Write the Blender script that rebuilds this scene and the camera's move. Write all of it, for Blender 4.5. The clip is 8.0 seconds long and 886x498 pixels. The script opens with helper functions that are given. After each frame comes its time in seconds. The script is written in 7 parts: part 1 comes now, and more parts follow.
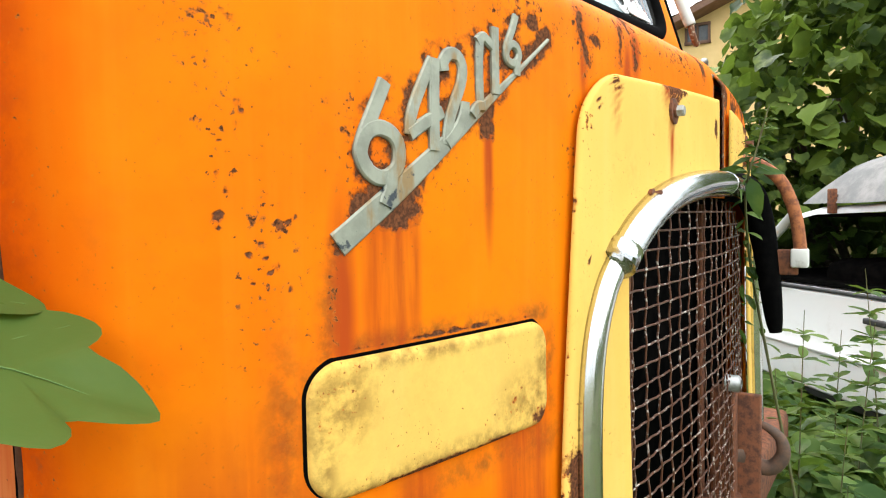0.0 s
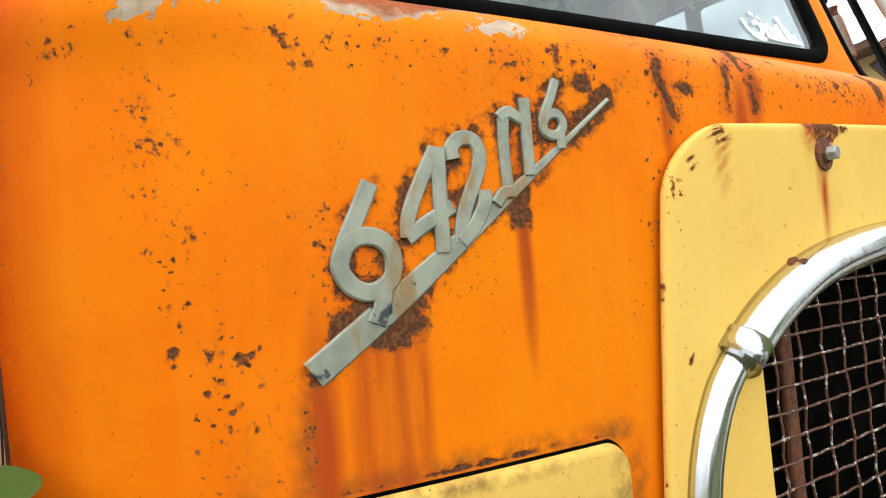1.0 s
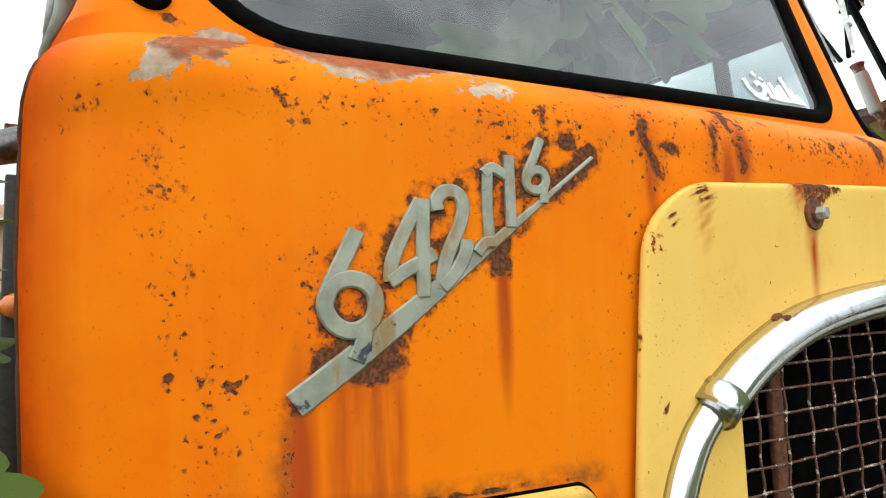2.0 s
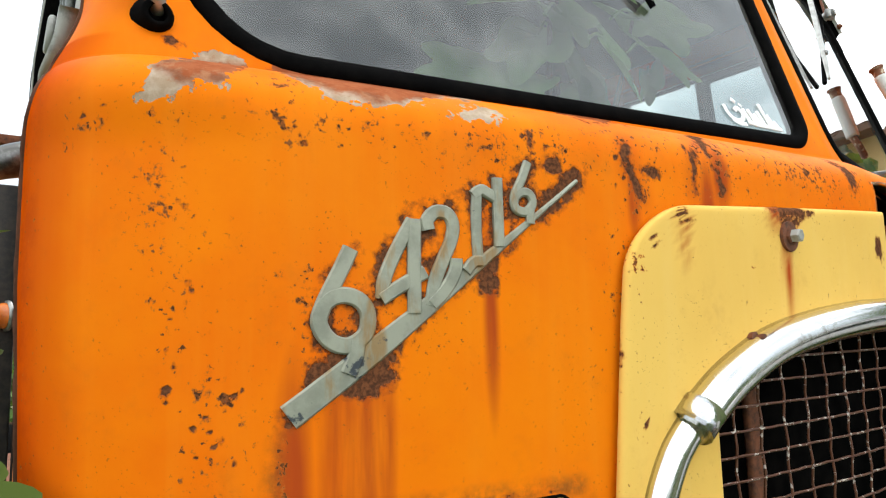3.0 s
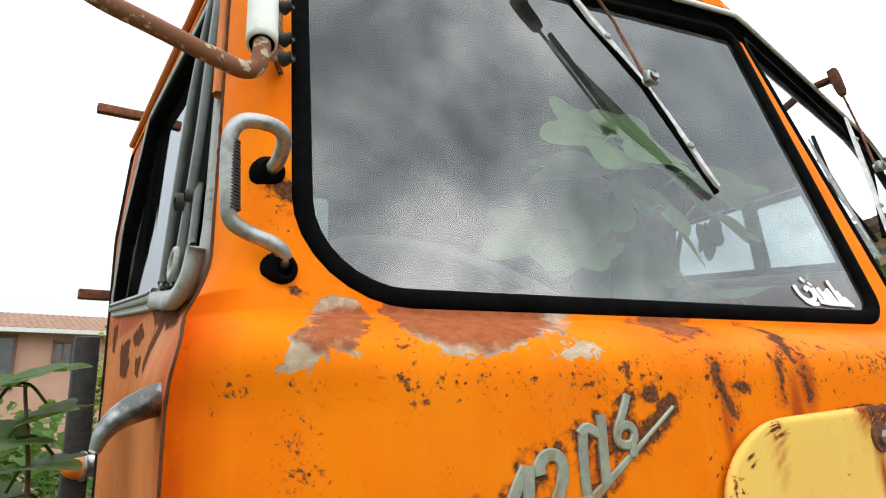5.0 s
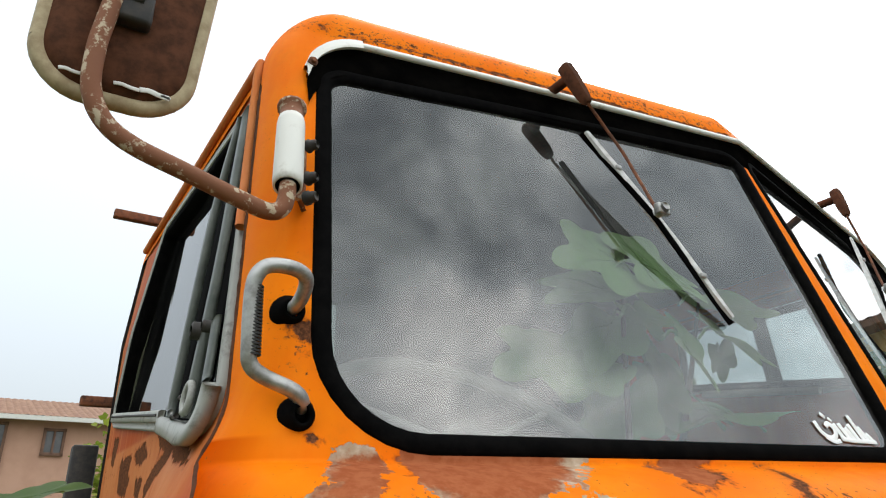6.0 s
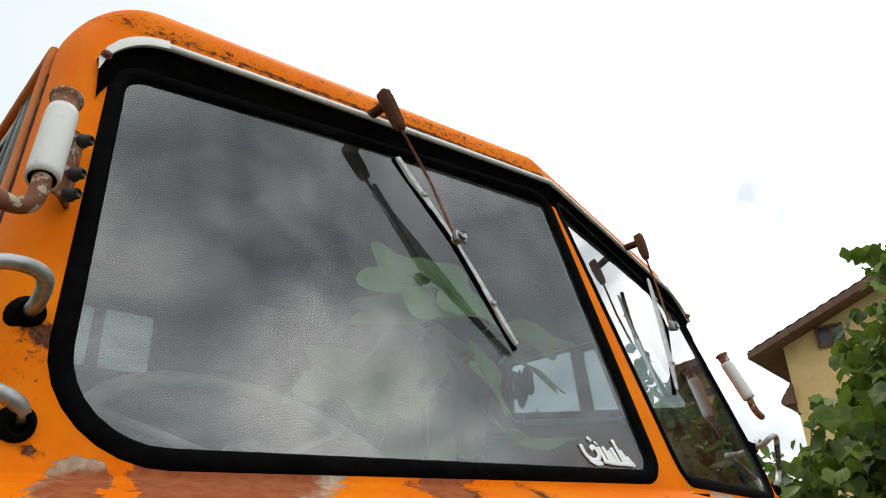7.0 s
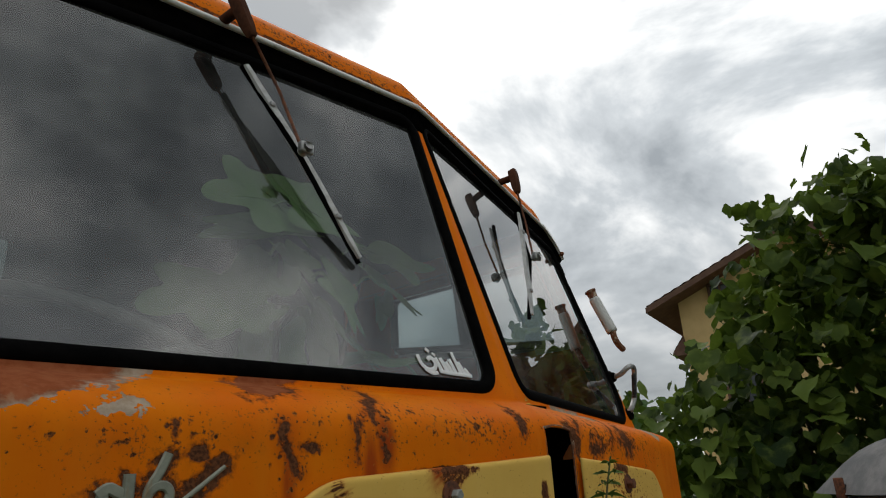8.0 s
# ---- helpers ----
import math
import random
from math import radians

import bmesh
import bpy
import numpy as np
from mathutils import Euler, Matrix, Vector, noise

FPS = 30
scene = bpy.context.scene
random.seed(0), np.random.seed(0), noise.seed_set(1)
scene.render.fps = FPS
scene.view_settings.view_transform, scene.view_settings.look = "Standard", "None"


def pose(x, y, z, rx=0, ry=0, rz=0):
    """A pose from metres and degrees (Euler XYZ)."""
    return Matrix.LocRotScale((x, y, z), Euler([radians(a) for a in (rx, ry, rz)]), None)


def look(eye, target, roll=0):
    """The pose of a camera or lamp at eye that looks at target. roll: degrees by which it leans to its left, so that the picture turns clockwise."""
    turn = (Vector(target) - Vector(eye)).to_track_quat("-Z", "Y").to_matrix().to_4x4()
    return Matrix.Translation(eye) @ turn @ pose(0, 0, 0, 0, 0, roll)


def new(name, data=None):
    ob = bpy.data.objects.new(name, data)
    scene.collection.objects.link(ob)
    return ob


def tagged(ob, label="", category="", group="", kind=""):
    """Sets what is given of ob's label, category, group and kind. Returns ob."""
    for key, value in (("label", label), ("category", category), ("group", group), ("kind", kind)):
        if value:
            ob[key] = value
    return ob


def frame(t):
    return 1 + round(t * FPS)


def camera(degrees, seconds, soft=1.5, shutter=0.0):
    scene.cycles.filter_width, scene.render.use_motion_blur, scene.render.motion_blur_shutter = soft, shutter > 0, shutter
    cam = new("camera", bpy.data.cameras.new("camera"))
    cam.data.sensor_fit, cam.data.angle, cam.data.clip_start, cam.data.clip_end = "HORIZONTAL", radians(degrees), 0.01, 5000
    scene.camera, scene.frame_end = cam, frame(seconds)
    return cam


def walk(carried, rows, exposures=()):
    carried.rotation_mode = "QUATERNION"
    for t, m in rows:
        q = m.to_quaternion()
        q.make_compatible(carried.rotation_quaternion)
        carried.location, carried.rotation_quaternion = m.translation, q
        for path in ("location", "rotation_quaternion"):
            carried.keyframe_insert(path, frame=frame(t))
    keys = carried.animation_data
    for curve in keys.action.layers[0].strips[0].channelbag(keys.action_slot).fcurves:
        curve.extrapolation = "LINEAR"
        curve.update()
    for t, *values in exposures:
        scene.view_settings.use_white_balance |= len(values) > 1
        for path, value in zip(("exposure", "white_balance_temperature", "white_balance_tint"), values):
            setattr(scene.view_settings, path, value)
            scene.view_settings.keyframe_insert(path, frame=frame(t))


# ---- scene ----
cam = camera(67.0, 8.0, soft=1.1)
PATH = [
    (0, (-1.447, -0.384, 1.357), (0.204, 0.74, 1.265), -1.0),
    (0.5, (-1.326, -0.417, 1.378), (0.135, 0.948, 1.428), -2.2),
    (1, (-1.244, -0.456, 1.401), (-0.026, 1.129, 1.494), -4.5),
    (1.5, (-1.233, -0.497, 1.408), (-0.133, 1.169, 1.527), -3.6),
    (1.7, (-1.228, -0.509, 1.405), (-0.127, 1.152, 1.572), -2.7),
    (3, (-1.249, -0.54, 1.408), (-0.083, 1.067, 1.648), -1.4),
    (3.5, (-1.243, -0.543, 1.414), (-0.062, 1.044, 1.701), -1.5),
    (4, (-1.268, -0.561, 1.463), (-0.112, 1.045, 1.753), -2.4),
    (4.5, (-1.308, -0.566, 1.503), (-0.191, 1.04, 1.915), -1.8),
    (5, (-1.355, -0.562, 1.563), (-0.293, 1.056, 2.066), -2.1),
    (5.2, (-1.38, -0.556, 1.589), (-0.353, 1.063, 2.157), -1.0),
    (6.3, (-1.385, -0.593, 1.628), (-0.343, 0.92, 2.419), -0.5),
    (6.5, (-1.356, -0.612, 1.624), (-0.237, 0.848, 2.41), -0.6),
    (7, (-1.285, -0.652, 1.609), (0.017, 0.629, 2.424), -2.2),
    (7.5, (-1.221, -0.703, 1.586), (0.188, 0.46, 2.398), -3.1),
    (8, (-1.175, -0.734, 1.533), (0.324, 0.405, 2.209), -3.2),
]
walk(cam, [(t, look(eye, target, roll)) for t, eye, target, roll in PATH],
     [(0, 1.18), (0.5, 1.05), (1.5, 0.70), (3.5, 0.69), (5.0, 0.64), (6.5, 0.06), (7.0, -0.08), (7.5, -0.46), (8.0, -1.25)])

# ---------------------------------------------------------------- light
SUN_AZ, SUN_EL = 48.0, 56.0
world = bpy.data.worlds.new("sky")
scene.world = world
world.use_nodes = True
wn, wl = world.node_tree.nodes, world.node_tree.links
wn.clear()
w_out = wn.new("ShaderNodeOutputWorld")
w_bg = wn.new("ShaderNodeBackground")
w_sky = wn.new("ShaderNodeTexSky")
w_sky.sky_type = "NISHITA"
w_sky.sun_disc = False
w_sky.sun_elevation = radians(SUN_EL)
w_sky.sun_rotation = radians(SUN_AZ)
w_sky.dust_density = 3.0
w_dim = wn.new("ShaderNodeVectorMath")
w_dim.operation = "SCALE"
w_dim.inputs["Scale"].default_value = 0.10
w_co = wn.new("ShaderNodeTexCoord")
w_map = wn.new("ShaderNodeMapping")
w_map.inputs["Scale"].default_value = (1.0, 1.0, 1.9)
w_map.inputs["Location"].default_value = (-2.25, -2.59, 2.85)
w_noise = wn.new("ShaderNodeTexNoise")
w_noise.inputs["Scale"].default_value = 2.1
w_noise.inputs["Detail"].default_value = 7.0
w_noise.inputs["Roughness"].default_value = 0.56
w_noise.inputs["Distortion"].default_value = 0.35
w_ramp = wn.new("ShaderNodeValToRGB")
w_ramp.color_ramp.elements[0].position = 0.40
w_ramp.color_ramp.elements[0].color = (0.52, 0.57, 0.60, 1)
w_ramp.color_ramp.elements[1].position = 0.69
w_ramp.color_ramp.elements[1].color = (2.5, 2.48, 2.4, 1)
w_pale = w_ramp.color_ramp.elements.new(0.58)
w_pale.color = (1.65, 1.67, 1.65, 1)
w_mid = w_ramp.color_ramp.elements.new(0.50)
w_mid.color = (0.96, 1.02, 1.05, 1)
w_mix = wn.new("ShaderNodeMix")
w_mix.data_type = "RGBA"
w_mix.inputs[0].default_value = 0.86
wl.new(w_co.outputs["Generated"], w_map.inputs["Vector"])
wl.new(w_map.outputs[0], w_noise.inputs["Vector"])
# the cloud is thinner and brighter ahead of the lorry, towards the sun
w_sep = wn.new("ShaderNodeSeparateXYZ")
wl.new(w_co.outputs["Generated"], w_sep.inputs[0])
w_thin = wn.new("ShaderNodeMapRange")
w_thin.interpolation_type = "SMOOTHSTEP"
w_thin.inputs["From Min"].default_value, w_thin.inputs["From Max"].default_value = 0.30, 0.95
w_thin.inputs["To Min"].default_value, w_thin.inputs["To Max"].default_value = -0.02, 0.01
w_dot = wn.new("ShaderNodeVectorMath")
w_dot.operation = "DOT_PRODUCT"
w_dot.inputs[1].default_value = (0.88, 0.47, 0.05)
wl.new(w_co.outputs["Generated"], w_dot.inputs[0])
wl.new(w_dot.outputs["Value"], w_thin.inputs["Value"])
w_sum = wn.new("ShaderNodeMath")
w_sum.operation = "ADD"
wl.new(w_noise.outputs[0], w_sum.inputs[0])
wl.new(w_thin.outputs[0], w_sum.inputs[1])
w_dot2 = wn.new("ShaderNodeVectorMath")
w_dot2.operation = "DOT_PRODUCT"
w_dot2.inputs[1].default_value = (-0.45, 0.89, 0.0)
wl.new(w_co.outputs["Generated"], w_dot2.inputs[0])
w_thick = wn.new("ShaderNodeMapRange")
w_thick.interpolation_type = "SMOOTHSTEP"
w_thick.inputs["From Min"].default_value, w_thick.inputs["From Max"].default_value = 0.40, 0.90
w_thick.inputs["To Min"].default_value, w_thick.inputs["To Max"].default_value = 0.0, 0.40
wl.new(w_dot2.outputs["Value"], w_thick.inputs["Value"])
w_less = wn.new("ShaderNodeMath")
w_less.operation = "SUBTRACT"
wl.new(w_sum.outputs[0], w_less.inputs[0])
wl.new(w_thick.outputs[0], w_less.inputs[1])
w_dot3 = wn.new("ShaderNodeVectorMath")
w_dot3.operation = "DOT_PRODUCT"
w_dot3.inputs[1].default_value = Vector((0.38, -0.64, 0.66)).normalized()
wl.new(w_co.outputs["Generated"], w_dot3.inputs[0])
w_gap = wn.new("ShaderNodeMapRange")
w_gap.interpolation_type = "SMOOTHSTEP"
w_gap.inputs["From Min"].default_value, w_gap.inputs["From Max"].default_value = 0.972, 1.0
w_gap.inputs["To Min"].default_value, w_gap.inputs["To Max"].default_value = 0.0, 0.11
wl.new(w_dot3.outputs["Value"], w_gap.inputs["Value"])
w_lit = wn.new("ShaderNodeMath")
w_lit.operation = "ADD"
wl.new(w_less.outputs[0], w_lit.inputs[0])
wl.new(w_gap.outputs[0], w_lit.inputs[1])
w_dot4 = wn.new("ShaderNodeVectorMath")
w_dot4.operation = "DOT_PRODUCT"
w_dot4.inputs[1].default_value = Vector((0.80, -0.50, 0.33)).normalized()
wl.new(w_co.outputs["Generated"], w_dot4.inputs[0])
w_bank = wn.new("ShaderNodeMapRange")
w_bank.interpolation_type = "SMOOTHSTEP"
w_bank.inputs["From Min"].default_value, w_bank.inputs["From Max"].default_value = 0.86, 0.93
w_bank.inputs["To Min"].default_value, w_bank.inputs["To Max"].default_value = 0.0, 0.16
wl.new(w_dot4.outputs["Value"], w_bank.inputs["Value"])
w_cloud = wn.new("ShaderNodeMath")
w_cloud.operation = "SUBTRACT"
wl.new(w_lit.outputs[0], w_cloud.inputs[0])
wl.new(w_bank.outputs[0], w_cloud.inputs[1])
wl.new(w_cloud.outputs[0], w_ramp.inputs[0])
wl.new(w_sky.outputs[0], w_dim.inputs[0])
wl.new(w_dim.outputs[0], w_mix.inputs[6])
wl.new(w_ramp.outputs[0], w_mix.inputs[7])
w_high = wn.new("ShaderNodeFloatCurve")
for i, (zz, lift) in enumerate(((0.0, 0.30), (0.14, 0.36), (0.36, 0.55), (0.60, 0.62), (0.92, 0.45))):
    pts = w_high.mapping.curves[0].points
    if i == 0:
        pts[0].location = (zz, lift)
    elif i == 4:
        pts[1].location = (zz, lift)
    else:
        pts.new(zz, lift)
w_high.mapping.update()
w_twice = wn.new("ShaderNodeMath")
w_twice.operation = "MULTIPLY"
w_twice.inputs[1].default_value = 2.0
wl.new(w_high.outputs[0], w_twice.inputs[0])
wl.new(w_sep.outputs["Z"], w_high.inputs["Value"])
w_shade = wn.new("ShaderNodeVectorMath")
w_shade.operation = "SCALE"
wl.new(w_mix.outputs[2], w_shade.inputs[0])
wl.new(w_twice.outputs[0], w_shade.inputs["Scale"])
wl.new(w_shade.outputs[0], w_bg.inputs["Color"])
wl.new(w_bg.outputs[0], w_out.inputs["Surface"])
w_bg.inputs["Strength"].default_value = 1.45

sun = new("sun", bpy.data.lights.new("sun", "SUN"))
sun.data.energy, sun.data.angle, sun.data.color = 0.7, radians(20), (1.0, 0.96, 0.90)
sd = Vector((math.sin(radians(SUN_AZ)) * math.cos(radians(SUN_EL)), math.cos(radians(SUN_AZ)) * math.cos(radians(SUN_EL)), math.sin(radians(SUN_EL))))
sun.matrix_world = look(sd * 30, (0, 0, 0))


# ---------------------------------------------------------------- node helpers
class Mat:
    """A small writer of node materials."""

    def __init__(self, name):
        self.m = bpy.data.materials.new(name)
        self.m.use_nodes = True
        self.n, self.l = self.m.node_tree.nodes, self.m.node_tree.links
        self.b = self.n["Principled BSDF"]
        self.co = self.n.new("ShaderNodeTexCoord").outputs["Object"]

    def put(self, key, value):
        s = self.b.inputs[key]
        if isinstance(value, bpy.types.NodeSocket):
            self.l.new(value, s)
        else:
            s.default_value = value if not isinstance(value, tuple) or len(value) != 3 or s.type != "RGBA" else (*value, 1)

    def noise(self, scale, detail=4.0, rough=0.6, stretch=None, dist=0.0):
        t = self.n.new("ShaderNodeTexNoise")
        t.inputs["Scale"].default_value, t.inputs["Detail"].default_value = scale, detail
        t.inputs["Roughness"].default_value, t.inputs["Distortion"].default_value = rough, dist
        v = self.co
        if stretch:
            mp = self.n.new("ShaderNodeMapping")
            mp.inputs["Scale"].default_value = stretch
            self.l.new(v, mp.inputs["Vector"])
            v = mp.outputs[0]
        self.l.new(v, t.inputs["Vector"])
        return t.outputs[0]

    def attr(self, name):
        a = self.n.new("ShaderNodeAttribute")
        a.attribute_name = name
        return a.outputs["Fac"]

    def math(self, op, a, b=0.0, c=0.0, clamp=False):
        t = self.n.new("ShaderNodeMath")
        t.operation, t.use_clamp = op, clamp
        for i, v in enumerate((a, b, c)):
            if isinstance(v, bpy.types.NodeSocket):
                self.l.new(v, t.inputs[i])
            else:
                t.inputs[i].default_value = v
        return t.outputs[0]

    def step(self, v, lo, hi):
        t = self.n.new("ShaderNodeMapRange")
        t.interpolation_type = "SMOOTHSTEP"
        self.l.new(v, t.inputs["Value"])
        t.inputs["From Min"].default_value, t.inputs["From Max"].default_value = lo, hi
        return t.outputs[0]

    def mix(self, f, a, b):
        t = self.n.new("ShaderNodeMix")
        t.data_type = "RGBA"
        for i, v in ((0, f), (6, a), (7, b)):
            if isinstance(v, bpy.types.NodeSocket):
                self.l.new(v, t.inputs[i])
            else:
                t.inputs[i].default_value = (*v, 1) if isinstance(v, tuple) else v
        return t.outputs[2]

    def bump(self, h, strength=0.3, dist=0.002):
        t = self.n.new("ShaderNodeBump")
        t.inputs["Strength"].default_value, t.inputs["Distance"].default_value = strength, dist
        self.l.new(h, t.inputs["Height"])
        self.l.new(t.outputs[0], self.b.inputs["Normal"])

    def random(self):
        return self.n.new("ShaderNodeObjectInfo").outputs["Random"]


def simple(name, base, other, scale=30.0, rough=0.6, metal=0.0, bump=0.2, dist=0.001, detail=5.0, lo=0.35, hi=0.7, stretch=None, spec=0.5):
    k = Mat(name)
    n = k.noise(scale, detail, 0.65, stretch)
    k.put("Base Color", k.mix(k.step(n, lo, hi), base, other))
    k.put("Roughness", k.math("MULTIPLY_ADD", n, 0.25, rough - 0.12))
    k.put("Metallic", metal)
    k.put("Specular IOR Level", spec)
    if bump:
        k.bump(n, bump, dist)
    return k.m


def paint_material(name, base, shade, light):
    """Old truck paint: wear and painted-shade fields on the mesh, broken up by noise."""
    k = Mat(name)
    fine, mid, big = k.noise(230, 3), k.noise(46, 5, 0.62), k.noise(5, 4)
    drip = k.noise(24, 4, 0.6, (1.0, 1.0, 0.07))
    col = k.mix(k.step(big, 0.3, 0.7), base, shade)
    col = k.mix(k.math("MULTIPLY", k.step(drip, 0.45, 0.75), 0.22), col, light)
    # faint grime
    col = k.mix(k.math("MULTIPLY", k.step(k.noise(14, 6, 0.7), 0.52, 0.8), 0.25), col, (0.42, 0.13, 0.02))
    # greasy dirt
    gr = k.math("MULTIPLY", k.attr("grime"), k.step(k.math("MULTIPLY_ADD", k.noise(58, 5, 0.68), 0.6, k.math("MULTIPLY", k.noise(17, 4, 0.6), 0.4)), 0.36, 0.62), clamp=True)
    col = k.mix(k.math("MULTIPLY", gr, 0.85), col, k.mix(k.step(fine, 0.35, 0.65), (0.17, 0.085, 0.022), (0.09, 0.045, 0.016)))
    # shade of the edges that turn to the side, put into the colour as deeper red
    col = k.mix(k.math("MULTIPLY", k.attr("edge_shade"), 0.85), col, (0.56, 0.060, 0.001))
    # reddish streaks, and on the doors the painted shade of the recessed strip
    st = k.math("MULTIPLY", k.attr("streak_shade"), k.step(k.noise(34, 4, 0.6, (1.0, 1.0, 0.10)), 0.15, 0.62), clamp=True)
    col = k.mix(st, col, (0.42, 0.062, 0.010))
    # specks
    sp_n = k.math("MULTIPLY_ADD", k.attr("speck"), 0.20, k.math("MULTIPLY_ADD", k.noise(95, 4, 0.60), 0.80, k.math("MULTIPLY", k.noise(26, 2), 0.30)))
    sp = k.step(sp_n, 0.80, 0.83)
    col = k.mix(k.step(sp_n, 0.75, 0.81), col, (0.50, 0.13, 0.02))
    col = k.mix(sp, col, k.mix(k.step(fine, 0.4, 0.6), (0.06, 0.025, 0.012), (0.22, 0.075, 0.025)))
    fleck_n = k.math("MULTIPLY_ADD", k.attr("speck"), 0.17, k.noise(150, 3, 0.55))
    fleck = k.step(fleck_n, 0.748, 0.785)
    col = k.mix(k.math("MULTIPLY", k.step(fleck_n, 0.69, 0.77), 0.4), col, (0.50, 0.12, 0.018))
    col = k.mix(fleck, col, k.mix(k.step(fine, 0.4, 0.6), (0.085, 0.032, 0.014), (0.26, 0.085, 0.025)))
    dots = k.math("MULTIPLY", k.step(k.noise(260, 2, 0.5), 0.66, 0.72), k.step(k.noise(8, 4, 0.7), 0.47, 0.64))
    col = k.mix(k.math("MULTIPLY", dots, 0.75), col, (0.27, 0.085, 0.018))
    # bare primer and rust where the paint has flaked off
    ragged = k.math("MULTIPLY_ADD", mid, 0.55, k.math("MULTIPLY_ADD", k.noise(120, 4), 0.25, k.math("MULTIPLY_ADD", k.noise(17, 4), 0.30, -0.55)))
    pe = k.math("MULTIPLY_ADD", ragged, 1.5, k.attr("peel"))
    pm = k.step(pe, 0.49, 0.51)
    core = k.step(k.math("MULTIPLY_ADD", k.noise(16, 5), 0.9, k.math("MULTIPLY_ADD", k.attr("rust"), 0.8, -0.66)), -0.10, 0.14)
    bare = k.mix(k.step(mid, 0.35, 0.65), (0.52, 0.41, 0.31), (0.38, 0.27, 0.18))
    red = k.mix(k.step(k.noise(60, 6), 0.35, 0.65), (0.38, 0.165, 0.085), (0.22, 0.085, 0.045))
    col = k.mix(pm, col, k.mix(core, bare, red))
    # deep rust
    ru = k.math("MULTIPLY_ADD", ragged, 2.0, k.attr("rust"))
    rm = k.math("MULTIPLY", k.step(ru, 0.46, 0.58), k.math("SUBTRACT", 1.0, pm))
    col = k.mix(k.math("MULTIPLY", k.step(ru, 0.32, 0.50), 0.55), col, (0.34, 0.07, 0.015))
    col = k.mix(rm, col, k.mix(k.step(fine, 0.35, 0.65), (0.075, 0.032, 0.018), (0.19, 0.07, 0.03)))
    k.put("Base Color", col)
    worn = k.math("MAXIMUM", k.math("MAXIMUM", rm, pm), sp)
    k.put("Roughness", k.math("MULTIPLY_ADD", worn, 0.42, k.math("MULTIPLY_ADD", big, 0.16, 0.42)))
    # gloss fades out where the edge shade is painted
    k.put("Specular IOR Level", k.math("MULTIPLY_ADD", k.attr("edge_shade"), -0.03, 0.03))
    h = k.math("MULTIPLY_ADD", worn, -1.0, k.math("MULTIPLY", k.noise(90, 4), k.math("MULTIPLY_ADD", worn, 0.6, 0.05)))
    k.bump(h, 0.7, 0.0028)
    return k.m


def leaf_material(name, a, b, c):
    k = Mat(name)
    n = k.noise(9, 5)
    isl = k.n.new("ShaderNodeNewGeometry").outputs["Random Per Island"]
    col = k.mix(k.math("POWER", isl, 1.7), a, b)
    col = k.mix(k.math("MULTIPLY", k.step(n, 0.45, 0.7), 0.5), col, c)
    k.put("Base Color", col)
    k.put("Roughness", 0.48)
    k.put("Specular IOR Level", 0.12)
    tr = k.n.new("ShaderNodeBsdfTranslucent")
    k.l.new(k.mix(0.5, col, (0.22, 0.34, 0.03)), tr.inputs["Color"])
    ms = k.n.new("ShaderNodeMixShader")
    ms.inputs[0].default_value = 0.28
    k.l.new(k.b.outputs[0], ms.inputs[1])
    k.l.new(tr.outputs[0], ms.inputs[2])
    k.l.new(ms.outputs[0], k.n["Material Output"].inputs["Surface"])
    k.bump(k.noise(60, 3), 0.15, 0.002)
    return k.m


def glass_material(name, tint, dust, dust_col=(0.45, 0.45, 0.42)):
    k = Mat(name)
    k.n.remove(k.b)
    tr, gl, df = k.n.new("ShaderNodeBsdfTransparent"), k.n.new("ShaderNodeBsdfGlossy"), k.n.new("ShaderNodeBsdfDiffuse")
    tr.inputs[0].default_value, df.inputs[0].default_value = (*tint, 1), (*dust_col, 1)
    gl.inputs["Roughness"].default_value = 0.0
    lw = k.n.new("ShaderNodeLayerWeight")
    lw.inputs["Blend"].default_value = 0.5
    fr = k.math("MULTIPLY_ADD", k.math("POWER", lw.outputs["Facing"], 4.5), 0.865, 0.138)
    m1, m2 = k.n.new("ShaderNodeMixShader"), k.n.new("ShaderNodeMixShader")
    d = k.math("MULTIPLY_ADD", k.step(k.noise(6, 6, 0.7), 0.3, 0.8), dust, k.math("MULTIPLY", k.step(k.noise(70, 1), 0.82, 0.85), 0.25))
    k.l.new(d, m1.inputs[0])
    k.l.new(tr.outputs[0], m1.inputs[1])
    k.l.new(df.outputs[0], m1.inputs[2])
    k.l.new(fr, m2.inputs[0])
    k.l.new(m1.outputs[0], m2.inputs[1])
    k.l.new(gl.outputs[0], m2.inputs[2])
    k.l.new(m2.outputs[0], k.n["Material Output"].inputs["Surface"])
    return k.m


def clear_material(name):
    """The inner face of a pane: clear, with no gloss of its own."""
    k = Mat(name)
    k.n.remove(k.b)
    tr = k.n.new("ShaderNodeBsdfTransparent")
    tr.inputs[0].default_value = (0.97, 0.985, 0.98, 1)
    k.l.new(tr.outputs[0], k.n["Material Output"].inputs["Surface"])
    return k.m


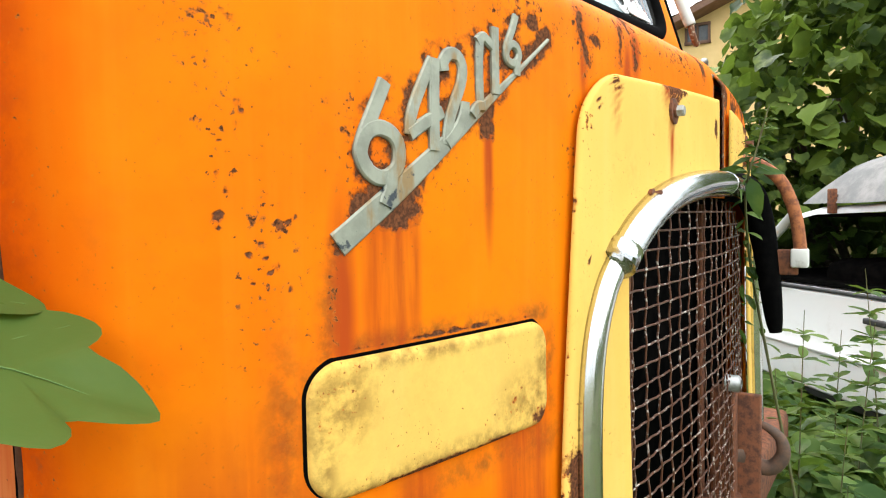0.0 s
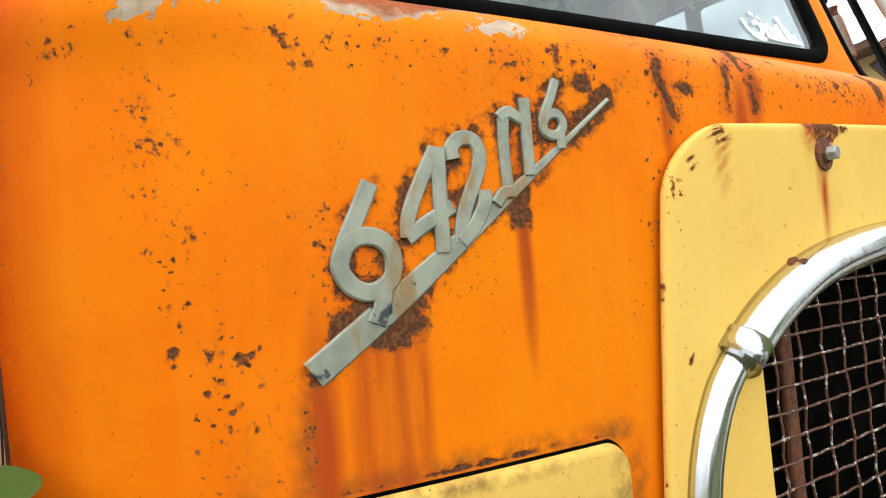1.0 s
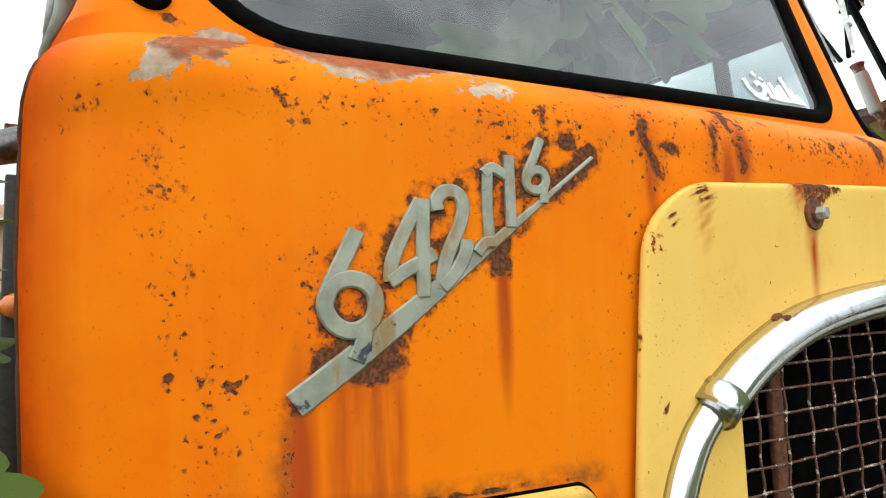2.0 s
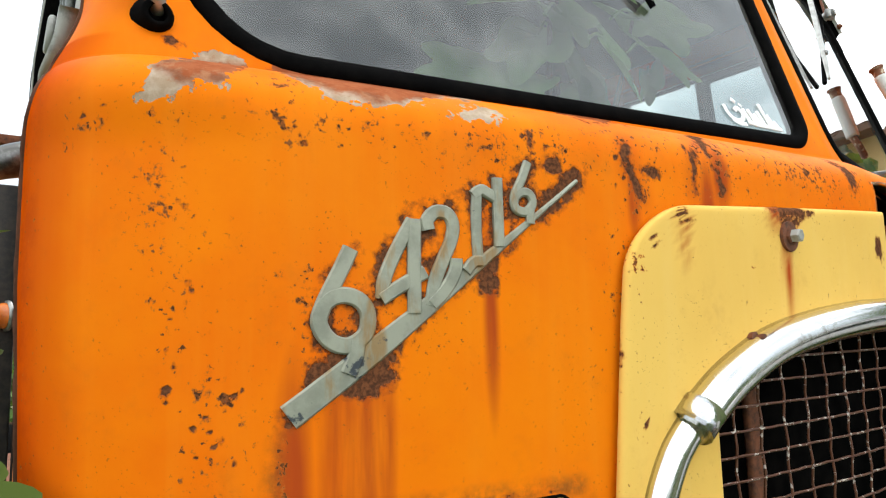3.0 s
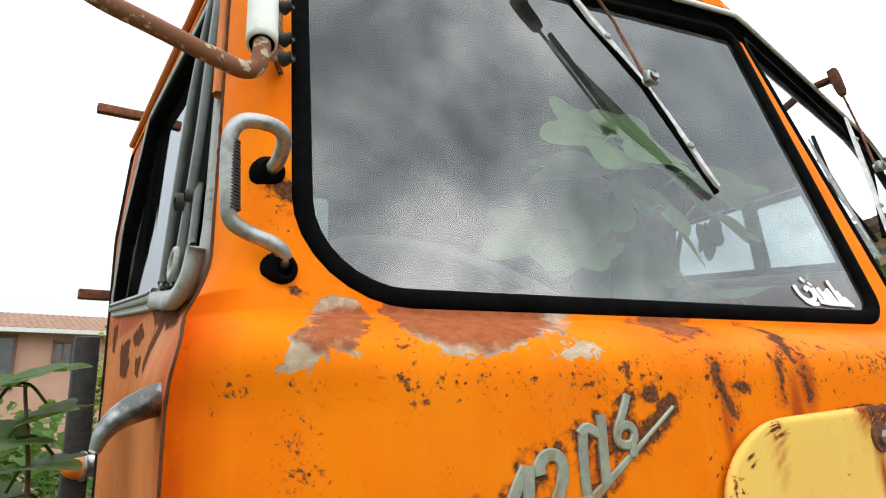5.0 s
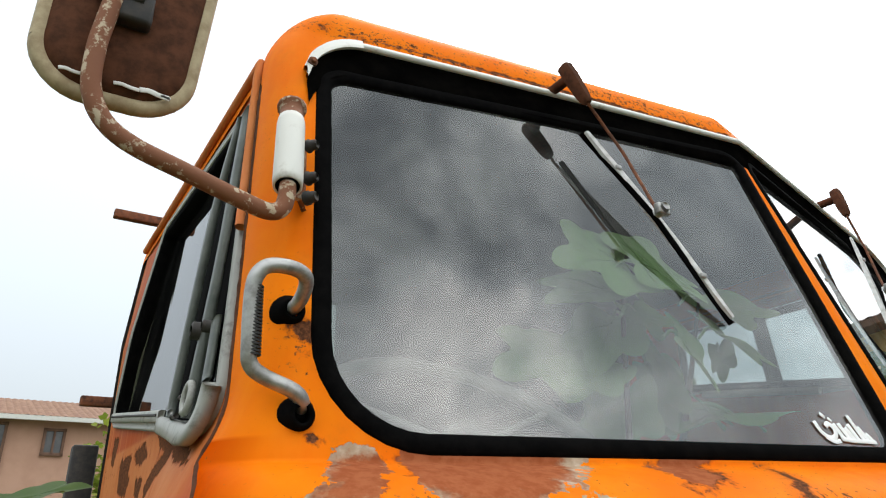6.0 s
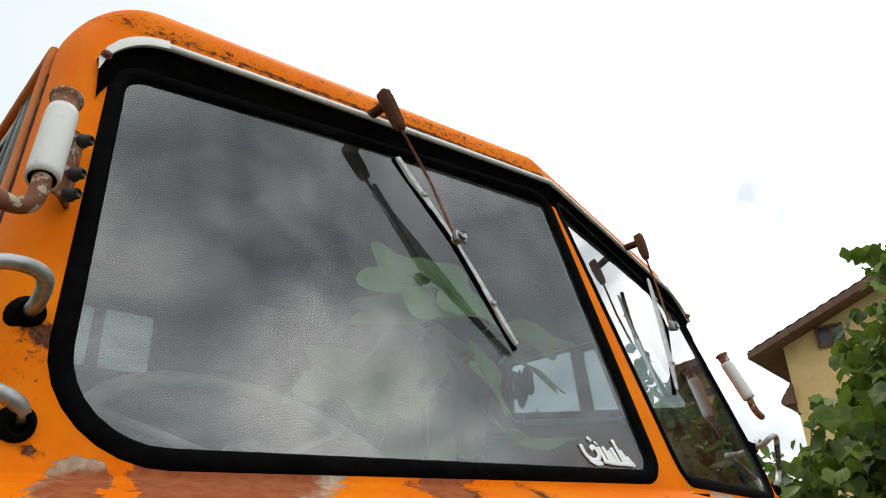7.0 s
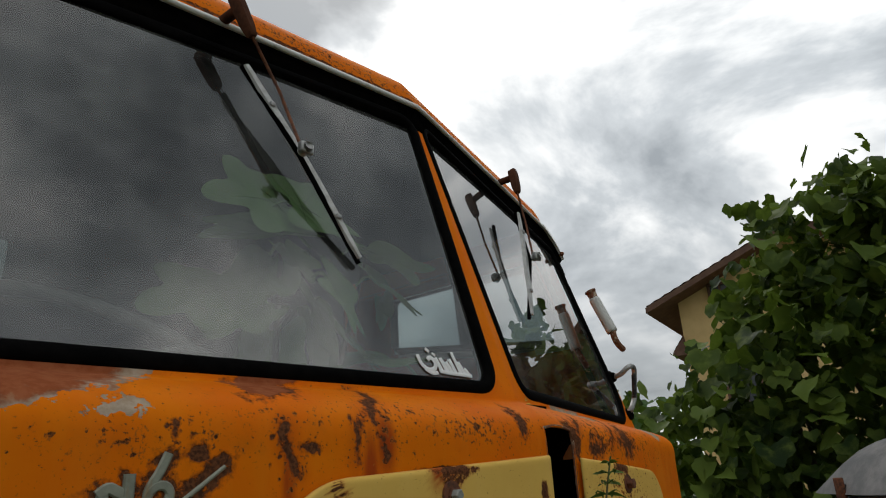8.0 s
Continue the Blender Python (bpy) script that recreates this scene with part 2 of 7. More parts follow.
# ---------------------------------------------------------------- materials
M_CLEAR = clear_material("clear_inner_face")
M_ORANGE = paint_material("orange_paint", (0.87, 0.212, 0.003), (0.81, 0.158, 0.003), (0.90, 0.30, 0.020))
M_YELLOW = paint_material("yellow_paint", (0.84, 0.535, 0.125), (0.80, 0.49, 0.11), (0.86, 0.60, 0.20))
M_DOOR = paint_material("faded_orange_paint", (0.62, 0.225, 0.075), (0.54, 0.155, 0.04), (0.62, 0.30, 0.15))
M_RUBBER = simple("black_rubber", (0.0012, 0.0012, 0.0012), (0.0040, 0.0038, 0.0036), 40, 0.85, 0, 0.25, spec=0.03)
# near black without gloss: joints, dark trim, and unlit depth put into colour
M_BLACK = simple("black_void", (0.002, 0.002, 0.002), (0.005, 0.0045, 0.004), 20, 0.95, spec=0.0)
M_CHROME = simple("chrome", (0.70, 0.70, 0.69), (0.30, 0.25, 0.19), 30, 0.17, 1.0, 0.08, 0.001, 8, 0.54, 0.80)
M_ALU = simple("dull_aluminium", (0.44, 0.44, 0.425), (0.24, 0.235, 0.22), 35, 0.46, 0.75, 0.12)
M_RUST = simple("rusty_steel", (0.22, 0.075, 0.03), (0.075, 0.032, 0.02), 60, 0.85, 0.1, 0.5, 0.002)
M_ORANGERUST = simple("bright_orange_rust", (0.40, 0.135, 0.045), (0.17, 0.060, 0.028), 45, 0.85, 0.0, 0.5, 0.002, 6, 0.4, 0.62)
M_VEIN = simple("pale_leaf_vein", (0.075, 0.15, 0.025), (0.10, 0.18, 0.035), 40, 0.6)
M_RUSTPAINT = simple("flaking_painted_steel", (0.21, 0.078, 0.034), (0.50, 0.40, 0.28), 60, 0.75, 0.1, 0.5, 0.002, 6, 0.53, 0.60)
M_WIRE = simple("rusty_wire", (0.13, 0.050, 0.026), (0.66, 0.60, 0.54), 120, 0.40, 0.3, 0.5, 0.001, 3, 0.57, 0.63)
M_DARK = simple("dark_steel", (0.016, 0.015, 0.014), (0.045, 0.036, 0.028), 40, 0.6, 0.2, 0.3)
M_WHITE = simple("white_worn_paint", (0.66, 0.65, 0.60), (0.40, 0.36, 0.30), 25, 0.55, 0, 0.2, 0.001, 6, 0.55, 0.75)
M_FRAME = simple("worn_frame_metal", (0.36, 0.36, 0.325), (0.17, 0.165, 0.145), 30, 0.5, 0.2, 0.2, 0.001, 6, 0.5, 0.72)
M_QUARTER = simple("greenish_frame_paint", (0.065, 0.075, 0.062), (0.13, 0.14, 0.12), 14, 0.45, 0.2, 0.2)
M_CREAM = simple("cream_rubber_rim", (0.44, 0.35, 0.21), (0.30, 0.22, 0.12), 40, 0.7, 0, 0.3)
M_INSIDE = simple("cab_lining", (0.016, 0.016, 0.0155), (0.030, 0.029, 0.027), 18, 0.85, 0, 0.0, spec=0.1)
M_WHEELRIM = simple("grey_bakelite", (0.19, 0.18, 0.16), (0.13, 0.125, 0.11), 18, 0.45)
M_GLASS = glass_material("windscreen_glass", (0.76, 0.80, 0.78), 0.27)
M_GLASS_SIDE = glass_material("side_glass", (0.38, 0.44, 0.45), 0.05)
M_GLASS_REAR = glass_material("dirty_rear_glass", (0.22, 0.26, 0.24), 0.30)
M_STICKER = simple("white_sticker", (0.88, 0.88, 0.86), (0.84, 0.84, 0.82), 30, 0.5)
M_LENS = simple("orange_lens", (0.75, 0.20, 0.03), (0.62, 0.14, 0.02), 30, 0.25)
M_FIG = leaf_material("fig_leaf", (0.040, 0.085, 0.014), (0.075, 0.130, 0.028), (0.115, 0.175, 0.050))
M_VINE = leaf_material("vine_leaf", (0.012, 0.030, 0.006), (0.17, 0.245, 0.042), (0.22, 0.29, 0.048))
M_FIGPALE = leaf_material("pale_fig_leaf", (0.18, 0.29, 0.12), (0.25, 0.38, 0.16), (0.29, 0.42, 0.20))
M_VINEDARK = leaf_material("bush_leaf", (0.045, 0.105, 0.022), (0.095, 0.175, 0.040), (0.12, 0.20, 0.04))
M_WEED = leaf_material("weed_leaf", (0.030, 0.072, 0.018), (0.13, 0.21, 0.050), (0.20, 0.25, 0.06))
M_BARK = simple("bark", (0.09, 0.065, 0.045), (0.17, 0.13, 0.10), 25, 0.9, 0, 0.6, 0.004)
M_STALK = simple("green_stalk", (0.12, 0.15, 0.05), (0.16, 0.13, 0.06), 30, 0.7)


# ---------------------------------------------------------------- mesh helpers
def thing(name, label, category, at=(0, 0, 0), group="", kind=""):
    e = new(name)
    e.location = at
    e.empty_display_size = 0.1
    return tagged(e, label, category, group, kind)


def finish(name, bm, material, smooth=True):
    me = bpy.data.meshes.new(name)
    bm.normal_update()
    bm.to_mesh(me)
    bm.free()
    me.materials.append(material)
    for p in me.polygons:
        p.use_smooth = smooth
    return me


def part(name, bm, material, parent, label="", smooth=True, auto=None):
    """Links a bmesh, written in world coordinates, as one mesh under a thing or a part."""
    me = finish(name, bm, material, smooth)
    ob = new(name, me)
    if parent is not None:
        ob.parent = parent
        off = Vector((0, 0, 0))
        p = parent
        while p is not None:
            off += p.location
            p = p.parent
        me.transform(Matrix.Translation(-off))
    if auto:
        me.set_sharp_from_angle(angle=radians(auto))
    return tagged(ob, label) if label else ob


def box(bm, c, s, bevel=0.0, m=None):
    r = bmesh.ops.create_cube(bm, size=1.0)
    vs = r["verts"]
    for v in vs:
        v.co = Vector((v.co.x * s[0], v.co.y * s[1], v.co.z * s[2]))
    if bevel:
        es = {e for v in vs for e in v.link_edges}
        r2 = bmesh.ops.bevel(bm, geom=list(es), offset=bevel, segments=2, affect="EDGES", profile=0.5)
        vs = list({v for f in r2["faces"] for v in f.verts} | {v for v in vs if v.is_valid})
    for v in vs:
        v.co = (m @ v.co if m else v.co) + Vector(c)
    return vs


def spline(pts, n=8):
    """Catmull-Rom through the points."""
    p = [Vector(q) for q in pts]
    p = [2 * p[0] - p[1]] + p + [2 * p[-1] - p[-2]]
    out = []
    for i in range(1, len(p) - 2):
        for j in range(n):
            t = j / n
            out.append(0.5 * (2 * p[i] + (p[i + 1] - p[i - 1]) * t + (2 * p[i - 1] - 5 * p[i] + 4 * p[i + 1] - p[i + 2]) * t * t + (3 * p[i] - p[i - 1] - 3 * p[i + 1] + p[i + 2]) * t ** 3))
    out.append(p[-2])
    return out


def tube(bm, pts, r, seg=10, up=Vector((0, 0, 1)), caps=True):
    """A round bar along points; r is a radius, a list of radii, or a function of the way along."""
    pts = [Vector(p) for p in pts]
    rings = []
    side = None
    for i, p in enumerate(pts):
        d = (pts[min(i + 1, len(pts) - 1)] - pts[max(i - 1, 0)]).normalized()
        if side is None:
            side = d.cross(up if abs(d.dot(up)) < 0.95 else Vector((1, 0, 0))).normalized()
        else:
            side = (side - d * side.dot(d)).normalized()
        oth = d.cross(side)
        k = i / (len(pts) - 1)
        rr = r(k) if callable(r) else (r[i] if isinstance(r, (list, tuple)) else r)
        rings.append([bm.verts.new(p + (side * math.cos(a) + oth * math.sin(a)) * rr) for a in [2 * math.pi * j / seg for j in range(seg)]])
    for a, b in zip(rings, rings[1:]):
        for j in range(seg):
            bm.faces.new((a[j], a[(j + 1) % seg], b[(j + 1) % seg], b[j]))
    if caps:
        bm.faces.new(rings[0])
        bm.faces.new(list(reversed(rings[-1])))
    return rings


def lathe(bm, c, axis, prof, seg=20):
    """Turns (distance along axis, radius) pairs round an axis through c."""
    axis = Vector(axis).normalized()
    s = axis.cross(Vector((0, 0, 1)) if abs(axis.z) < 0.9 else Vector((1, 0, 0))).normalized()
    o = axis.cross(s)
    rings = [[bm.verts.new(Vector(c) + axis * d + (s * math.cos(2 * math.pi * j / seg) + o * math.sin(2 * math.pi * j / seg)) * max(r, 1e-4)) for j in range(seg)] for d, r in prof]
    for a, b in zip(rings, rings[1:]):
        for j in range(seg):
            bm.faces.new((a[j], a[(j + 1) % seg], b[(j + 1) % seg], b[j]))
    bm.faces.new(rings[0])
    bm.faces.new(list(reversed(rings[-1])))



# ---------------------------------------------------------------- the shape of the cab's front
def smooth(a, b, x):
    t = min(1.0, max(0.0, (x - a) / (b - a)))
    return t * t * (3 - 2 * t)


ROOF_Z = 2.592


def half_width(z):
    w = 1.20 - 0.045 * smooth(1.61, 1.78, z) - 0.062 * min(1.0, max(0.0, (z - 1.70) / 0.7))
    w -= 0.013 * min(1.0, max(0.0, (1.46 - z) / 0.30))
    if z > 2.39:
        w -= 0.18 * (1 - math.sqrt(max(0.0, 1 - ((z - 2.39) / 0.205) ** 2)))
    return w


def front_back(z):
    """How far the front plane stands back on the middle line."""
    top = 0.0
    if z > 2.48:
        top = 0.095 * (1 - math.sqrt(max(0.0, 1 - ((z - 2.48) / 0.114) ** 2)))
    return top


TURN = 0.044  # the far half of the front runs back by this much more: the lorry stands a little askew


def front_y(x, z):
    """The front skin: convex below, a shallow V with a rake at the windscreen."""
    a, far = abs(x), max(0.0, x)
    lo = -0.07 + 0.10 * x * x - 0.01 * smooth(1.2, 0.6, z) + TURN * far * far / (far + 0.5)
    up = 0.155 * a + TURN * far + 0.31 * (min(z, 2.48) - 1.70) + front_back(z)
    s = min(1.0, max(0.0, (z - 1.59) / 0.098)) ** 3.3
    return lo * (1 - s) + up * s


def skin(x, z, off=0.0):
    """A point on the front skin, off metres proud of it, with the corners rounded towards the doors."""
    s = smooth(1.57, 1.74, z)
    w, r, ry = half_width(z), 0.20 * (1 - s) + 0.050 * s, 0.16 * (1 - s) + 0.075 * s
    a = abs(x)
    x0 = w - r
    g = 1 if x > 0 else -1
    if a <= x0:
        y = front_y(x, z)
    else:
        k = min(1.0, (a - x0) / r)
        y = front_y(g * x0, z) + (front_y(g * x0, z) - front_y(g * (x0 - 0.01), z)) / 0.01 * (a - x0) + ry * (1 - math.sqrt(1 - k * k))
    p = Vector((x, y, z))
    if off:
        e = 0.004
        if a > x0:
            e = 0.002
        xs = x if a < w - 0.01 else math.copysign(w - 0.01, x)
        dx = (skin(xs + e, z).y - skin(xs - e, z).y) / (2 * e)
        dz = (skin(xs, z + e).y - skin(xs, z - e).y) / (2 * e)
        p += Vector((dx, -1, dz)).normalized() * off
    return p


def on_pane(x, z, off=0.0):
    """A point on the plane of a windscreen half, off metres proud of it."""
    k = 0.155 + TURN if x > 0 else -0.155
    n = Vector((k, -1.0, 0.31)).normalized()
    return Vector((x, k * x + 0.31 * (z - 1.70), z)) + n * off


def corner_end(z, s=-1):
    return skin(s * half_width(z), z).y


def side_x(y, z):
    """Half the width of the cab at a door: the shoulder of the front fades out towards the rear."""
    w = half_width(min(z, 2.42))
    k = smooth(0.30, 1.10, y)
    return w * (1 - k) + min(w, 1.118) * k


def rounded(corners, radii, n=8):
    """A closed outline (x, z) with rounded corners, anticlockwise."""
    out = []
    m = len(corners)
    for i in range(m):
        p = Vector(corners[i])
        a, b = (Vector(corners[i - 1]) - p), (Vector(corners[(i + 1) % m]) - p)
        half = a.angle(b) / 2
        r = radii[i]
        d = r / math.tan(half)
        c = p + (a.normalized() + b.normalized()).normalized() * (r / math.sin(half))
        s, e = p + a.normalized() * d - c, p + b.normalized() * d - c
        t0, t1 = math.atan2(s.y, s.x), math.atan2(e.y, e.x)
        while t1 < t0:
            t1 += 2 * math.pi
        if t1 - t0 > math.pi:
            t1 -= 2 * math.pi
        for j in range(n + 1):
            t = t0 + (t1 - t0) * j / n
            out.append(c + Vector((math.cos(t), math.sin(t))) * r)
    return out


def dense(poly, step=0.02):
    out = []
    for i, p in enumerate(poly):
        q = poly[(i + 1) % len(poly)]
        k = max(1, int((q - p).length / step))
        out += [p.lerp(q, j / k) for j in range(k)]
    return out


def grown(poly, d):
    """The outline moved outwards by d (inwards: minus)."""
    out = []
    m = len(poly)
    for i in range(m):
        t = (poly[(i + 1) % m] - poly[i - 1]).normalized()
        out.append(poly[i] + Vector((t.y, -t.x)) * d)
    return out


def inside(p, poly):
    c = False
    for i in range(len(poly)):
        a, b = poly[i - 1], poly[i]
        if (a.y > p[1]) != (b.y > p[1]) and p[0] < (b.x - a.x) * (p[1] - a.y) / (b.y - a.y) + a.x:
            c = not c
    return c


PANE = [(-1.054, 1.729), (-0.066, 1.732), (-0.037, 2.405), (-1.000, 2.355)]
PANE_L = dense(rounded(PANE, (0.105, 0.03, 0.025, 0.035)))
PANE_R = [Vector((-p.x, p.y)) for p in reversed(PANE_L)]


# ---------------------------------------------------------------- wear on the paint
def blob(x, z, spots):
    v = 0.0
    for cx, cz, rx, rz in spots:
        d = math.hypot((x - cx) / rx, (z - cz) / rz)
        if d < 2:
            v = max(v, 1.0 - 0.5 * d)
    return v


# ragged patches where the paint is gone, as outlines (x, z) on the skin, and their brown cores
PEEL_SHAPES = [
    [(-1.125, 1.620), (-1.118, 1.616), (-1.105, 1.621), (-1.088, 1.624), (-1.077, 1.633), (-1.062, 1.626), (-1.056, 1.631), (-1.057, 1.646), (-1.039, 1.659), (-1.002, 1.688), (-1.007, 1.712), (-1.040, 1.714), (-1.060, 1.698), (-1.091, 1.667), (-1.107, 1.662), (-1.120, 1.646)],
    [(-0.985, 1.683), (-0.980, 1.712), (-0.70, 1.712), (-0.739, 1.681), (-0.859, 1.649), (-0.857, 1.639), (-0.891, 1.636), (-0.935, 1.628), (-0.972, 1.632), (-0.990, 1.647), (-1.004, 1.660)],
    [(-0.838, 1.639), (-0.809, 1.646), (-0.773, 1.647), (-0.771, 1.637), (-0.790, 1.624), (-0.825, 1.624), (-0.841, 1.628)],
    [(-0.572, 1.710), (-0.490, 1.708), (-0.575, 1.666), (-0.625, 1.659), (-0.643, 1.668)],
    [(0.20, 1.70), (0.42, 1.70), (0.40, 1.675), (0.30, 1.66), (0.22, 1.68)],
    [(0.70, 1.69), (0.92, 1.69), (0.88, 1.65), (0.78, 1.63), (0.72, 1.66)],
]
CORE_SHAPES = [
    [(-1.046, 1.692), (-1.001, 1.695), (-1.040, 1.660), (-1.066, 1.645), (-1.090, 1.640), (-1.103, 1.648), (-1.080, 1.668)],
    [(-0.990, 1.677), (-0.980, 1.712), (-0.75, 1.712), (-0.785, 1.678), (-0.874, 1.651), (-0.928, 1.643), (-0.967, 1.644), (-0.985, 1.655), (-0.999, 1.664)],
    [(-0.58, 1.712), (-0.48, 1.712), (-0.57, 1.66), (-0.65, 1.655)],
]
# single rust spots (x, z, radius): down the front beside the corner, and along the shoulder
SPOTS_FRONT = ((-1.150, 1.615, 0.004), (-1.143, 1.613, 0.0032), (-1.164, 1.608, 0.004), (-1.026, 1.564, 0.003), (-1.105, 1.550, 0.004), (-1.092, 1.556, 0.0035), (-1.099, 1.538, 0.004), (-1.095, 1.526, 0.007), (-1.090, 1.522, 0.0056), (-1.086, 1.455, 0.0064), (-1.083, 1.447, 0.0048), (-1.088, 1.437, 0.0035), (-1.098, 1.423, 0.0035), (-1.094, 1.413, 0.004), (-1.101, 1.396, 0.004), (-1.095, 1.382, 0.004), (-1.100, 1.363, 0.0056), (-1.099, 1.352, 0.0045), (-1.051, 1.356, 0.0040), (-1.045, 1.361, 0.0030), (-1.057, 1.351, 0.0036), (-1.068, 1.326, 0.0036), (-1.065, 1.314, 0.0032), (-1.078, 1.306, 0.0030), (-1.072, 1.338, 0.0030), (-1.060, 1.320, 0.0028), (-1.050, 1.299, 0.004), (-1.080, 1.329, 0.004), (-0.644, 1.443, 0.0056), (-0.663, 1.359, 0.0035), (-0.682, 1.281, 0.004))
SPOTS_SHOULDER = ((-0.626, 1.606, 0.0064), (-0.567, 1.597, 0.0072), (-0.501, 1.632, 0.008), (-0.495, 1.625, 0.005), (-0.458, 1.638, 0.0056), (-0.457, 1.609, 0.0064), (-0.443, 1.588, 0.0056), (-0.615, 1.583, 0.0048), (-0.629, 1.572, 0.004), (-0.377, 1.618, 0.0035), (-0.343, 1.597, 0.004), (-0.267, 1.622, 0.0035), (-0.189, 1.640, 0.004), (-0.149, 1.616, 0.0048), (-0.743, 1.610, 0.0052), (-0.729, 1.605, 0.0052), (-0.757, 1.615, 0.0055), (-0.714, 1.590, 0.0048), (-0.939, 1.604, 0.0035), (-1.003, 1.599, 0.0048), (-0.998, 1.592, 0.0048), (-0.993, 1.584, 0.004), (-0.903, 1.611, 0.003), (-0.850, 1.621, 0.0035), (-1.043, 1.609, 0.0035))
RUST = ((-0.722, 1.590, 0.014, 0.010), (-0.33, 1.562, 0.05, 0.005), (-0.87, 1.240, 0.14, 0.0026), (-0.4, 2.497, 0.60, 0.006), (-0.748, 1.608, 0.006, 0.012), (-0.570, 1.594, 0.018, 0.010), (-0.612, 1.610, 0.008, 0.012), (-0.09, 1.64, 0.02, 0.03), (0.10, 1.62, 0.03, 0.04), (0.22, 1.60, 0.05, 0.03), (0.42, 1.62, 0.06, 0.04), (-1.078, 1.850, 0.020, 0.022), (-1.078, 1.715, 0.012, 0.008))
RUST_SHAPES = [
    [(-1.000, 1.350), (-0.992, 1.380), (-0.965, 1.394), (-0.930, 1.402), (-0.885, 1.422), (-0.878, 1.412), (-0.900, 1.392), (-0.908, 1.374), (-0.903, 1.366), (-0.910, 1.352), (-0.930, 1.346), (-0.950, 1.347)],
    [(-0.824, 1.470), (-0.790, 1.492), (-0.797, 1.458), (-0.800, 1.441), (-0.816, 1.444)],
]
RUST_RUNS = [[(-0.400, 1.685), (-0.470, 1.640), (-0.493, 1.617), (-0.493, 1.575)], [(-0.420, 1.670), (-0.461, 1.640), (-0.452, 1.614), (-0.437, 1.580)], [(-0.605, 1.622), (-0.606, 1.596), (-0.590, 1.560)], [(0.16, 1.66), (0.10, 1.60)], [(0.36, 1.67), (0.30, 1.60)]]
# the raised figures on the front, as strokes (x, z) from the low end of their bar
BADGE_AT = (-1.012, 1.317)
GLYPHS = {
    "six": (0.0158, [[(0.0600, 0.1690), (0.0510, 0.1500), (0.0425, 0.1330), (0.0350, 0.1180), (0.0305, 0.1050)],
                     [(0.0300, 0.1030), (0.0340, 0.1150), (0.0430, 0.1230), (0.0540, 0.1250), (0.0660, 0.1215), (0.0740, 0.1130), (0.0760, 0.1010), (0.0730, 0.0890), (0.0640, 0.0810), (0.0530, 0.0785), (0.0415, 0.0825), (0.0330, 0.0920), (0.0300, 0.1030), (0.0340, 0.1150)],
                     [(0.0655, 0.0830), (0.0640, 0.0700), (0.0570, 0.0530)]]),
    "four": (0.0140, [[(0.1220, 0.1985), (0.1090, 0.1760), (0.0970, 0.1520), (0.0915, 0.1360), (0.0905, 0.1220)], [(0.0890, 0.1215), (0.1090, 0.1340), (0.1345, 0.1480)], [(0.1240, 0.2000), (0.1230, 0.1570), (0.1225, 0.1080)]]),
    "two": (0.0145, [[(0.1390, 0.1900), (0.1380, 0.1995), (0.1470, 0.2085), (0.1600, 0.2075), (0.1660, 0.1970), (0.1640, 0.1820), (0.1550, 0.1620), (0.1455, 0.1400), (0.1405, 0.1150)], [(0.1410, 0.1160), (0.1570, 0.1320), (0.1675, 0.1500), (0.1685, 0.1620)]]),
    "letter_n": (0.0122, [[(0.1950, 0.2360), (0.1930, 0.2030), (0.1940, 0.1640)], [(0.1895, 0.2280), (0.1990, 0.2350), (0.2070, 0.2320), (0.2190, 0.2260)], [(0.2190, 0.2490), (0.2190, 0.2120), (0.2190, 0.1760)], [(0.1980, 0.1600), (0.1880, 0.1590), (0.1790, 0.1490)]]),
    "small_six": (0.0105, [[(0.2585, 0.2700), (0.2500, 0.2500), (0.2415, 0.2350), (0.2390, 0.2270)],
                           [(0.2390, 0.2250), (0.2420, 0.2310), (0.2480, 0.2355), (0.2560, 0.2360), (0.2610, 0.2320), (0.2630, 0.2260), (0.2600, 0.2190), (0.2540, 0.2150), (0.2470, 0.2150), (0.2410, 0.2180), (0.2390, 0.2250), (0.2420, 0.2310)],
                           [(0.2590, 0.2180), (0.2590, 0.2020)]]),
}


def near_badge(x, z):
    """How near a point lies to the raised figures: 1 on them, 0 some way off."""
    if not (-1.06 < x < -0.66 and 1.28 < z < 1.62):
        return 0.0
    best = 1.0
    q = Vector((x - BADGE_AT[0], z - BADGE_AT[1]))
    lines = [l for _, ls in GLYPHS.values() for l in ls] + [[(0.004, 0.018), (0.325, 0.255)]]
    for l in lines:
        for a, b in zip(l, l[1:]):
            a, b = Vector(a), Vector(b)
            t = max(0.0, min(1.0, (q - a).dot(b - a) / (b - a).length_squared))
            best = min(best, (q - a - (b - a) * t).length)
    return max(0.0, 1.0 - max(0.0, best - 0.006) / 0.024)


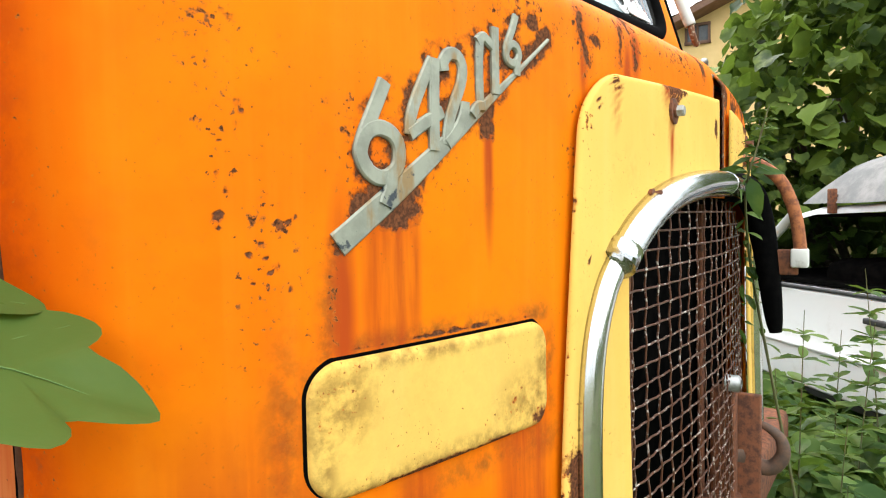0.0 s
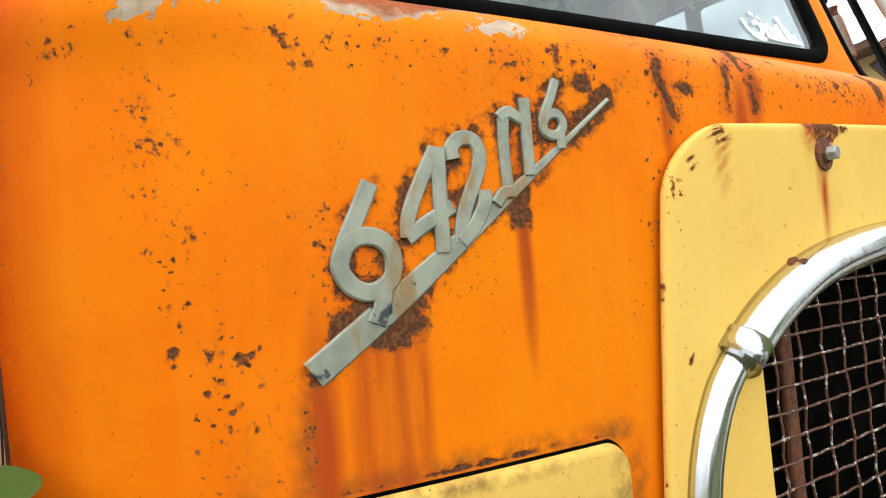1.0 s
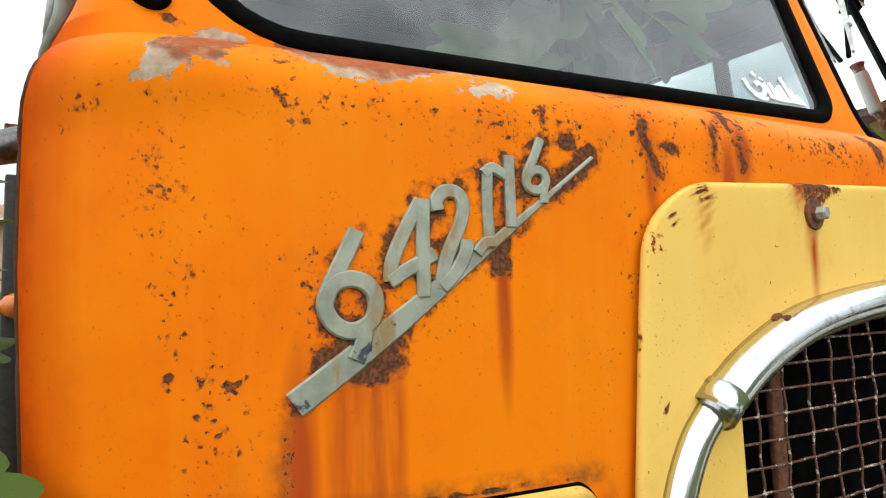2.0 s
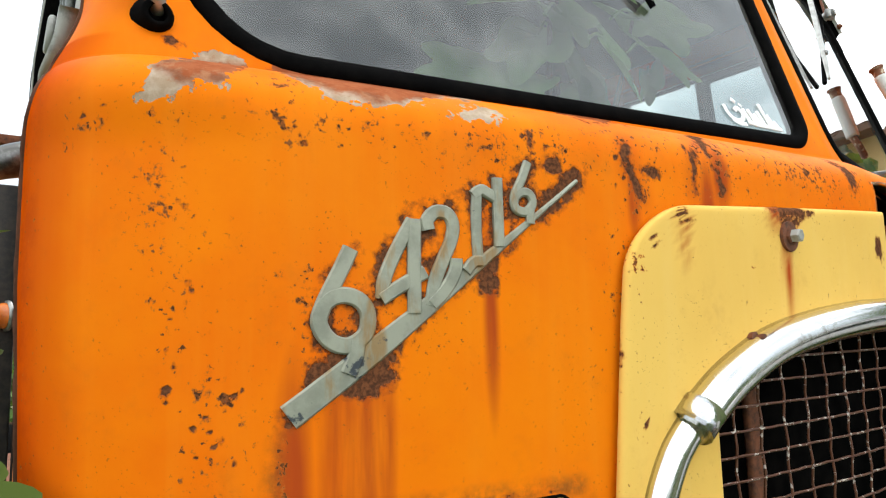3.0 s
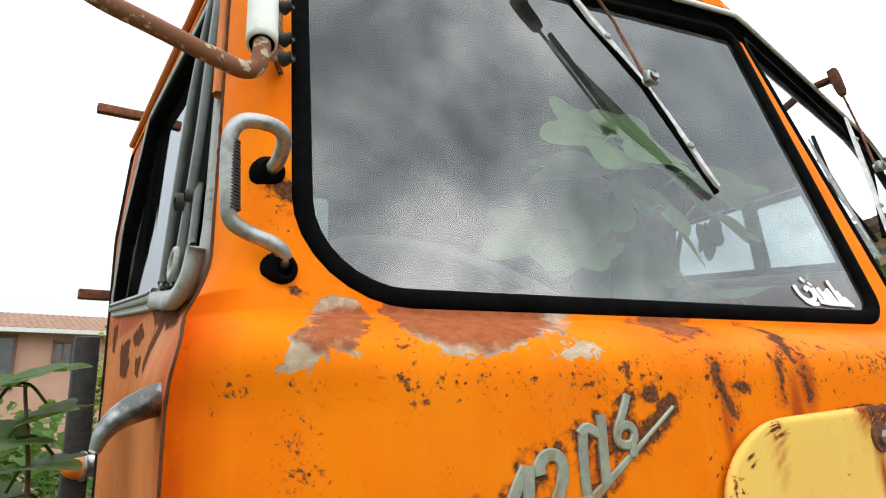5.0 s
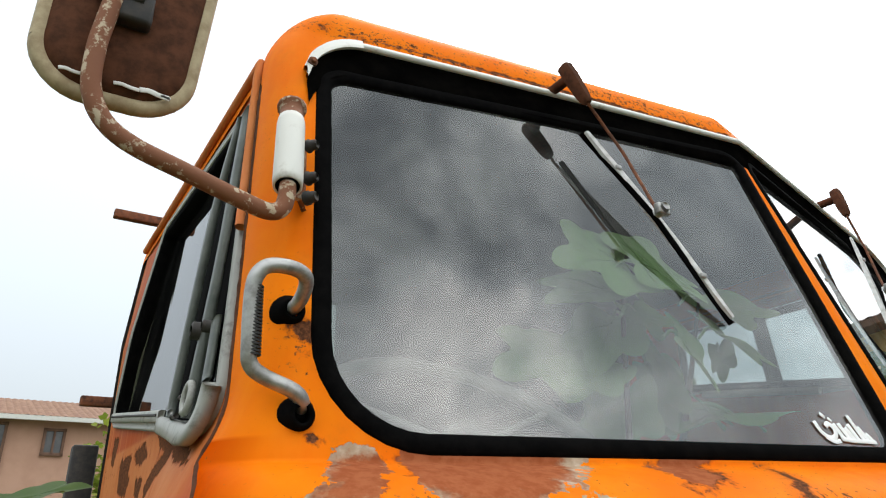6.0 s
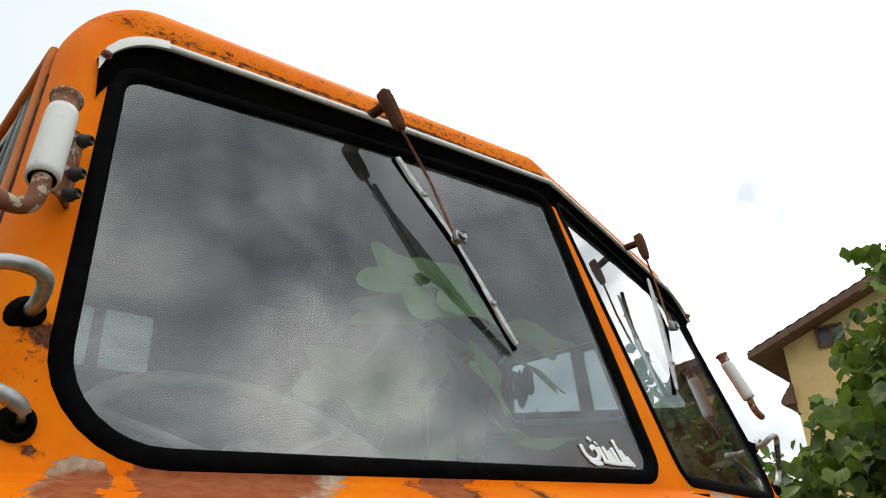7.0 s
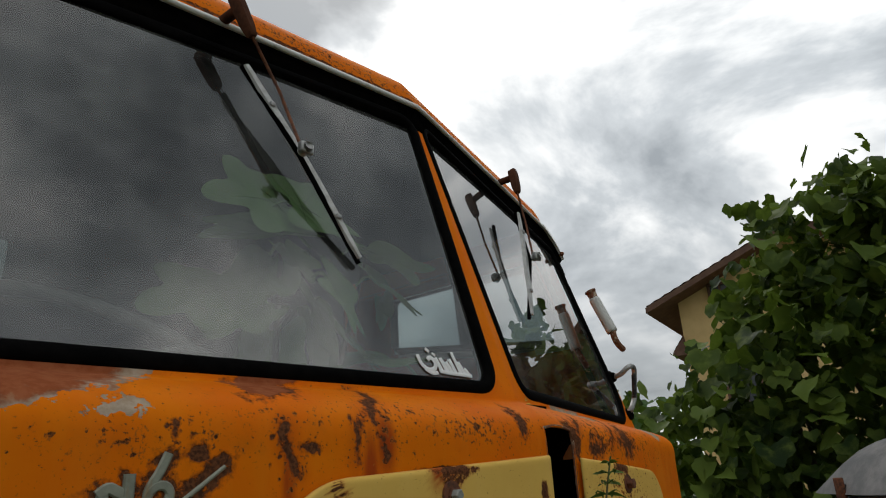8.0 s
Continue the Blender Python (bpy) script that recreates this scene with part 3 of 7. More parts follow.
STREAK = ((-0.960, 1.290, 0.013, 0.085), (-0.938, 1.285, 0.009, 0.085), (-0.920, 1.31, 0.007, 0.055), (-1.004, 1.275, 0.010, 0.065), (-0.804, 1.415, 0.0055, 0.060), (-0.72, 1.05, 0.02, 0.08), (-0.33, 1.48, 0.008, 0.05), (-0.75, 1.06, 0.03, 0.10), (-0.47, 1.56, 0.010, 0.04), (-1.08, 1.0, 0.05, 0.12), (-0.44, 1.60, 0.012, 0.03), (-0.60, 1.555, 0.007, 0.03), (-0.92, 1.02, 0.02, 0.08))
SPECK = ((-1.105, 1.520, 0.016, 0.022), (-1.114, 1.545, 0.014, 0.016), (-1.097, 1.448, 0.014, 0.024), (-1.159, 1.598, 0.014, 0.008), (-1.175, 1.584, 0.009, 0.008), (-1.006, 1.588, 0.018, 0.016), (-1.011, 1.610, 0.018, 0.013), (-1.012, 1.640, 0.022, 0.012), (-1.046, 1.607, 0.010, 0.006), (-0.936, 1.602, 0.014, 0.010), (-0.914, 1.598, 0.010, 0.012), (-0.958, 1.612, 0.018, 0.006), (-0.822, 1.614, 0.016, 0.014), (-0.745, 1.606, 0.030, 0.022), (-0.725, 1.585, 0.030, 0.018), (-0.80, 1.60, 0.05, 0.010), (-0.608, 1.600, 0.016, 0.028), (-0.565, 1.592, 0.020, 0.014), (-0.43, 1.62, 0.05, 0.04), (-0.25, 1.625, 0.16, 0.035), (-1.06, 1.35, 0.012, 0.010), (-1.013, 1.285, 0.006, 0.06), (-0.644, 1.436, 0.008, 0.016), (-1.085, 1.84, 0.025, 0.045), (0.35, 1.62, 0.40, 0.06), (-0.99, 1.44, 0.012, 0.05), (-0.96, 1.40, 0.05, 0.04), (-0.07, 1.64, 0.03, 0.03), (-0.90, 2.50, 0.25, 0.03), (-0.3, 2.52, 0.5, 0.03))


# greasy dirt: below the low end of the badge bar and round the hatch
GRIME = ((-1.057, 1.17, 0.012, 0.07), (-0.69, 1.16, 0.010, 0.05), (-0.80, 1.085, 0.12, 0.012), (-0.72, 1.085, 0.04, 0.018))
GRIME_RUNS = [[(-1.013, 1.315), (-1.018, 1.275), (-1.016, 1.238)], [(-1.045, 1.205), (-1.020, 1.240), (-0.86, 1.243), (-0.70, 1.240)]]


# thin scatter over broad areas
SPECK_WIDE = ((-0.35, 1.63, 0.50, 0.045), (0.45, 1.63, 0.55, 0.06), (-0.93, 1.61, 0.16, 0.03), (-0.75, 1.60, 0.16, 0.03), (-1.10, 1.47, 0.03, 0.12), (-0.60, 1.45, 0.06, 0.12), (-0.95, 1.42, 0.10, 0.06), (-1.075, 1.33, 0.018, 0.10), (-1.04, 1.30, 0.020, 0.05))


def shape_field(x, z, shapes, reach):
    """0.5 on the outlines, rising inwards and falling outwards over reach metres."""
    best = np.full(x.shape, -1.0)
    for poly in shapes:
        ins = np.zeros(x.shape, dtype=bool)
        dist = np.full(x.shape, 9.0)
        for (ax, az), (bx, bz) in zip(poly, poly[1:] + poly[:1]):
            cross = (az > z) != (bz > z)
            xs = (bx - ax) * (z - az) / (bz - az if bz != az else 1e-9) + ax
            ins ^= cross & (x < xs)
            t = np.clip(((x - ax) * (bx - ax) + (z - az) * (bz - az)) / ((bx - ax) ** 2 + (bz - az) ** 2), 0, 1)
            dist = np.minimum(dist, np.hypot(x - ax - t * (bx - ax), z - az - t * (bz - az)))
        best = np.maximum(best, np.where(ins, dist, -dist))
    return np.clip(0.5 + best / reach, 0.0, 1.0)


def run_field(x, z, runs, width):
    v = np.zeros(x.shape)
    for run in runs:
        for (ax, az), (bx, bz) in zip(run, run[1:]):
            t = np.clip(((x - ax) * (bx - ax) + (z - az) * (bz - az)) / ((bx - ax) ** 2 + (bz - az) ** 2), 0, 1)
            v = np.maximum(v, 1.0 - np.hypot(x - ax - t * (bx - ax), z - az - t * (bz - az)) / width)
    return np.clip(v, 0.0, 1.0)


def blob_field(x, z, spots):
    v = np.zeros(x.shape)
    for cx, cz, rx, rz in spots:
        v = np.maximum(v, 1.0 - 0.5 * np.hypot((x - cx) / rx, (z - cz) / rz))
    return np.clip(v, 0.0, 1.0)


def spot_field(x, z, spots):
    v = np.zeros(x.shape)
    for cx, cz, r in spots:
        r *= 0.62
        near = (np.abs(x - cx) < 3 * r) & (np.abs(z - cz) < 3 * r)
        v[near] = np.maximum(v[near], 1.0 - 0.5 * np.hypot(x[near] - cx, z[near] - cz) / r)
    return np.clip(v, 0.0, 1.0)


def wear(me, where=None, extra=None):
    """Writes the wear fields of a mesh: flaking, rust, streaks and specks, and the shade painted along its side edges.
    """
    names = ("peel", "rust", "streak_shade", "speck", "grime", "edge_shade")
    n = len(me.vertices)
    data = {k: np.zeros(n, dtype=np.float32) for k in names}
    if extra is None:
        co = np.zeros(n * 3, dtype=np.float32)
        me.vertices.foreach_get("co", co)
        x, z = co[0::3].astype(float), co[2::3].astype(float)
        data["peel"][:] = shape_field(x, z, PEEL_SHAPES, 0.045)
        badge = np.array([near_badge(a, b) for a, b in zip(x, z)])
        data["rust"][:] = np.maximum.reduce([0.85 * blob_field(x, z, RUST), 0.80 * spot_field(x, z, SPOTS_FRONT + SPOTS_SHOULDER), 0.9 * shape_field(x, z, RUST_SHAPES, 0.028), 0.93 * shape_field(x, z, CORE_SHAPES, 0.042), 0.54 * badge, 0.66 * run_field(x, z, RUST_RUNS, 0.016)])
        data["streak_shade"][:] = np.clip(1.5 * np.maximum(blob_field(x, z, STREAK), 0.3 * run_field(x, z, RUST_RUNS, 0.025)), 0, 1)
        data["speck"][:] = np.maximum.reduce([blob_field(x, z, SPECK), 0.85 * run_field(x, z, RUST_RUNS, 0.05), 0.70 * blob_field(x, z, SPECK_WIDE)])
        wid = np.array([half_width(b) for b in z])
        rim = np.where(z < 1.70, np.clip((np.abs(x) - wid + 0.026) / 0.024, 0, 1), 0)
        # painted shade: deeper red towards the edge that turns to the side
        data["edge_shade"][:] = np.where(z < 1.72, np.clip((np.abs(x) - wid + 0.042) / 0.040, 0, 1), 0)
        data["speck"][:] = np.maximum(data["speck"], 0.42 * rim)
        data["rust"][:] = np.maximum(data["rust"], 0.20 * rim)
        data["grime"][:] = np.maximum.reduce([0.9 * blob_field(x, z, GRIME), run_field(x, z, GRIME_RUNS, 0.016), np.clip((np.abs(x) - wid + 0.012) / 0.010, 0, 1) * (z < 1.68)])
    else:
        for i, v in enumerate(me.vertices):
            for k, val in extra(v.co).items():
                data[k][i] = val
    for k in names:
        a = me.attributes.new(k, "FLOAT", "POINT")
        a.data.foreach_set("value", data[k])


# ---------------------------------------------------------------- ground
def build_ground():
    bm = bmesh.new()
    n = 60
    rows = []
    for j in range(n + 1):
        row = []
        for i in range(n + 1):
            x = 400 * ((2 * i / n - 1) ** 3) + 10 * (2 * i / n - 1)
            y = 400 * ((2 * j / n - 1) ** 3) + 10 * (2 * j / n - 1)
            h = 0.06 * noise.noise(Vector((x * 0.4, y * 0.4, 0)))
            near = min(1.0, math.hypot(x, y - 1) / 6)
            row.append(bm.verts.new((x, y, h * near - 0.002)))
        rows.append(row)
    for j in range(n):
        for i in range(n):
            bm.faces.new((rows[j][i], rows[j][i + 1], rows[j + 1][i + 1], rows[j + 1][i]))
    g = part("ground", bm, simple("grassy_soil", (0.075, 0.10, 0.035), (0.12, 0.10, 0.06), 1.6, 0.95, 0, 0.7, 0.05, 9, 0.4, 0.65), None)
    tagged(g, "rough grassy ground with bare trodden soil", "ground", kind="structure")


build_ground()

# ---------------------------------------------------------------- the truck
truck = thing("truck", "old orange lorry with rust-stained faded paint, parked among weeds", "truck", (0, 0.9, 0))


def build_shell():
    zs = []
    for z0, z1, step in ((0.62, 1.05, 0.012), (1.05, 1.72, 0.0042), (1.72, 2.40, 0.008), (2.40, ROOF_Z, 0.0085)):
        n = round((z1 - z0) / step)
        zs += [z0 + (z1 - z0) * j / n for j in range(n)]
    zs.append(ROOF_Z)
    # finest on the driver's side, and towards the folded edges
    us = [-1 + 0.03 * (k / 14) ** 2 for k in range(14)]
    for u0, u1, n in ((-0.97, -0.38, 270), (-0.38, 0.10, 90), (0.10, 0.97, 100)):
        us += [u0 + (u1 - u0) * k / n for k in range(n)]
    us += [1 - 0.03 * (k / 14) ** 2 for k in range(14, -1, -1)]
    nx = len(us) - 1
    bm = bmesh.new()
    rows = []
    hole_l, hole_r = grown(PANE_L, 0.012), grown(PANE_R, 0.012)
    for z in zs:
        w = half_width(z)
        row = []
        for u in us:
            row.append(bm.verts.new(skin(w * u, z)))
        rows.append(row)
    for j in range(len(zs) - 1):
        for i in range(nx):
            q = (rows[j][i], rows[j][i + 1], rows[j + 1][i + 1], rows[j + 1][i])
            c = sum((v.co for v in q), Vector()) / 4
            if 1.70 < c.z < 2.43 and (inside((c.x, c.z), hole_l) or inside((c.x, c.z), hole_r)):
                continue
            if c.z < 1.39 and abs(c.x) < 0.52:
                continue
            if abs(c.x - 0.040) < 0.056 and 1.40 < c.z < 1.637:
                continue
            bm.faces.new(q)
    loose = [v for v in bm.verts if not v.link_faces]
    bmesh.ops.delete(bm, geom=loose, context="VERTS")
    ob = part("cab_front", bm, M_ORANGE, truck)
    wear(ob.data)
    md = ob.modifiers.new("thickness", "SOLIDIFY")
    md.thickness, md.offset = 0.004, 1.0
    # roof
    bm = bmesh.new()
    w = half_width(ROOF_Z)
    pts = [skin(w * (2 * i / 60 - 1), ROOF_Z) for i in range(61)]
    rows = []
    for j in range(16):
        t = j / 15
        row = []
        for p in pts:
            y = p.y + (1.62 - p.y) * t
            row.append(bm.verts.new((p.x, y, ROOF_Z + 0.035 * math.sin(math.pi * min(t * 0.9 + 0.0, 1)) * (1 - (p.x / w) ** 2))))
        rows.append(row)
    for a, b in zip(rows, rows[1:]):
        for i in range(60):
            bm.faces.new((a[i], a[i + 1], b[i + 1], b[i]))
    ob = part("roof", bm, M_ORANGE, truck, "orange painted cab roof")
    wear(ob.data, extra=lambda co: {"speck": 0.35})


build_shell()


def strip(bm, poly, prof, fn, closed=True):
    """Sweeps (growth, height) pairs along an outline on a skin."""
    rings = [[bm.verts.new(fn(p.x, p.y, h)) for p in grown(poly, d)] for d, h in prof]
    m = len(poly)
    for a, b in zip(rings, rings[1:]):
        for i in range(m if closed else m - 1):
            bm.faces.new((a[i], a[(i + 1) % m], b[(i + 1) % m], b[i]))
    return rings


def build_windscreen(poly, name_side):
    bm = bmesh.new()
    strip(bm, poly, [(0.030, -0.016), (0.030, 0.004), (0.026, 0.0085), (0.015, 0.0095), (0.008, 0.007), (0.003, 0.003), (0.003, -0.016), (0.016, -0.018)], on_pane)
    seal = part("windscreen_seal", bm, M_RUBBER, truck, "black rubber windscreen seal")
    bm = bmesh.new()
    for off in (-0.002, -0.007):
        vs = [bm.verts.new(on_pane(p.x, p.y, off)) for p in grown(poly, 0.010)]
        f = bm.faces.new(vs)
        if off == -0.007:
            f.normal_flip()
    pane = part("windscreen_pane", bm, M_GLASS, truck, "dusty flat windscreen pane reflecting the clouds", smooth=False)
    pane.data.materials.append(M_CLEAR)
    pane.data.polygons[1].material_index = 1
    pane.visible_shadow = False
    return pane


build_windscreen(PANE_L, "l")
build_windscreen(PANE_R, "r")


# panels on the front
def patch(bm, rows, nx, off, edge=0.012, roll=0.014, both=False):
    """A plate on the front skin. rows: (z, x from, x to), rising; its edges roll back by edge over roll."""
    z0, z1 = rows[0][0], rows[-1][0]
    grid = []
    for z, a, b in rows:
        row = []
        us = [0, 0.12, 0.35, 0.65, 1.0]
        xs = [a + roll * u for u in us] + [a + roll + (b - a - 2 * roll) * i / nx for i in range(1, nx)] + [b - roll * u for u in reversed(us)]
        for x in xs:
            d = min(x - a, b - x, (z1 - z) if not both else min(z1 - z, z - z0))
            k = max(0.0, min(1.0, d / roll))
            row.append(bm.verts.new(skin(x, z, off - edge * (1 - math.sqrt(1 - (1 - k) ** 2)))))
        grid.append(row)
    for p, q in zip(grid, grid[1:]):
        for i in range(len(p) - 1):
            bm.faces.new((p[i], p[i + 1], q[i + 1], q[i]))


def z_levels(a, b, step, roll=0.014, low=False):
    n = max(2, int((b - a) / step))
    zs = [a + (b - roll - a) * i / n for i in range(n + 1)] + [b - roll * u for u in (0.65, 0.35, 0.12, 0)]
    if low:
        zs = [a + roll * u for u in (0, 0.12, 0.35, 0.65)] + [z for z in zs if z >= a + roll]
    return zs


def arch_half(z):
    """Half the width of the radiator opening at a height."""
    if z <= 1.27:
        return 0.495
    if z >= 1.405:
        return 0.028
    return 0.028 + 0.52 * math.sqrt(max(0.0, 1 - ((z - 1.20) / 0.205) ** 2)) if z > 1.30 else 0.495


def build_panel(side):
    rows = []
    for z in z_levels(0.72, 1.585, 0.012):
        left = 0.641 + (1.41 - z) * 0.105
        top = 1.585
        r = 0.105
        if z > top - r:
            left -= r - math.sqrt(max(0.0, r * r - (z - top + r) ** 2))
        right = min(arch_half(z), left - 0.05)
        rows.append((z, -left, -right) if side < 0 else (z, max(right, 0.100), left))
    bm = bmesh.new()
    patch(bm, rows, 48, 0.020, 0.008, 0.009)
    # the top edge falls towards the outer corner
    for v in bm.verts:
        if v.co.z > 1.40:
            v.co.z -= 0.035 * min(1.0, abs(v.co.x) / 0.6) * (v.co.z - 1.40) / 0.185
    ob = part("radiator_panel", bm, M_YELLOW, truck, "yellow painted radiator panel with rust runs under a bolt")
    wear(ob.data, extra=lambda co: {
        "rust": max(blob(co.x, co.z, ((-0.315, 1.560, 0.045, 0.007), (-0.335, 1.545, 0.012, 0.012), (-0.305, 1.545, 0.010, 0.010), (-0.521, 1.531, 0.005, 0.004), (-0.520, 1.505, 0.0014, 0.020), (-0.590, 1.508, 0.004, 0.008), (-0.622, 1.452, 0.0025, 0.018), (-0.628, 1.425, 0.002, 0.012), (-0.648, 1.40, 0.003, 0.03), (-0.54, 1.54, 0.008, 0.012), (-0.065, 1.52, 0.012, 0.02), (-0.62, 1.30, 0.003, 0.004), (-0.66, 1.02, 0.02, 0.04), (0.3, 1.56, 0.04, 0.02))), 0.0),
        "streak_shade": blob(co.x, co.z, ((-0.333, 1.48, 0.007, 0.05), (-0.322, 1.56, 0.02, 0.02), (-0.355, 1.56, 0.01, 0.02), (-0.54, 1.52, 0.005, 0.03))) * 1.3,
        "speck": 0.12 + blob(co.x, co.z, ((-0.62, 1.48, 0.010, 0.03), (-0.66, 1.0, 0.04, 0.1), (0.3, 1.5, 0.2, 0.06))) * 0.8})
    md = ob.modifiers.new("thickness", "SOLIDIFY")
    md.thickness, md.offset = 0.003, -1.0
    return ob


build_panel(-1)
build_panel(1)


def build_panel_edge():
    """A thin black line along the outer and top edge of the panel: its gap and shadow, drawn in."""
    pts = []
    for j in range(44):
        z = 0.72 + 0.76 * j / 43
        pts.append((-(0.641 + (1.41 - z) * 0.105), z))
    for j in range(1, 13):
        a = math.pi / 2 * j / 12
        z = 1.48 + 0.105 * math.sin(a)
        pts.append((-(0.641 + (1.41 - z) * 0.105 - 0.105 * (1 - math.cos(a))), z))
    for j in range(1, 20):
        pts.append((pts[55][0] + (-0.03 - pts[55][0]) * j / 19, 1.585))
    bm = bmesh.new()
    path = []
    for x, z in pts:
        if z > 1.40:
            z -= 0.035 * min(1.0, abs(x) / 0.6) * (z - 1.40) / 0.185
        path.append(skin(x, z + 0.001, 0.002))
    tube(bm, path, 0.0019, 6)
    part("panel_joint", bm, M_BLACK, truck, "black line drawn as gap and shadow round the radiator panel")


build_panel_edge()


def build_hatch():
    a, b, z0, z1, r = -1.040, -0.702, 1.105, 1.232, 0.032
    def row(z, g):
        k = r + g
        h = min(z - (z0 - g * 0.4), (z1 + g) - z)
        inset = k - math.sqrt(max(0.0, k * k - (k - h) ** 2)) if h < k else 0.0
        return (z, a - g + inset, b + g * 0.5 - inset)
    bm = bmesh.new()
    patch(bm, [row(z, 0.0048) for z in z_levels(z0 - 0.0019, z1 + 0.0048, 0.004, 0.004, True)], 40, 0.0045, 0.003, 0.004, True)
    part("hatch_gasket", bm, M_BLACK, truck, "dirty black gap round the hatch")
    bm = bmesh.new()
    patch(bm, [row(z, 0.0) for z in z_levels(z0, z1, 0.004, 0.010, True)], 40, 0.012, 0.010, 0.010, True)
    ob = part("hatch_cover", bm, M_YELLOW, truck, "yellow painted hatch cover with rounded corners and dirt specks")
    wear(ob.data, extra=lambda co: {"rust": blob(co.x, co.z, ((-0.72, 1.115, 0.02, 0.012), (-0.80, 1.107, 0.05, 0.005), (-0.92, 1.108, 0.08, 0.004))) * 0.8, "streak_shade": 0.0,
                                     "speck": 0.12 + blob(co.x, co.z, ((-0.73, 1.13, 0.03, 0.02), (-1.02, 1.20, 0.02, 0.03), (-0.95, 1.222, 0.06, 0.006), (-0.90, 1.11, 0.1, 0.008), (-0.71, 1.18, 0.008, 0.03), (-0.78, 1.14, 0.03, 0.02))) * 0.45,
                                     "grime": 0.10 + 0.95 * blob(co.x, co.z, ((-0.73, 1.135, 0.05, 0.03), (-0.80, 1.112, 0.12, 0.010), (-0.95, 1.110, 0.10, 0.008), (-1.015, 1.195, 0.025, 0.03), (-0.715, 1.185, 0.012, 0.04), (-0.92, 1.225, 0.10, 0.006), (-1.032, 1.15, 0.008, 0.05)))})


build_hatch()



# ---------------------------------------------------------------- fittings on the front
def ribbon(bm, pts, width, fn, base=-0.002, top=0.007, bevel=0.0018):
    """A raised flat stroke along (x, z) points; fn lays it on the skin."""
    pts = [Vector((p.x, p.y)) for p in spline([(x, z, 0) for x, z in pts], 4)] if len(pts) > 2 else [Vector(p) for p in pts]
    rings = []
    for i, p in enumerate(pts):
        d = (pts[min(i + 1, len(pts) - 1)] - pts[max(i - 1, 0)]).normalized()
        s = Vector((-d.y, d.x))
        k = i / (len(pts) - 1)
        w = (width(k) if callable(width) else width) / 2
        prof = [(-w, base), (-w, top - bevel), (-w + bevel, top), (w - bevel, top), (w, top - bevel), (w, base)]
        rings.append([bm.verts.new(fn(p.x + s.x * o, p.y + s.y * o, h)) for o, h in prof])
    for a, b in zip(rings, rings[1:]):
        for j in range(5):
            bm.faces.new((a[j], b[j], b[j + 1], a[j + 1]))
    bm.faces.new(rings[0])
    bm.faces.new(list(reversed(rings[-1])))


def badge_material():
    k = Mat("weathered_badge_metal")
    n, f = k.noise(32, 5), k.noise(150, 4)
    col = k.mix(k.step(n, 0.38, 0.62), (0.34, 0.35, 0.275), (0.25, 0.26, 0.205))
    col = k.mix(k.math("MULTIPLY", k.step(k.noise(40, 4, 0.6, (1, 1, 0.3)), 0.52, 0.68), 0.8), col, (0.30, 0.17, 0.05))
    k.put("Base Color", k.mix(k.step(k.noise(22, 6), 0.64, 0.68), col, (0.05, 0.06, 0.07)))
    k.put("Metallic", 0.35)
    k.put("Roughness", k.math("MULTIPLY_ADD", f, 0.3, 0.38))
    k.bump(f, 0.2, 0.0008)
    return k.m


M_BADGE = badge_material()


def build_badge():
    def lay(x, z, h):
        return skin(BADGE_AT[0] + x, BADGE_AT[1] + z, h)
    bm = bmesh.new()
    ribbon(bm, [(0.004, 0.0175), (0.08, 0.0715), (0.16, 0.1310), (0.24, 0.1905), (0.325, 0.2550)], lambda k: 0.0245 - 0.0195 * smooth(0.10, 1.0, k), lay, -0.002, 0.0065)
    bar = part("badge", bm, M_BADGE, truck, "slanting raised badge with figures in weathered grey metal", auto=40)
    for name, (w, lines) in GLYPHS.items():
        bm = bmesh.new()
        for n, l in enumerate(lines):
            ribbon(bm, l, w, lay, -0.002, 0.0075 + 0.0006 * n)
        part(name, bm, M_BADGE, bar, auto=40)


build_badge()


def bolt(parent, p, n, r=0.012, h=0.012, mat=None, name="bolt"):
    bm = bmesh.new()
    lathe(bm, p, n, [(-0.004, r * 1.7), (0.003, r * 1.7), (0.003, r)], 16)
    lathe(bm, Vector(p) + Vector(n).normalized() * 0.003, n, [(0, r), (h * 0.8, r), (h, r * 0.8)], 6)
    return part(name, bm, mat or M_DARK, parent, auto=30)


panel_bolt = bolt(truck, skin(-0.325, 1.524, 0.020), (0, -1, 0), 0.0125, 0.004, M_RUST)
bm = bmesh.new()
lathe(bm, skin(-0.325, 1.524, 0.025), (0, -1, 0), [(0, 0.0095), (0.011, 0.0095), (0.013, 0.0075)], 6)
part("bolt_head", bm, M_FRAME, panel_bolt, "bright hexagonal bolt head", smooth=False)
bolt(truck, skin(0.325, 1.524, 0.020), (0, -1, 0), 0.012, 0.014, M_RUST)
bolt(truck, skin(-0.425, 1.386, 0.024), (0, -1, 0.2), 0.006, 0.012, M_RUST, "screw")

# chrome surround of the radiator
SURROUND = [(-0.640, 0.74), (-0.638, 0.90), (-0.632, 1.08), (-0.618, 1.184), (-0.588, 1.253), (-0.547, 1.297), (-0.485, 1.338), (-0.397, 1.375), (-0.290, 1.397), (-0.155, 1.411), (-0.02, 1.416)]


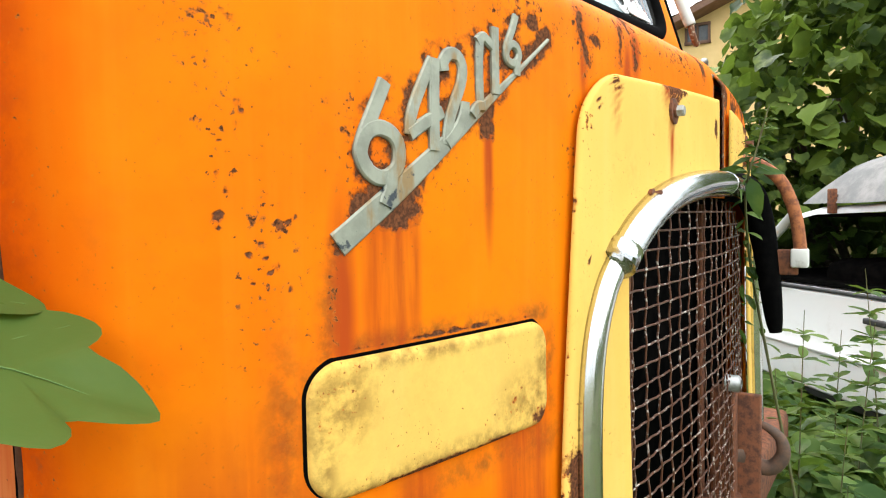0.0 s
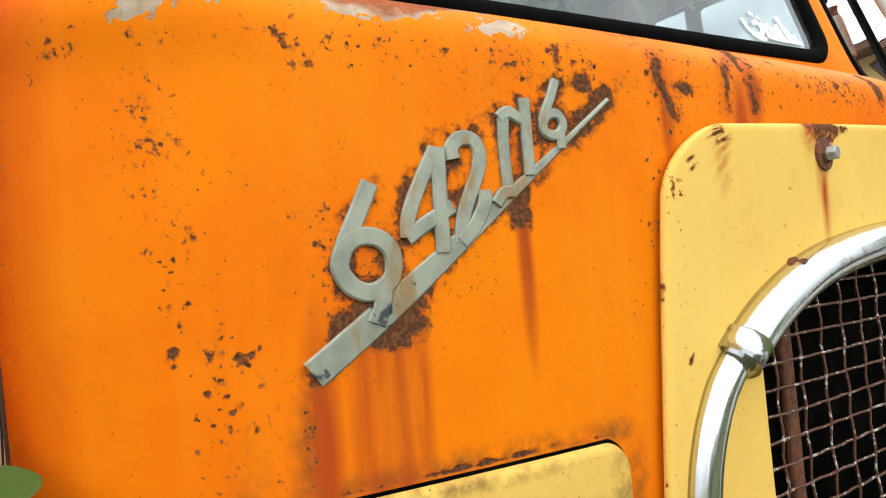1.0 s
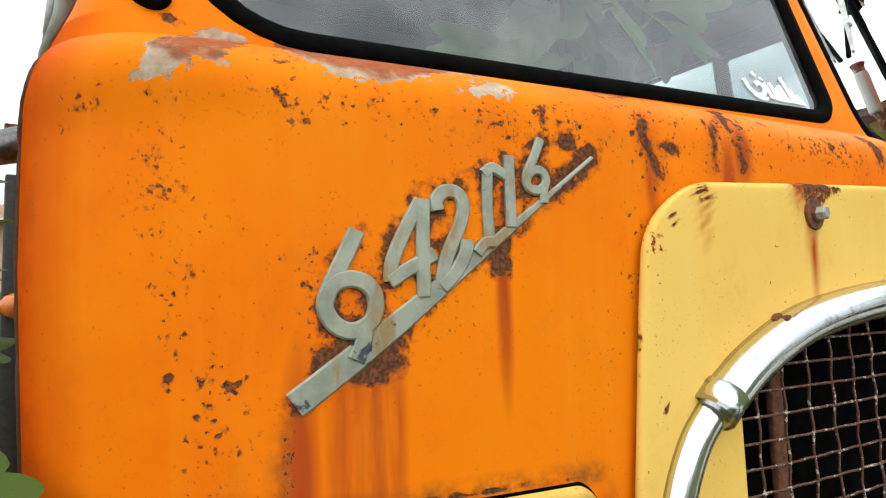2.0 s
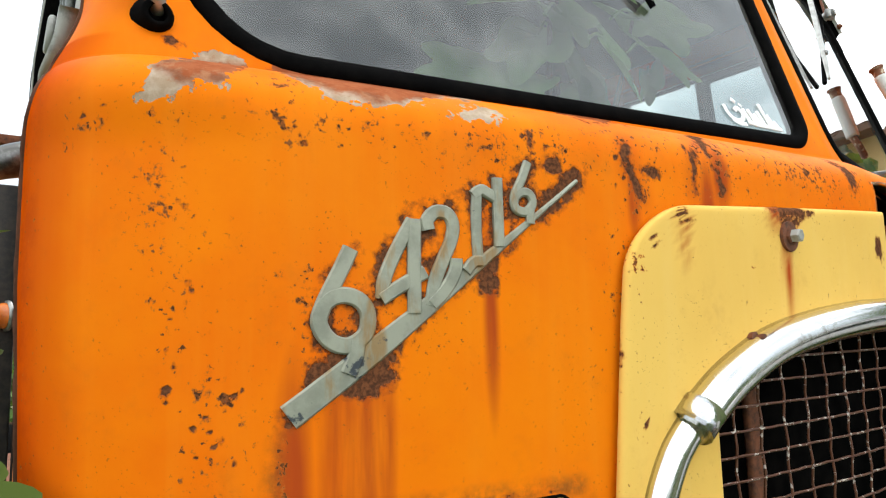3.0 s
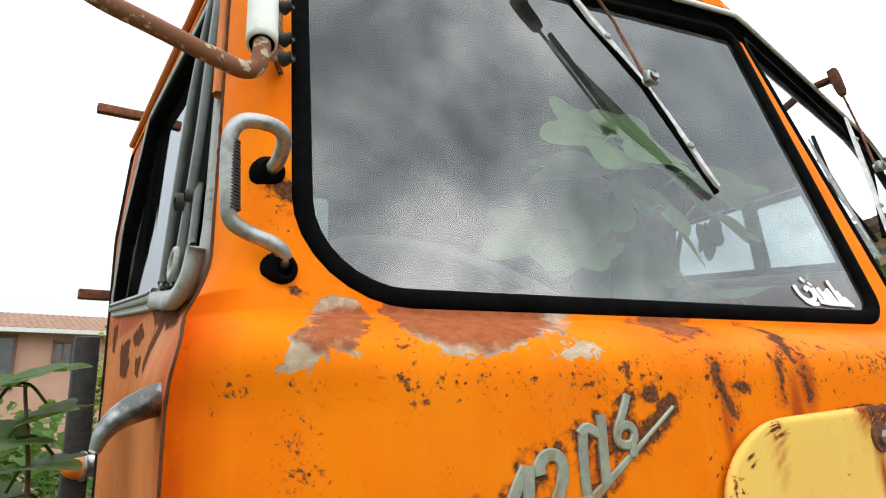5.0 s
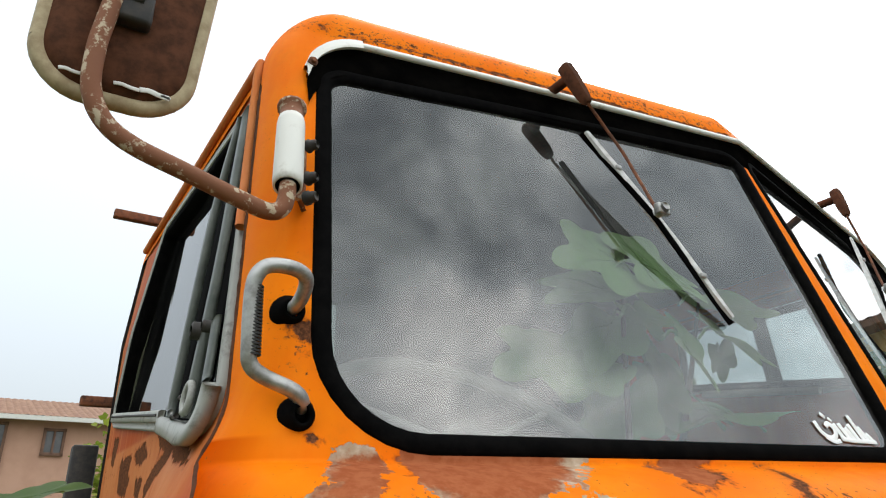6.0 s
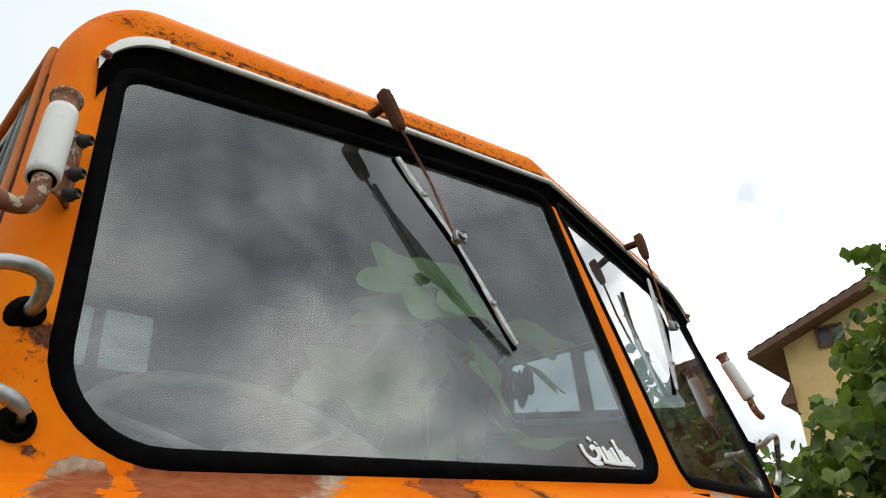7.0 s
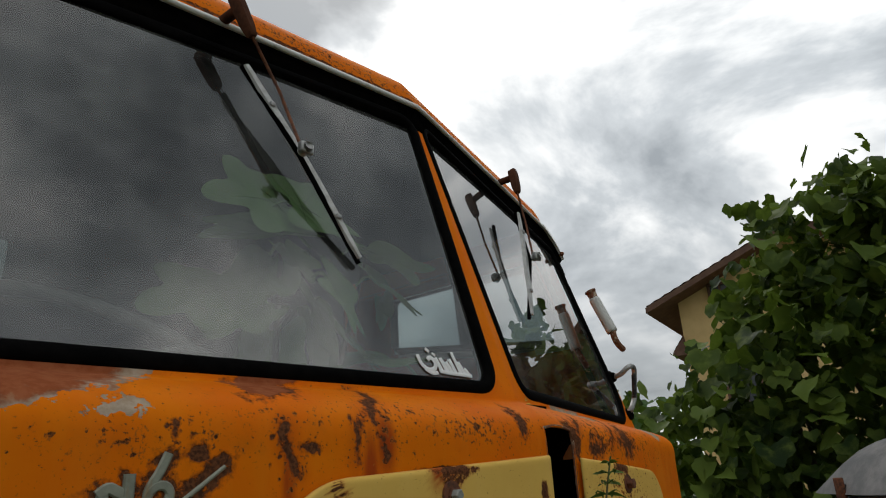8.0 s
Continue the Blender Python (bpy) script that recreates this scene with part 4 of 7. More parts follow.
def moulding(bm, pts, width, height, lift, taper=None):
    """A half-round strip that lies on the panel."""
    rings = []
    m = 9
    for i, p in enumerate(pts):
        d = (pts[min(i + 1, len(pts) - 1)] - pts[max(i - 1, 0)]).normalized()
        s = Vector((-d.y, d.x))
        k = taper(i / (len(pts) - 1)) if taper else 1.0
        ring = []
        for j in range(m):
            a = math.pi * j / (m - 1)
            o, h = math.cos(a) * width / 2 * k, math.sin(a) * height * (0.4 + 0.6 * k)
            q = p + s * o
            ring.append(bm.verts.new(skin(q.x, q.y, lift + h)))
        rings.append(ring)
    for a, b in zip(rings, rings[1:]):
        for j in range(m - 1):
            bm.faces.new((a[j], a[j + 1], b[j + 1], b[j]))
        bm.faces.new((a[m - 1], a[0], b[0], b[m - 1]))
    bm.faces.new(rings[0])
    bm.faces.new(list(reversed(rings[-1])))


def flat(pts, n=8):
    return [Vector((p.x, p.y)) for p in spline([(x, z, 0) for x, z in pts], n)]


def build_surround():
    bm = bmesh.new()
    moulding(bm, flat(SURROUND[:6]), 0.040, 0.022, 0.020)
    low = part("radiator_surround", bm, M_CHROME, truck, "chromed moulding round the radiator with dull patches")
    bm = bmesh.new()
    moulding(bm, flat(SURROUND[5:]), 0.052, 0.034, 0.020)
    part("upper_moulding", bm, M_CHROME, low)
    bm = bmesh.new()
    a, b = Vector(SURROUND[5]) + Vector((-0.010, -0.009)), Vector(SURROUND[5]) + Vector((0.014, 0.012))
    moulding(bm, [a, a.lerp(b, 0.5), b], 0.0545, 0.0352, 0.0197)
    part("clamp", bm, M_CHROME, low)
    bm = bmesh.new()
    moulding(bm, flat([(-x, z) for x, z in reversed(SURROUND)]), 0.046, 0.028, 0.020)
    part("far_moulding", bm, M_CHROME, low)
    bm = bmesh.new()
    tube(bm, spline([(0.10, -0.060, 1.420), (0.26, -0.085, 1.410), (0.30, -0.102, 1.370), (0.30, -0.120, 1.288), (0.30, -0.134, 1.180), (0.30, -0.142, 1.105), (0.30, -0.146, 1.072)], 8), lambda k: 0.036 * (1 - 0.62 * k ** 1.6), 14)
    part("rubber_horn", bm, M_RUBBER, truck, "black drooping rubber strip")
    bm = bmesh.new()
    tube(bm, spline([(0.12, -0.030, 1.470), (0.24, -0.060, 1.482), (0.30, -0.090, 1.479), (0.30, -0.125, 1.460), (0.30, -0.156, 1.429), (0.30, -0.178, 1.379), (0.30, -0.190, 1.330), (0.30, -0.197, 1.270)], 8), 0.0145, 12)
    rod = part("bent_rod", bm, M_ORANGERUST, truck, "bent rusty rod with a bracket")
    bm = bmesh.new()
    box(bm, (0.30, -0.196, 1.250), (0.035, 0.036, 0.044), 0.004)
    part("bracket", bm, M_WHITE, rod, "pale bracket")
    bm = bmesh.new()
    box(bm, (0.30, -0.158, 1.240), (0.014, 0.070, 0.060), 0.004)
    part("bracket_plate", bm, M_RUST, rod)


build_surround()


def build_grille():
    # near-black sheet standing for the unlit depth behind the wires
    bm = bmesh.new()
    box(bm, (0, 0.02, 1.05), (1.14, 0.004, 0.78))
    grille = part("grille", bm, M_BLACK, truck, "rusty wire radiator grille over a sheet coloured as black depth")
    z = 0.72
    n = 0
    while z < 1.40:
        half = arch_half(z) if z > 1.27 else 0.500
        bm = bmesh.new()
        k = int(half * 2 / 0.02) + 2
        pts = []
        for i in range(k + 1):
            x = -half + 2 * half * i / k
            wob = 0.0016 * math.sin((x / 0.0275 + n) * math.pi)
            pts.append(skin(x, z + 0.0012 * noise.noise(Vector((x * 7, z * 9, 1))), -0.004 + wob))
        tube(bm, pts, 0.0020, 5)
        part("wire", bm, M_WIRE, grille)
        z += 0.0305
        n += 1
    for i in range(-9, 10):
        x = i * 0.055
        top = 1.19 + 0.205 * math.sqrt(max(0.0, 1 - (max(0.0, abs(x) - 0.028) / 0.52) ** 2)) if abs(x) < 0.49 else 1.27
        bm = bmesh.new()
        k = int((top - 0.70) / 0.0155)
        pts = [skin(x + 0.0015 * noise.noise(Vector((x * 9, j * 0.2, 4))), 0.70 + (top - 0.70) * j / k, -0.004 - 0.0016 * math.sin((j / 2 + i) * math.pi)) for j in range(k + 1)]
        tube(bm, pts, 0.0020, 5)
        part("wire", bm, M_WIRE, grille)
    # radiator core pipes behind the mesh
    for x in (-0.31, 0.22):
        bm = bmesh.new()
        box(bm, (x, 0.005, 1.03), (0.03, 0.012, 0.70), 0.004)
        part("core_strut", bm, M_RUST, grille)
    # slot in the nose above; a near-black sheet stands for its unlit depth
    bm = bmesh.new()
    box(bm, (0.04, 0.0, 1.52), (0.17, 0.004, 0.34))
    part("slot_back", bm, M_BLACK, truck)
    for x in (-0.017, 0.097):
        bm = bmesh.new()
        tube(bm, [skin(x, 1.40 + 0.228 * j / 12, 0.001) for j in range(13)], 0.0035, 8)
        part("slot_lip", bm, M_RUSTPAINT, truck)
    bm = bmesh.new()
    tube(bm, [skin(-0.017 + 0.114 * j / 10, 1.634 + 0.006 * math.sin(math.pi * j / 10), 0.001) for j in range(11)], 0.0035, 8)
    part("slot_top", bm, M_RUSTPAINT, truck)
    bm = bmesh.new()
    ribbon(bm, [(0.062, 1.705), (0.070, 1.685), (0.079, 1.662), (0.087, 1.643)], 0.026, skin, -0.002, 0.004)
    part("slot_trim", bm, M_YELLOW, truck, "pale yellow trim strip above the nose slot")


build_grille()


M_HOOK = simple("rusty_cast_iron", (0.085, 0.055, 0.040), (0.16, 0.085, 0.05), 40, 0.7, 0.1, 0.4)


def build_tow():
    bm = bmesh.new()
    box(bm, (0.29, -0.075, 0.66), (0.022, 0.085, 0.52), 0.004)
    box(bm, (0.255, -0.040, 0.67), (0.05, 0.055, 0.54), 0.006)
    plate = part("tow_plate", bm, M_RUST, truck, "rusty steel plate under the radiator")
    bm = bmesh.new()
    tube(bm, spline([(0.31, -0.060, 0.762), (0.31, -0.100, 0.742), (0.31, -0.138, 0.742), (0.31, -0.162, 0.775), (0.31, -0.158, 0.812), (0.31, -0.138, 0.832), (0.31, -0.112, 0.846)], 8), lambda k: 0.021 * (1 - 0.62 * k ** 1.5), 12)
    lathe(bm, (0.31, -0.050, 0.765), (0, -1, 0.1), [(0, 0.034), (0.03, 0.036), (0.045, 0.022)], 16)
    part("tow_hook", bm, M_HOOK, plate, "dark cast tow hook")
    bm = bmesh.new()
    lathe(bm, (0.23, -0.050, 0.955), (0, -1, 0), [(0, 0.020), (0.028, 0.020), (0.034, 0.012)], 14)
    part("bolt", bm, M_ALU, plate)
    bm = bmesh.new()
    for s in (-1, 1):
        tube(bm, [(s * 0.42, 0.3, 0.62), (s * 0.42, 4.5, 0.62)], 0.07, 4)
    box(bm, (0, -0.03, 0.60), (2.2, 0.10, 0.16), 0.02)
    part("chassis", bm, M_RUST, truck, "rusty chassis rails and cross beam")
    for s in (-1, 1):
        for y in (0.75, 3.9):
            bm = bmesh.new()
            c = Vector((s * 1.0, y, 0.475))
            lathe(bm, c - Vector((s * 0.13, 0, 0)), (s, 0, 0), [(0.0, 0.30), (0.01, 0.43), (0.04, 0.475), (0.20, 0.475), (0.23, 0.43), (0.24, 0.30), (0.20, 0.27)], 36)
            tyre = part("wheel", bm, M_RUBBER, truck, "black worn tyre on a steel rim")
            bm = bmesh.new()
            lathe(bm, c, (s, 0, 0), [(-0.10, 0.27), (0.07, 0.27), (0.05, 0.20), (0.02, 0.16), (0.04, 0.09), (0.08, 0.08)], 24)
            part("rim", bm, M_RUST, tyre)


build_tow()


# ---------------------------------------------------------------- round the windscreen
def visor_z(x):
    """Height of the visor's free edge."""
    a = abs(x)
    edge = 2.458 - 0.015 * (min(a, 0.93) / 0.93) ** 2
    if a > 0.93:
        edge -= 0.15 * (1 - math.sqrt(max(0.0, 1 - ((a - 0.93) / 0.126) ** 2)))
    return edge


def build_visor():
    bm, be = bmesh.new(), bmesh.new()
    rows, edge = [], []
    n = 90
    for i in range(n + 1):
        x = -1.050 * math.cos(math.pi * i / n)
        z = visor_z(x)
        r = z - 0.006
        rows.append([bm.verts.new(on_pane(x, q, h)) for q, h in ((r + 0.010, -0.006), (r + 0.012, 0.010), (z + 0.003, 0.024), (z - 0.003, 0.024), (z - 0.006, 0.016), (r - 0.006, 0.008), (r - 0.058, 0.0088), (r - 0.060, -0.004))])
        edge.append([be.verts.new(on_pane(x, z + dz, h)) for dz, h in ((0.010, 0.012), (0.006, 0.0285), (-0.0045, 0.0285), (-0.005, 0.020))])
    for a, b in zip(rows, rows[1:]):
        for j in range(7):
            bm.faces.new((a[j], a[j + 1], b[j + 1], b[j]))
    for a, b in zip(edge, edge[1:]):
        for j in range(4):
            be.faces.new((a[j], a[(j + 1) % 4], b[(j + 1) % 4], b[j]))
    vis = part("sun_visor", bm, M_BLACK, truck, "narrow black visor with a worn white edge over the windscreen")
    part("edge", be, M_WHITE, vis, "worn white visor edge")
    for s in (-1, 1):
        bm = bmesh.new()
        rows = []
        for i in range(9):
            a = i / 8
            x = s * (1.053 - 0.11 * a)
            z = visor_z(x) + 0.002
            w = 1.0 - 0.75 * a
            rows.append([bm.verts.new(on_pane(x, z + dz, h)) for dz, h in ((-0.012, 0.0295), (0.006 + 0.010 * w, 0.0295), (0.012 + 0.022 * w, 0.014), (0.012 + 0.026 * w, -0.006))])
        for a, b in zip(rows, rows[1:]):
            for j in range(3):
                bm.faces.new((a[j], a[j + 1], b[j + 1], b[j]))
        end = part("visor_end", bm, M_WHITE, vis, "white painted visor end with a bolt")
        bolt(vis, on_pane(s * 1.043, visor_z(s * 1.043) - 0.004, 0.030), (0, -1, 0), 0.005, 0.006, M_RUST, "visor_screw")
    bm = bmesh.new()
    tube(bm, [skin(-0.90 + 1.8 * i / 80, 2.497 + 0.0, 0.001) for i in range(81)], 0.0035, 6)
    part("roof_seam", bm, M_RUST, truck, "rusty seam along the roof front")


build_visor()


M_DARKRUST = simple("dark_brown_rust", (0.105, 0.040, 0.020), (0.055, 0.023, 0.013), 50, 0.85, 0.0, 0.4, 0.001, spec=0.12)


M_BRIGHT = simple("bright_worn_metal", (0.62, 0.62, 0.60), (0.42, 0.41, 0.38), 50, 0.55, 0.4, 0.2)


def build_wiper(s):
    top, knob, tip = Vector((-0.516, 0.226, 2.334)), Vector((-0.436, 0.146, 2.146)), Vector((-0.324, 0.112, 1.951))
    mount = Vector((-0.530, 0.236, 2.468))
    def f(v):
        v = Vector(v)
        return Vector((v.x * -s, v.y + (TURN * abs(v.x) if s > 0 else 0.0), v.z))
    bm = bmesh.new()
    ax = (knob - mount).normalized()
    rings = []
    for k, w, h in ((-0.030, 0.0105, 0.012), (-0.026, 0.012, 0.014), (0.0, 0.0125, 0.015), (0.05, 0.011, 0.013), (0.070, 0.009, 0.010), (0.074, 0.006, 0.007)):
        p = mount + ax * k
        side = ax.cross(Vector((0, -1, 0))).normalized()
        out = side.cross(ax).normalized()
        rings.append([bm.verts.new(f(p + side * w * a + out * h * b)) for a, b in ((-1, -0.8), (1, -0.8), (1, 0.6), (0.6, 1), (-0.6, 1), (-1, 0.6))])
    for a, b in zip(rings, rings[1:]):
        for j in range(6):
            bm.faces.new((a[j], a[(j + 1) % 6], b[(j + 1) % 6], b[j]))
    bm.faces.new(rings[0])
    bm.faces.new(rings[-1])
    lathe(bm, f(mount + Vector((0, 0.08, 0.0))), (0, -1, 0), [(0, 0.011), (0.08, 0.011)], 12)
    wiper = part("wiper", bm, M_DARKRUST, truck, "rusty windscreen wiper hanging from the roof edge", auto=40)
    bm = bmesh.new()
    a0 = mount + ax * 0.068
    tube(bm, [f(a0), f(a0.lerp(knob, 0.5) + Vector((0.004, -0.004, 0))), f(knob)], 0.0032, 8)
    part("arm", bm, M_RUST, wiper)
    bm = bmesh.new()
    d = (tip - top).normalized()
    side = d.cross(Vector((0, -1, 0))).normalized()
    out = side.cross(d)
    if out.y > 0:
        out = -out
    rings = []
    for i in range(13):
        k = i / 12
        p = top.lerp(tip, k)
        w = 0.0100 * (0.45 + 0.55 * math.sin(math.pi * min(1, max(0, k * 0.9 + 0.08))))
        h = 0.010 * (0.5 + 0.5 * math.sin(math.pi * k))
        rings.append([bm.verts.new(f(p + side * w * a + out * b * h)) for a, b in ((-1, 0), (1, 0), (0.8, 1), (-0.8, 1))])
    for a, b in zip(rings, rings[1:]):
        for j in range(4):
            bm.faces.new((a[j], a[(j + 1) % 4], b[(j + 1) % 4], b[j]))
    bm.faces.new(rings[0])
    bm.faces.new(rings[-1])
    part("blade_holder", bm, M_BRIGHT, wiper, "bright metal blade holder", auto=40)
    bm = bmesh.new()
    tube(bm, [f(top - out * 0.010 - d * 0.005), f(knob - out * 0.012), f(tip - out * 0.008 + d * 0.008)], 0.0055, 6)
    part("rubber_blade", bm, M_RUBBER, wiper)
    bm = bmesh.new()
    lathe(bm, f(knob + out * 0.022), tuple(f(-out)), [(0, 0.009), (0.010, 0.012), (0.026, 0.010)], 10)
    box(bm, f(knob + out * 0.01), (0.030, 0.014, 0.022), 0.003)
    part("clip", bm, M_ALU, wiper)
    for k in (0.22, 0.80):
        bm = bmesh.new()
        box(bm, f(top.lerp(tip, k) + out * 0.006), (0.012, 0.014, 0.010), 0.002)
        part("claw", bm, M_ALU, wiper)


build_wiper(-1)
build_wiper(1)


def build_side_fittings(s):
    def f(v):
        v = Vector(v)
        return Vector((v.x * -s, v.y + (TURN * abs(v.x) if s > 0 else 0.0), v.z))
    # grab handle
    bm = bmesh.new()
    path = spline([(-1.100, 0.232, 1.878), (-1.099, 0.190, 1.884), (-1.102, 0.163, 1.902), (-1.118, 0.155, 1.911), (-1.148, 0.155, 1.911), (-1.163, 0.158, 1.900), (-1.167, 0.163, 1.876), (-1.163, 0.170, 1.815), (-1.158, 0.174, 1.795), (-1.142, 0.173, 1.783), (-1.108, 0.166, 1.768), (-1.095, 0.172, 1.755), (-1.094, 0.200, 1.746)], 6)
    tube(bm, [f(p) for p in path], 0.0092, 14)
    grab = part("grab_handle", bm, M_ALU, truck, "dull aluminium grab handle with a ribbed grip")
    for x, z in ((-1.101, 1.880), (-1.097, 1.744)):
        bm = bmesh.new()
        c = skin(x, z, -0.006)
        lathe(bm, f(c), (0, -1, 0), [(0, 0.024), (0.008, 0.0235), (0.014, 0.0185), (0.022, 0.0165), (0.026, 0.0140), (0.026, 0.0095), (0.014, 0.0090)], 20)
        part("flange", bm, M_RUBBER, grab, "dark rubber flange")
    for i in range(21):
        k = i / 20
        bm = bmesh.new()
        c = Vector((-1.1675, 0.1635, 1.884)).lerp(Vector((-1.1620, 0.1705, 1.806)), k) + Vector((0.0045, -0.0015, 0))
        lathe(bm, f(c), (0.05, 0.0, 1), [(-0.0013, 0.0080), (0, 0.0092), (0.0013, 0.0080)], 12)
        part("rib", bm, M_DARK, grab)
    # mirror tube
    bm = bmesh.new()
    a, b = Vector((-1.121, 0.203, 2.044)), Vector((-1.106, 0.252, 2.180))
    lathe(bm, f(a), tuple(f(b - a)), [(0, 0.0165), (0.0, 0.0195), (0.012, 0.0205), (0.132, 0.0205), (0.144, 0.019), (0.144, 0.0165)], 20)
    tub = part("mirror_socket", bm, M_WHITE, truck, "pale metal socket tube for the mirror arm")
    if s > 0:
        bm = bmesh.new()
        tube(bm, spline([f(a + Vector((0, 0, 0.02))), f(a + Vector((0, -0.004, -0.020))), f(a + Vector((-0.020, -0.008, -0.045))), f(a + Vector((-0.055, -0.010, -0.058)))], 5), 0.0115, 12)
        part("arm_stump", bm, M_RUSTPAINT, tub, "rusty stump of a mirror arm")
    if s < 0:
        bm = bmesh.new()
        rows = []
        for k in (0.0, 0.04, 0.9, 0.94):
            p = a.lerp(b, k)
            inset = 0.004 if k in (0.0, 0.94) else 0.0
            rows.append([bm.verts.new(f(p + Vector(o))) for o in ((0.012, 0.016 + inset, 0), (0.032, 0.028, 0), (0.050, 0.062 - inset, 0), (0.046, 0.066, 0), (0.028, 0.036, 0), (0.010, 0.022, 0))])
        for p, q in zip(rows, rows[1:]):
            for j in range(6):
                bm.faces.new((p[j], p[(j + 1) % 6], q[(j + 1) % 6], q[j]))
        bm.faces.new(rows[0])
        bm.faces.new(list(reversed(rows[-1])))
        part("bracket", bm, M_RUSTPAINT, tub, "rusty bracket plate")
        for k in (0.02, 0.30, 0.80):
            bm = bmesh.new()
            p = a.lerp(b, k) + Vector((0.036, 0.026, 0))
            lathe(bm, f(p), tuple(f(Vector((0.55, -0.8, 0)))), [(0, 0.0105), (0.006, 0.0105), (0.007, 0.0085), (0.016, 0.0080), (0.018, 0.006)], 6 if k > 0.1 else 10)
            part("clamp", bm, M_DARK, tub)
    bm = bmesh.new()
    lathe(bm, f(b), tuple(f(b - a)), [(0, 0.0165), (0.024, 0.0185), (0.026, 0.022), (0.031, 0.022), (0.034, 0.012)], 14)
    part("cap", bm, M_RUSTPAINT, tub)
    return f


build_side_fittings(-1)
build_side_fittings(1)


def build_mirror():
    bm = bmesh.new()
    tube(bm, spline([(-1.121, 0.204, 2.060), (-1.122, 0.200, 2.030), (-1.128, 0.199, 2.008), (-1.145, 0.199, 2.000), (-1.176, 0.199, 2.006), (-1.250, 0.199, 2.027), (-1.315, 0.199, 2.046), (-1.350, 0.199, 2.070), (-1.368, 0.199, 2.108), (-1.371, 0.199, 2.160), (-1.368, 0.199, 2.200), (-1.361, 0.200, 2.262)], 7), 0.0115, 14)
    arm = part("mirror_arm", bm, M_RUSTPAINT, truck, "bent mirror arm with flaking white paint over rust")
    out = dense(rounded([(-1.432, 2.116), (-1.262, 2.120), (-1.236, 2.44), (-1.430, 2.44)], (0.060, 0.062, 0.055, 0.055)), 0.015)
    bm = bmesh.new()
    rings = []
    c = Vector((-1.341, 2.262))
    for k, y in ((0.0, 0.219), (0.5, 0.217), (0.85, 0.219), (0.97, 0.228), (0.97, 0.246)):
        rings.append([bm.verts.new((c.x + (p.x - c.x) * k, y, c.y + (p.y - c.y) * k)) for p in out])
    for a, b in zip(rings, rings[1:]):
        for i in range(len(out)):
            bm.faces.new((a[i], a[(i + 1) % len(out)], b[(i + 1) % len(out)], b[i]))
    bm.faces.new(list(reversed(rings[-1])))
    bmesh.ops.remove_doubles(bm, verts=bm.verts, dist=1e-5)
    mir = part("mirror", bm, M_DARKRUST, truck, "rusty mirror back in a cream rubber rim")
    bm = bmesh.new()
    loop = [Vector((p.x, 0.236, p.y)) for p in out]
    loop.append(loop[0])
    tube(bm, loop, 0.0115, 8, Vector((0, 1, 0)), caps=False)
    part("rim", bm, M_CREAM, mir, "cream rubber mirror rim")
    bm = bmesh.new()
    box(bm, (-1.342, 0.208, 2.246), (0.052, 0.026, 0.055), 0.006)
    tube(bm, [(-1.383, 0.199, 2.262), (-1.330, 0.202, 2.262)], 0.017, 12)
    part("mirror_clamp", bm, M_DARK, mir, "dark clamp on the mirror arm")
    for x, w, h in ((-1.405, 0.026, 0.0045), (-1.372, 0.010, 0.003), (-1.345, 0.030, 0.005), (-1.315, 0.036, 0.007), (-1.290, 0.012, 0.004)):
        bm = bmesh.new()
        ribbon(bm, [(x, 2.133 + h * 0.3), (x + w * 0.3, 2.133 + h * 0.6), (x + w * 0.6, 2.133 + h * 0.3), (x + w, 2.134)], h, lambda a, b, q: Vector((a, 0.2185 - q, b)), 0.0, 0.0012, 0.0004)
        part("paint_chip", bm, M_WHITE, mir, "white chip of old paint")


build_mirror()



M_HORN = simple("dark_worn_metal", (0.34, 0.34, 0.33), (0.10, 0.10, 0.095), 22, 0.30, 0.85, 0.15, 0.001, 6, 0.4, 0.6)

# ---------------------------------------------------------------- doors and the rest of the cab
# bare rusty places on the driver's door where the paint curls off, as outlines (y, z)
DOOR_FLAKES = [
    [(0.88, 1.818), (0.74, 1.800), (0.56, 1.785), (0.55, 1.738), (0.63, 1.742), (0.70, 1.752), (0.80, 1.766)],
    [(0.70, 1.752), (0.60, 1.742), (0.66, 1.722), (0.74, 1.708), (0.86, 1.676), (0.91, 1.700), (0.82, 1.726)],
    [(1.30, 1.775), (1.16, 1.780), (1.17, 1.742), (1.15, 1.722), (1.17, 1.696), (1.29, 1.704)],
    [(1.13, 1.778), (1.01, 1.792), (0.95, 1.762), (1.04, 1.748)],
    [(0.60, 1.742), (0.42, 1.722), (0.38, 1.706), (0.52, 1.718)],
    [(1.06, 1.722), (0.97, 1.716), (0.98, 1.682), (1.05, 1.690)],
    [(0.70, 1.800), (0.56, 1.772), (0.44, 1.742), (0.46, 1.728), (0.62, 1.752), (0.74, 1.775)],
    [(1.46, 1.850), (1.38, 1.838), (1.42, 1.770), (1.47, 1.790)],
]


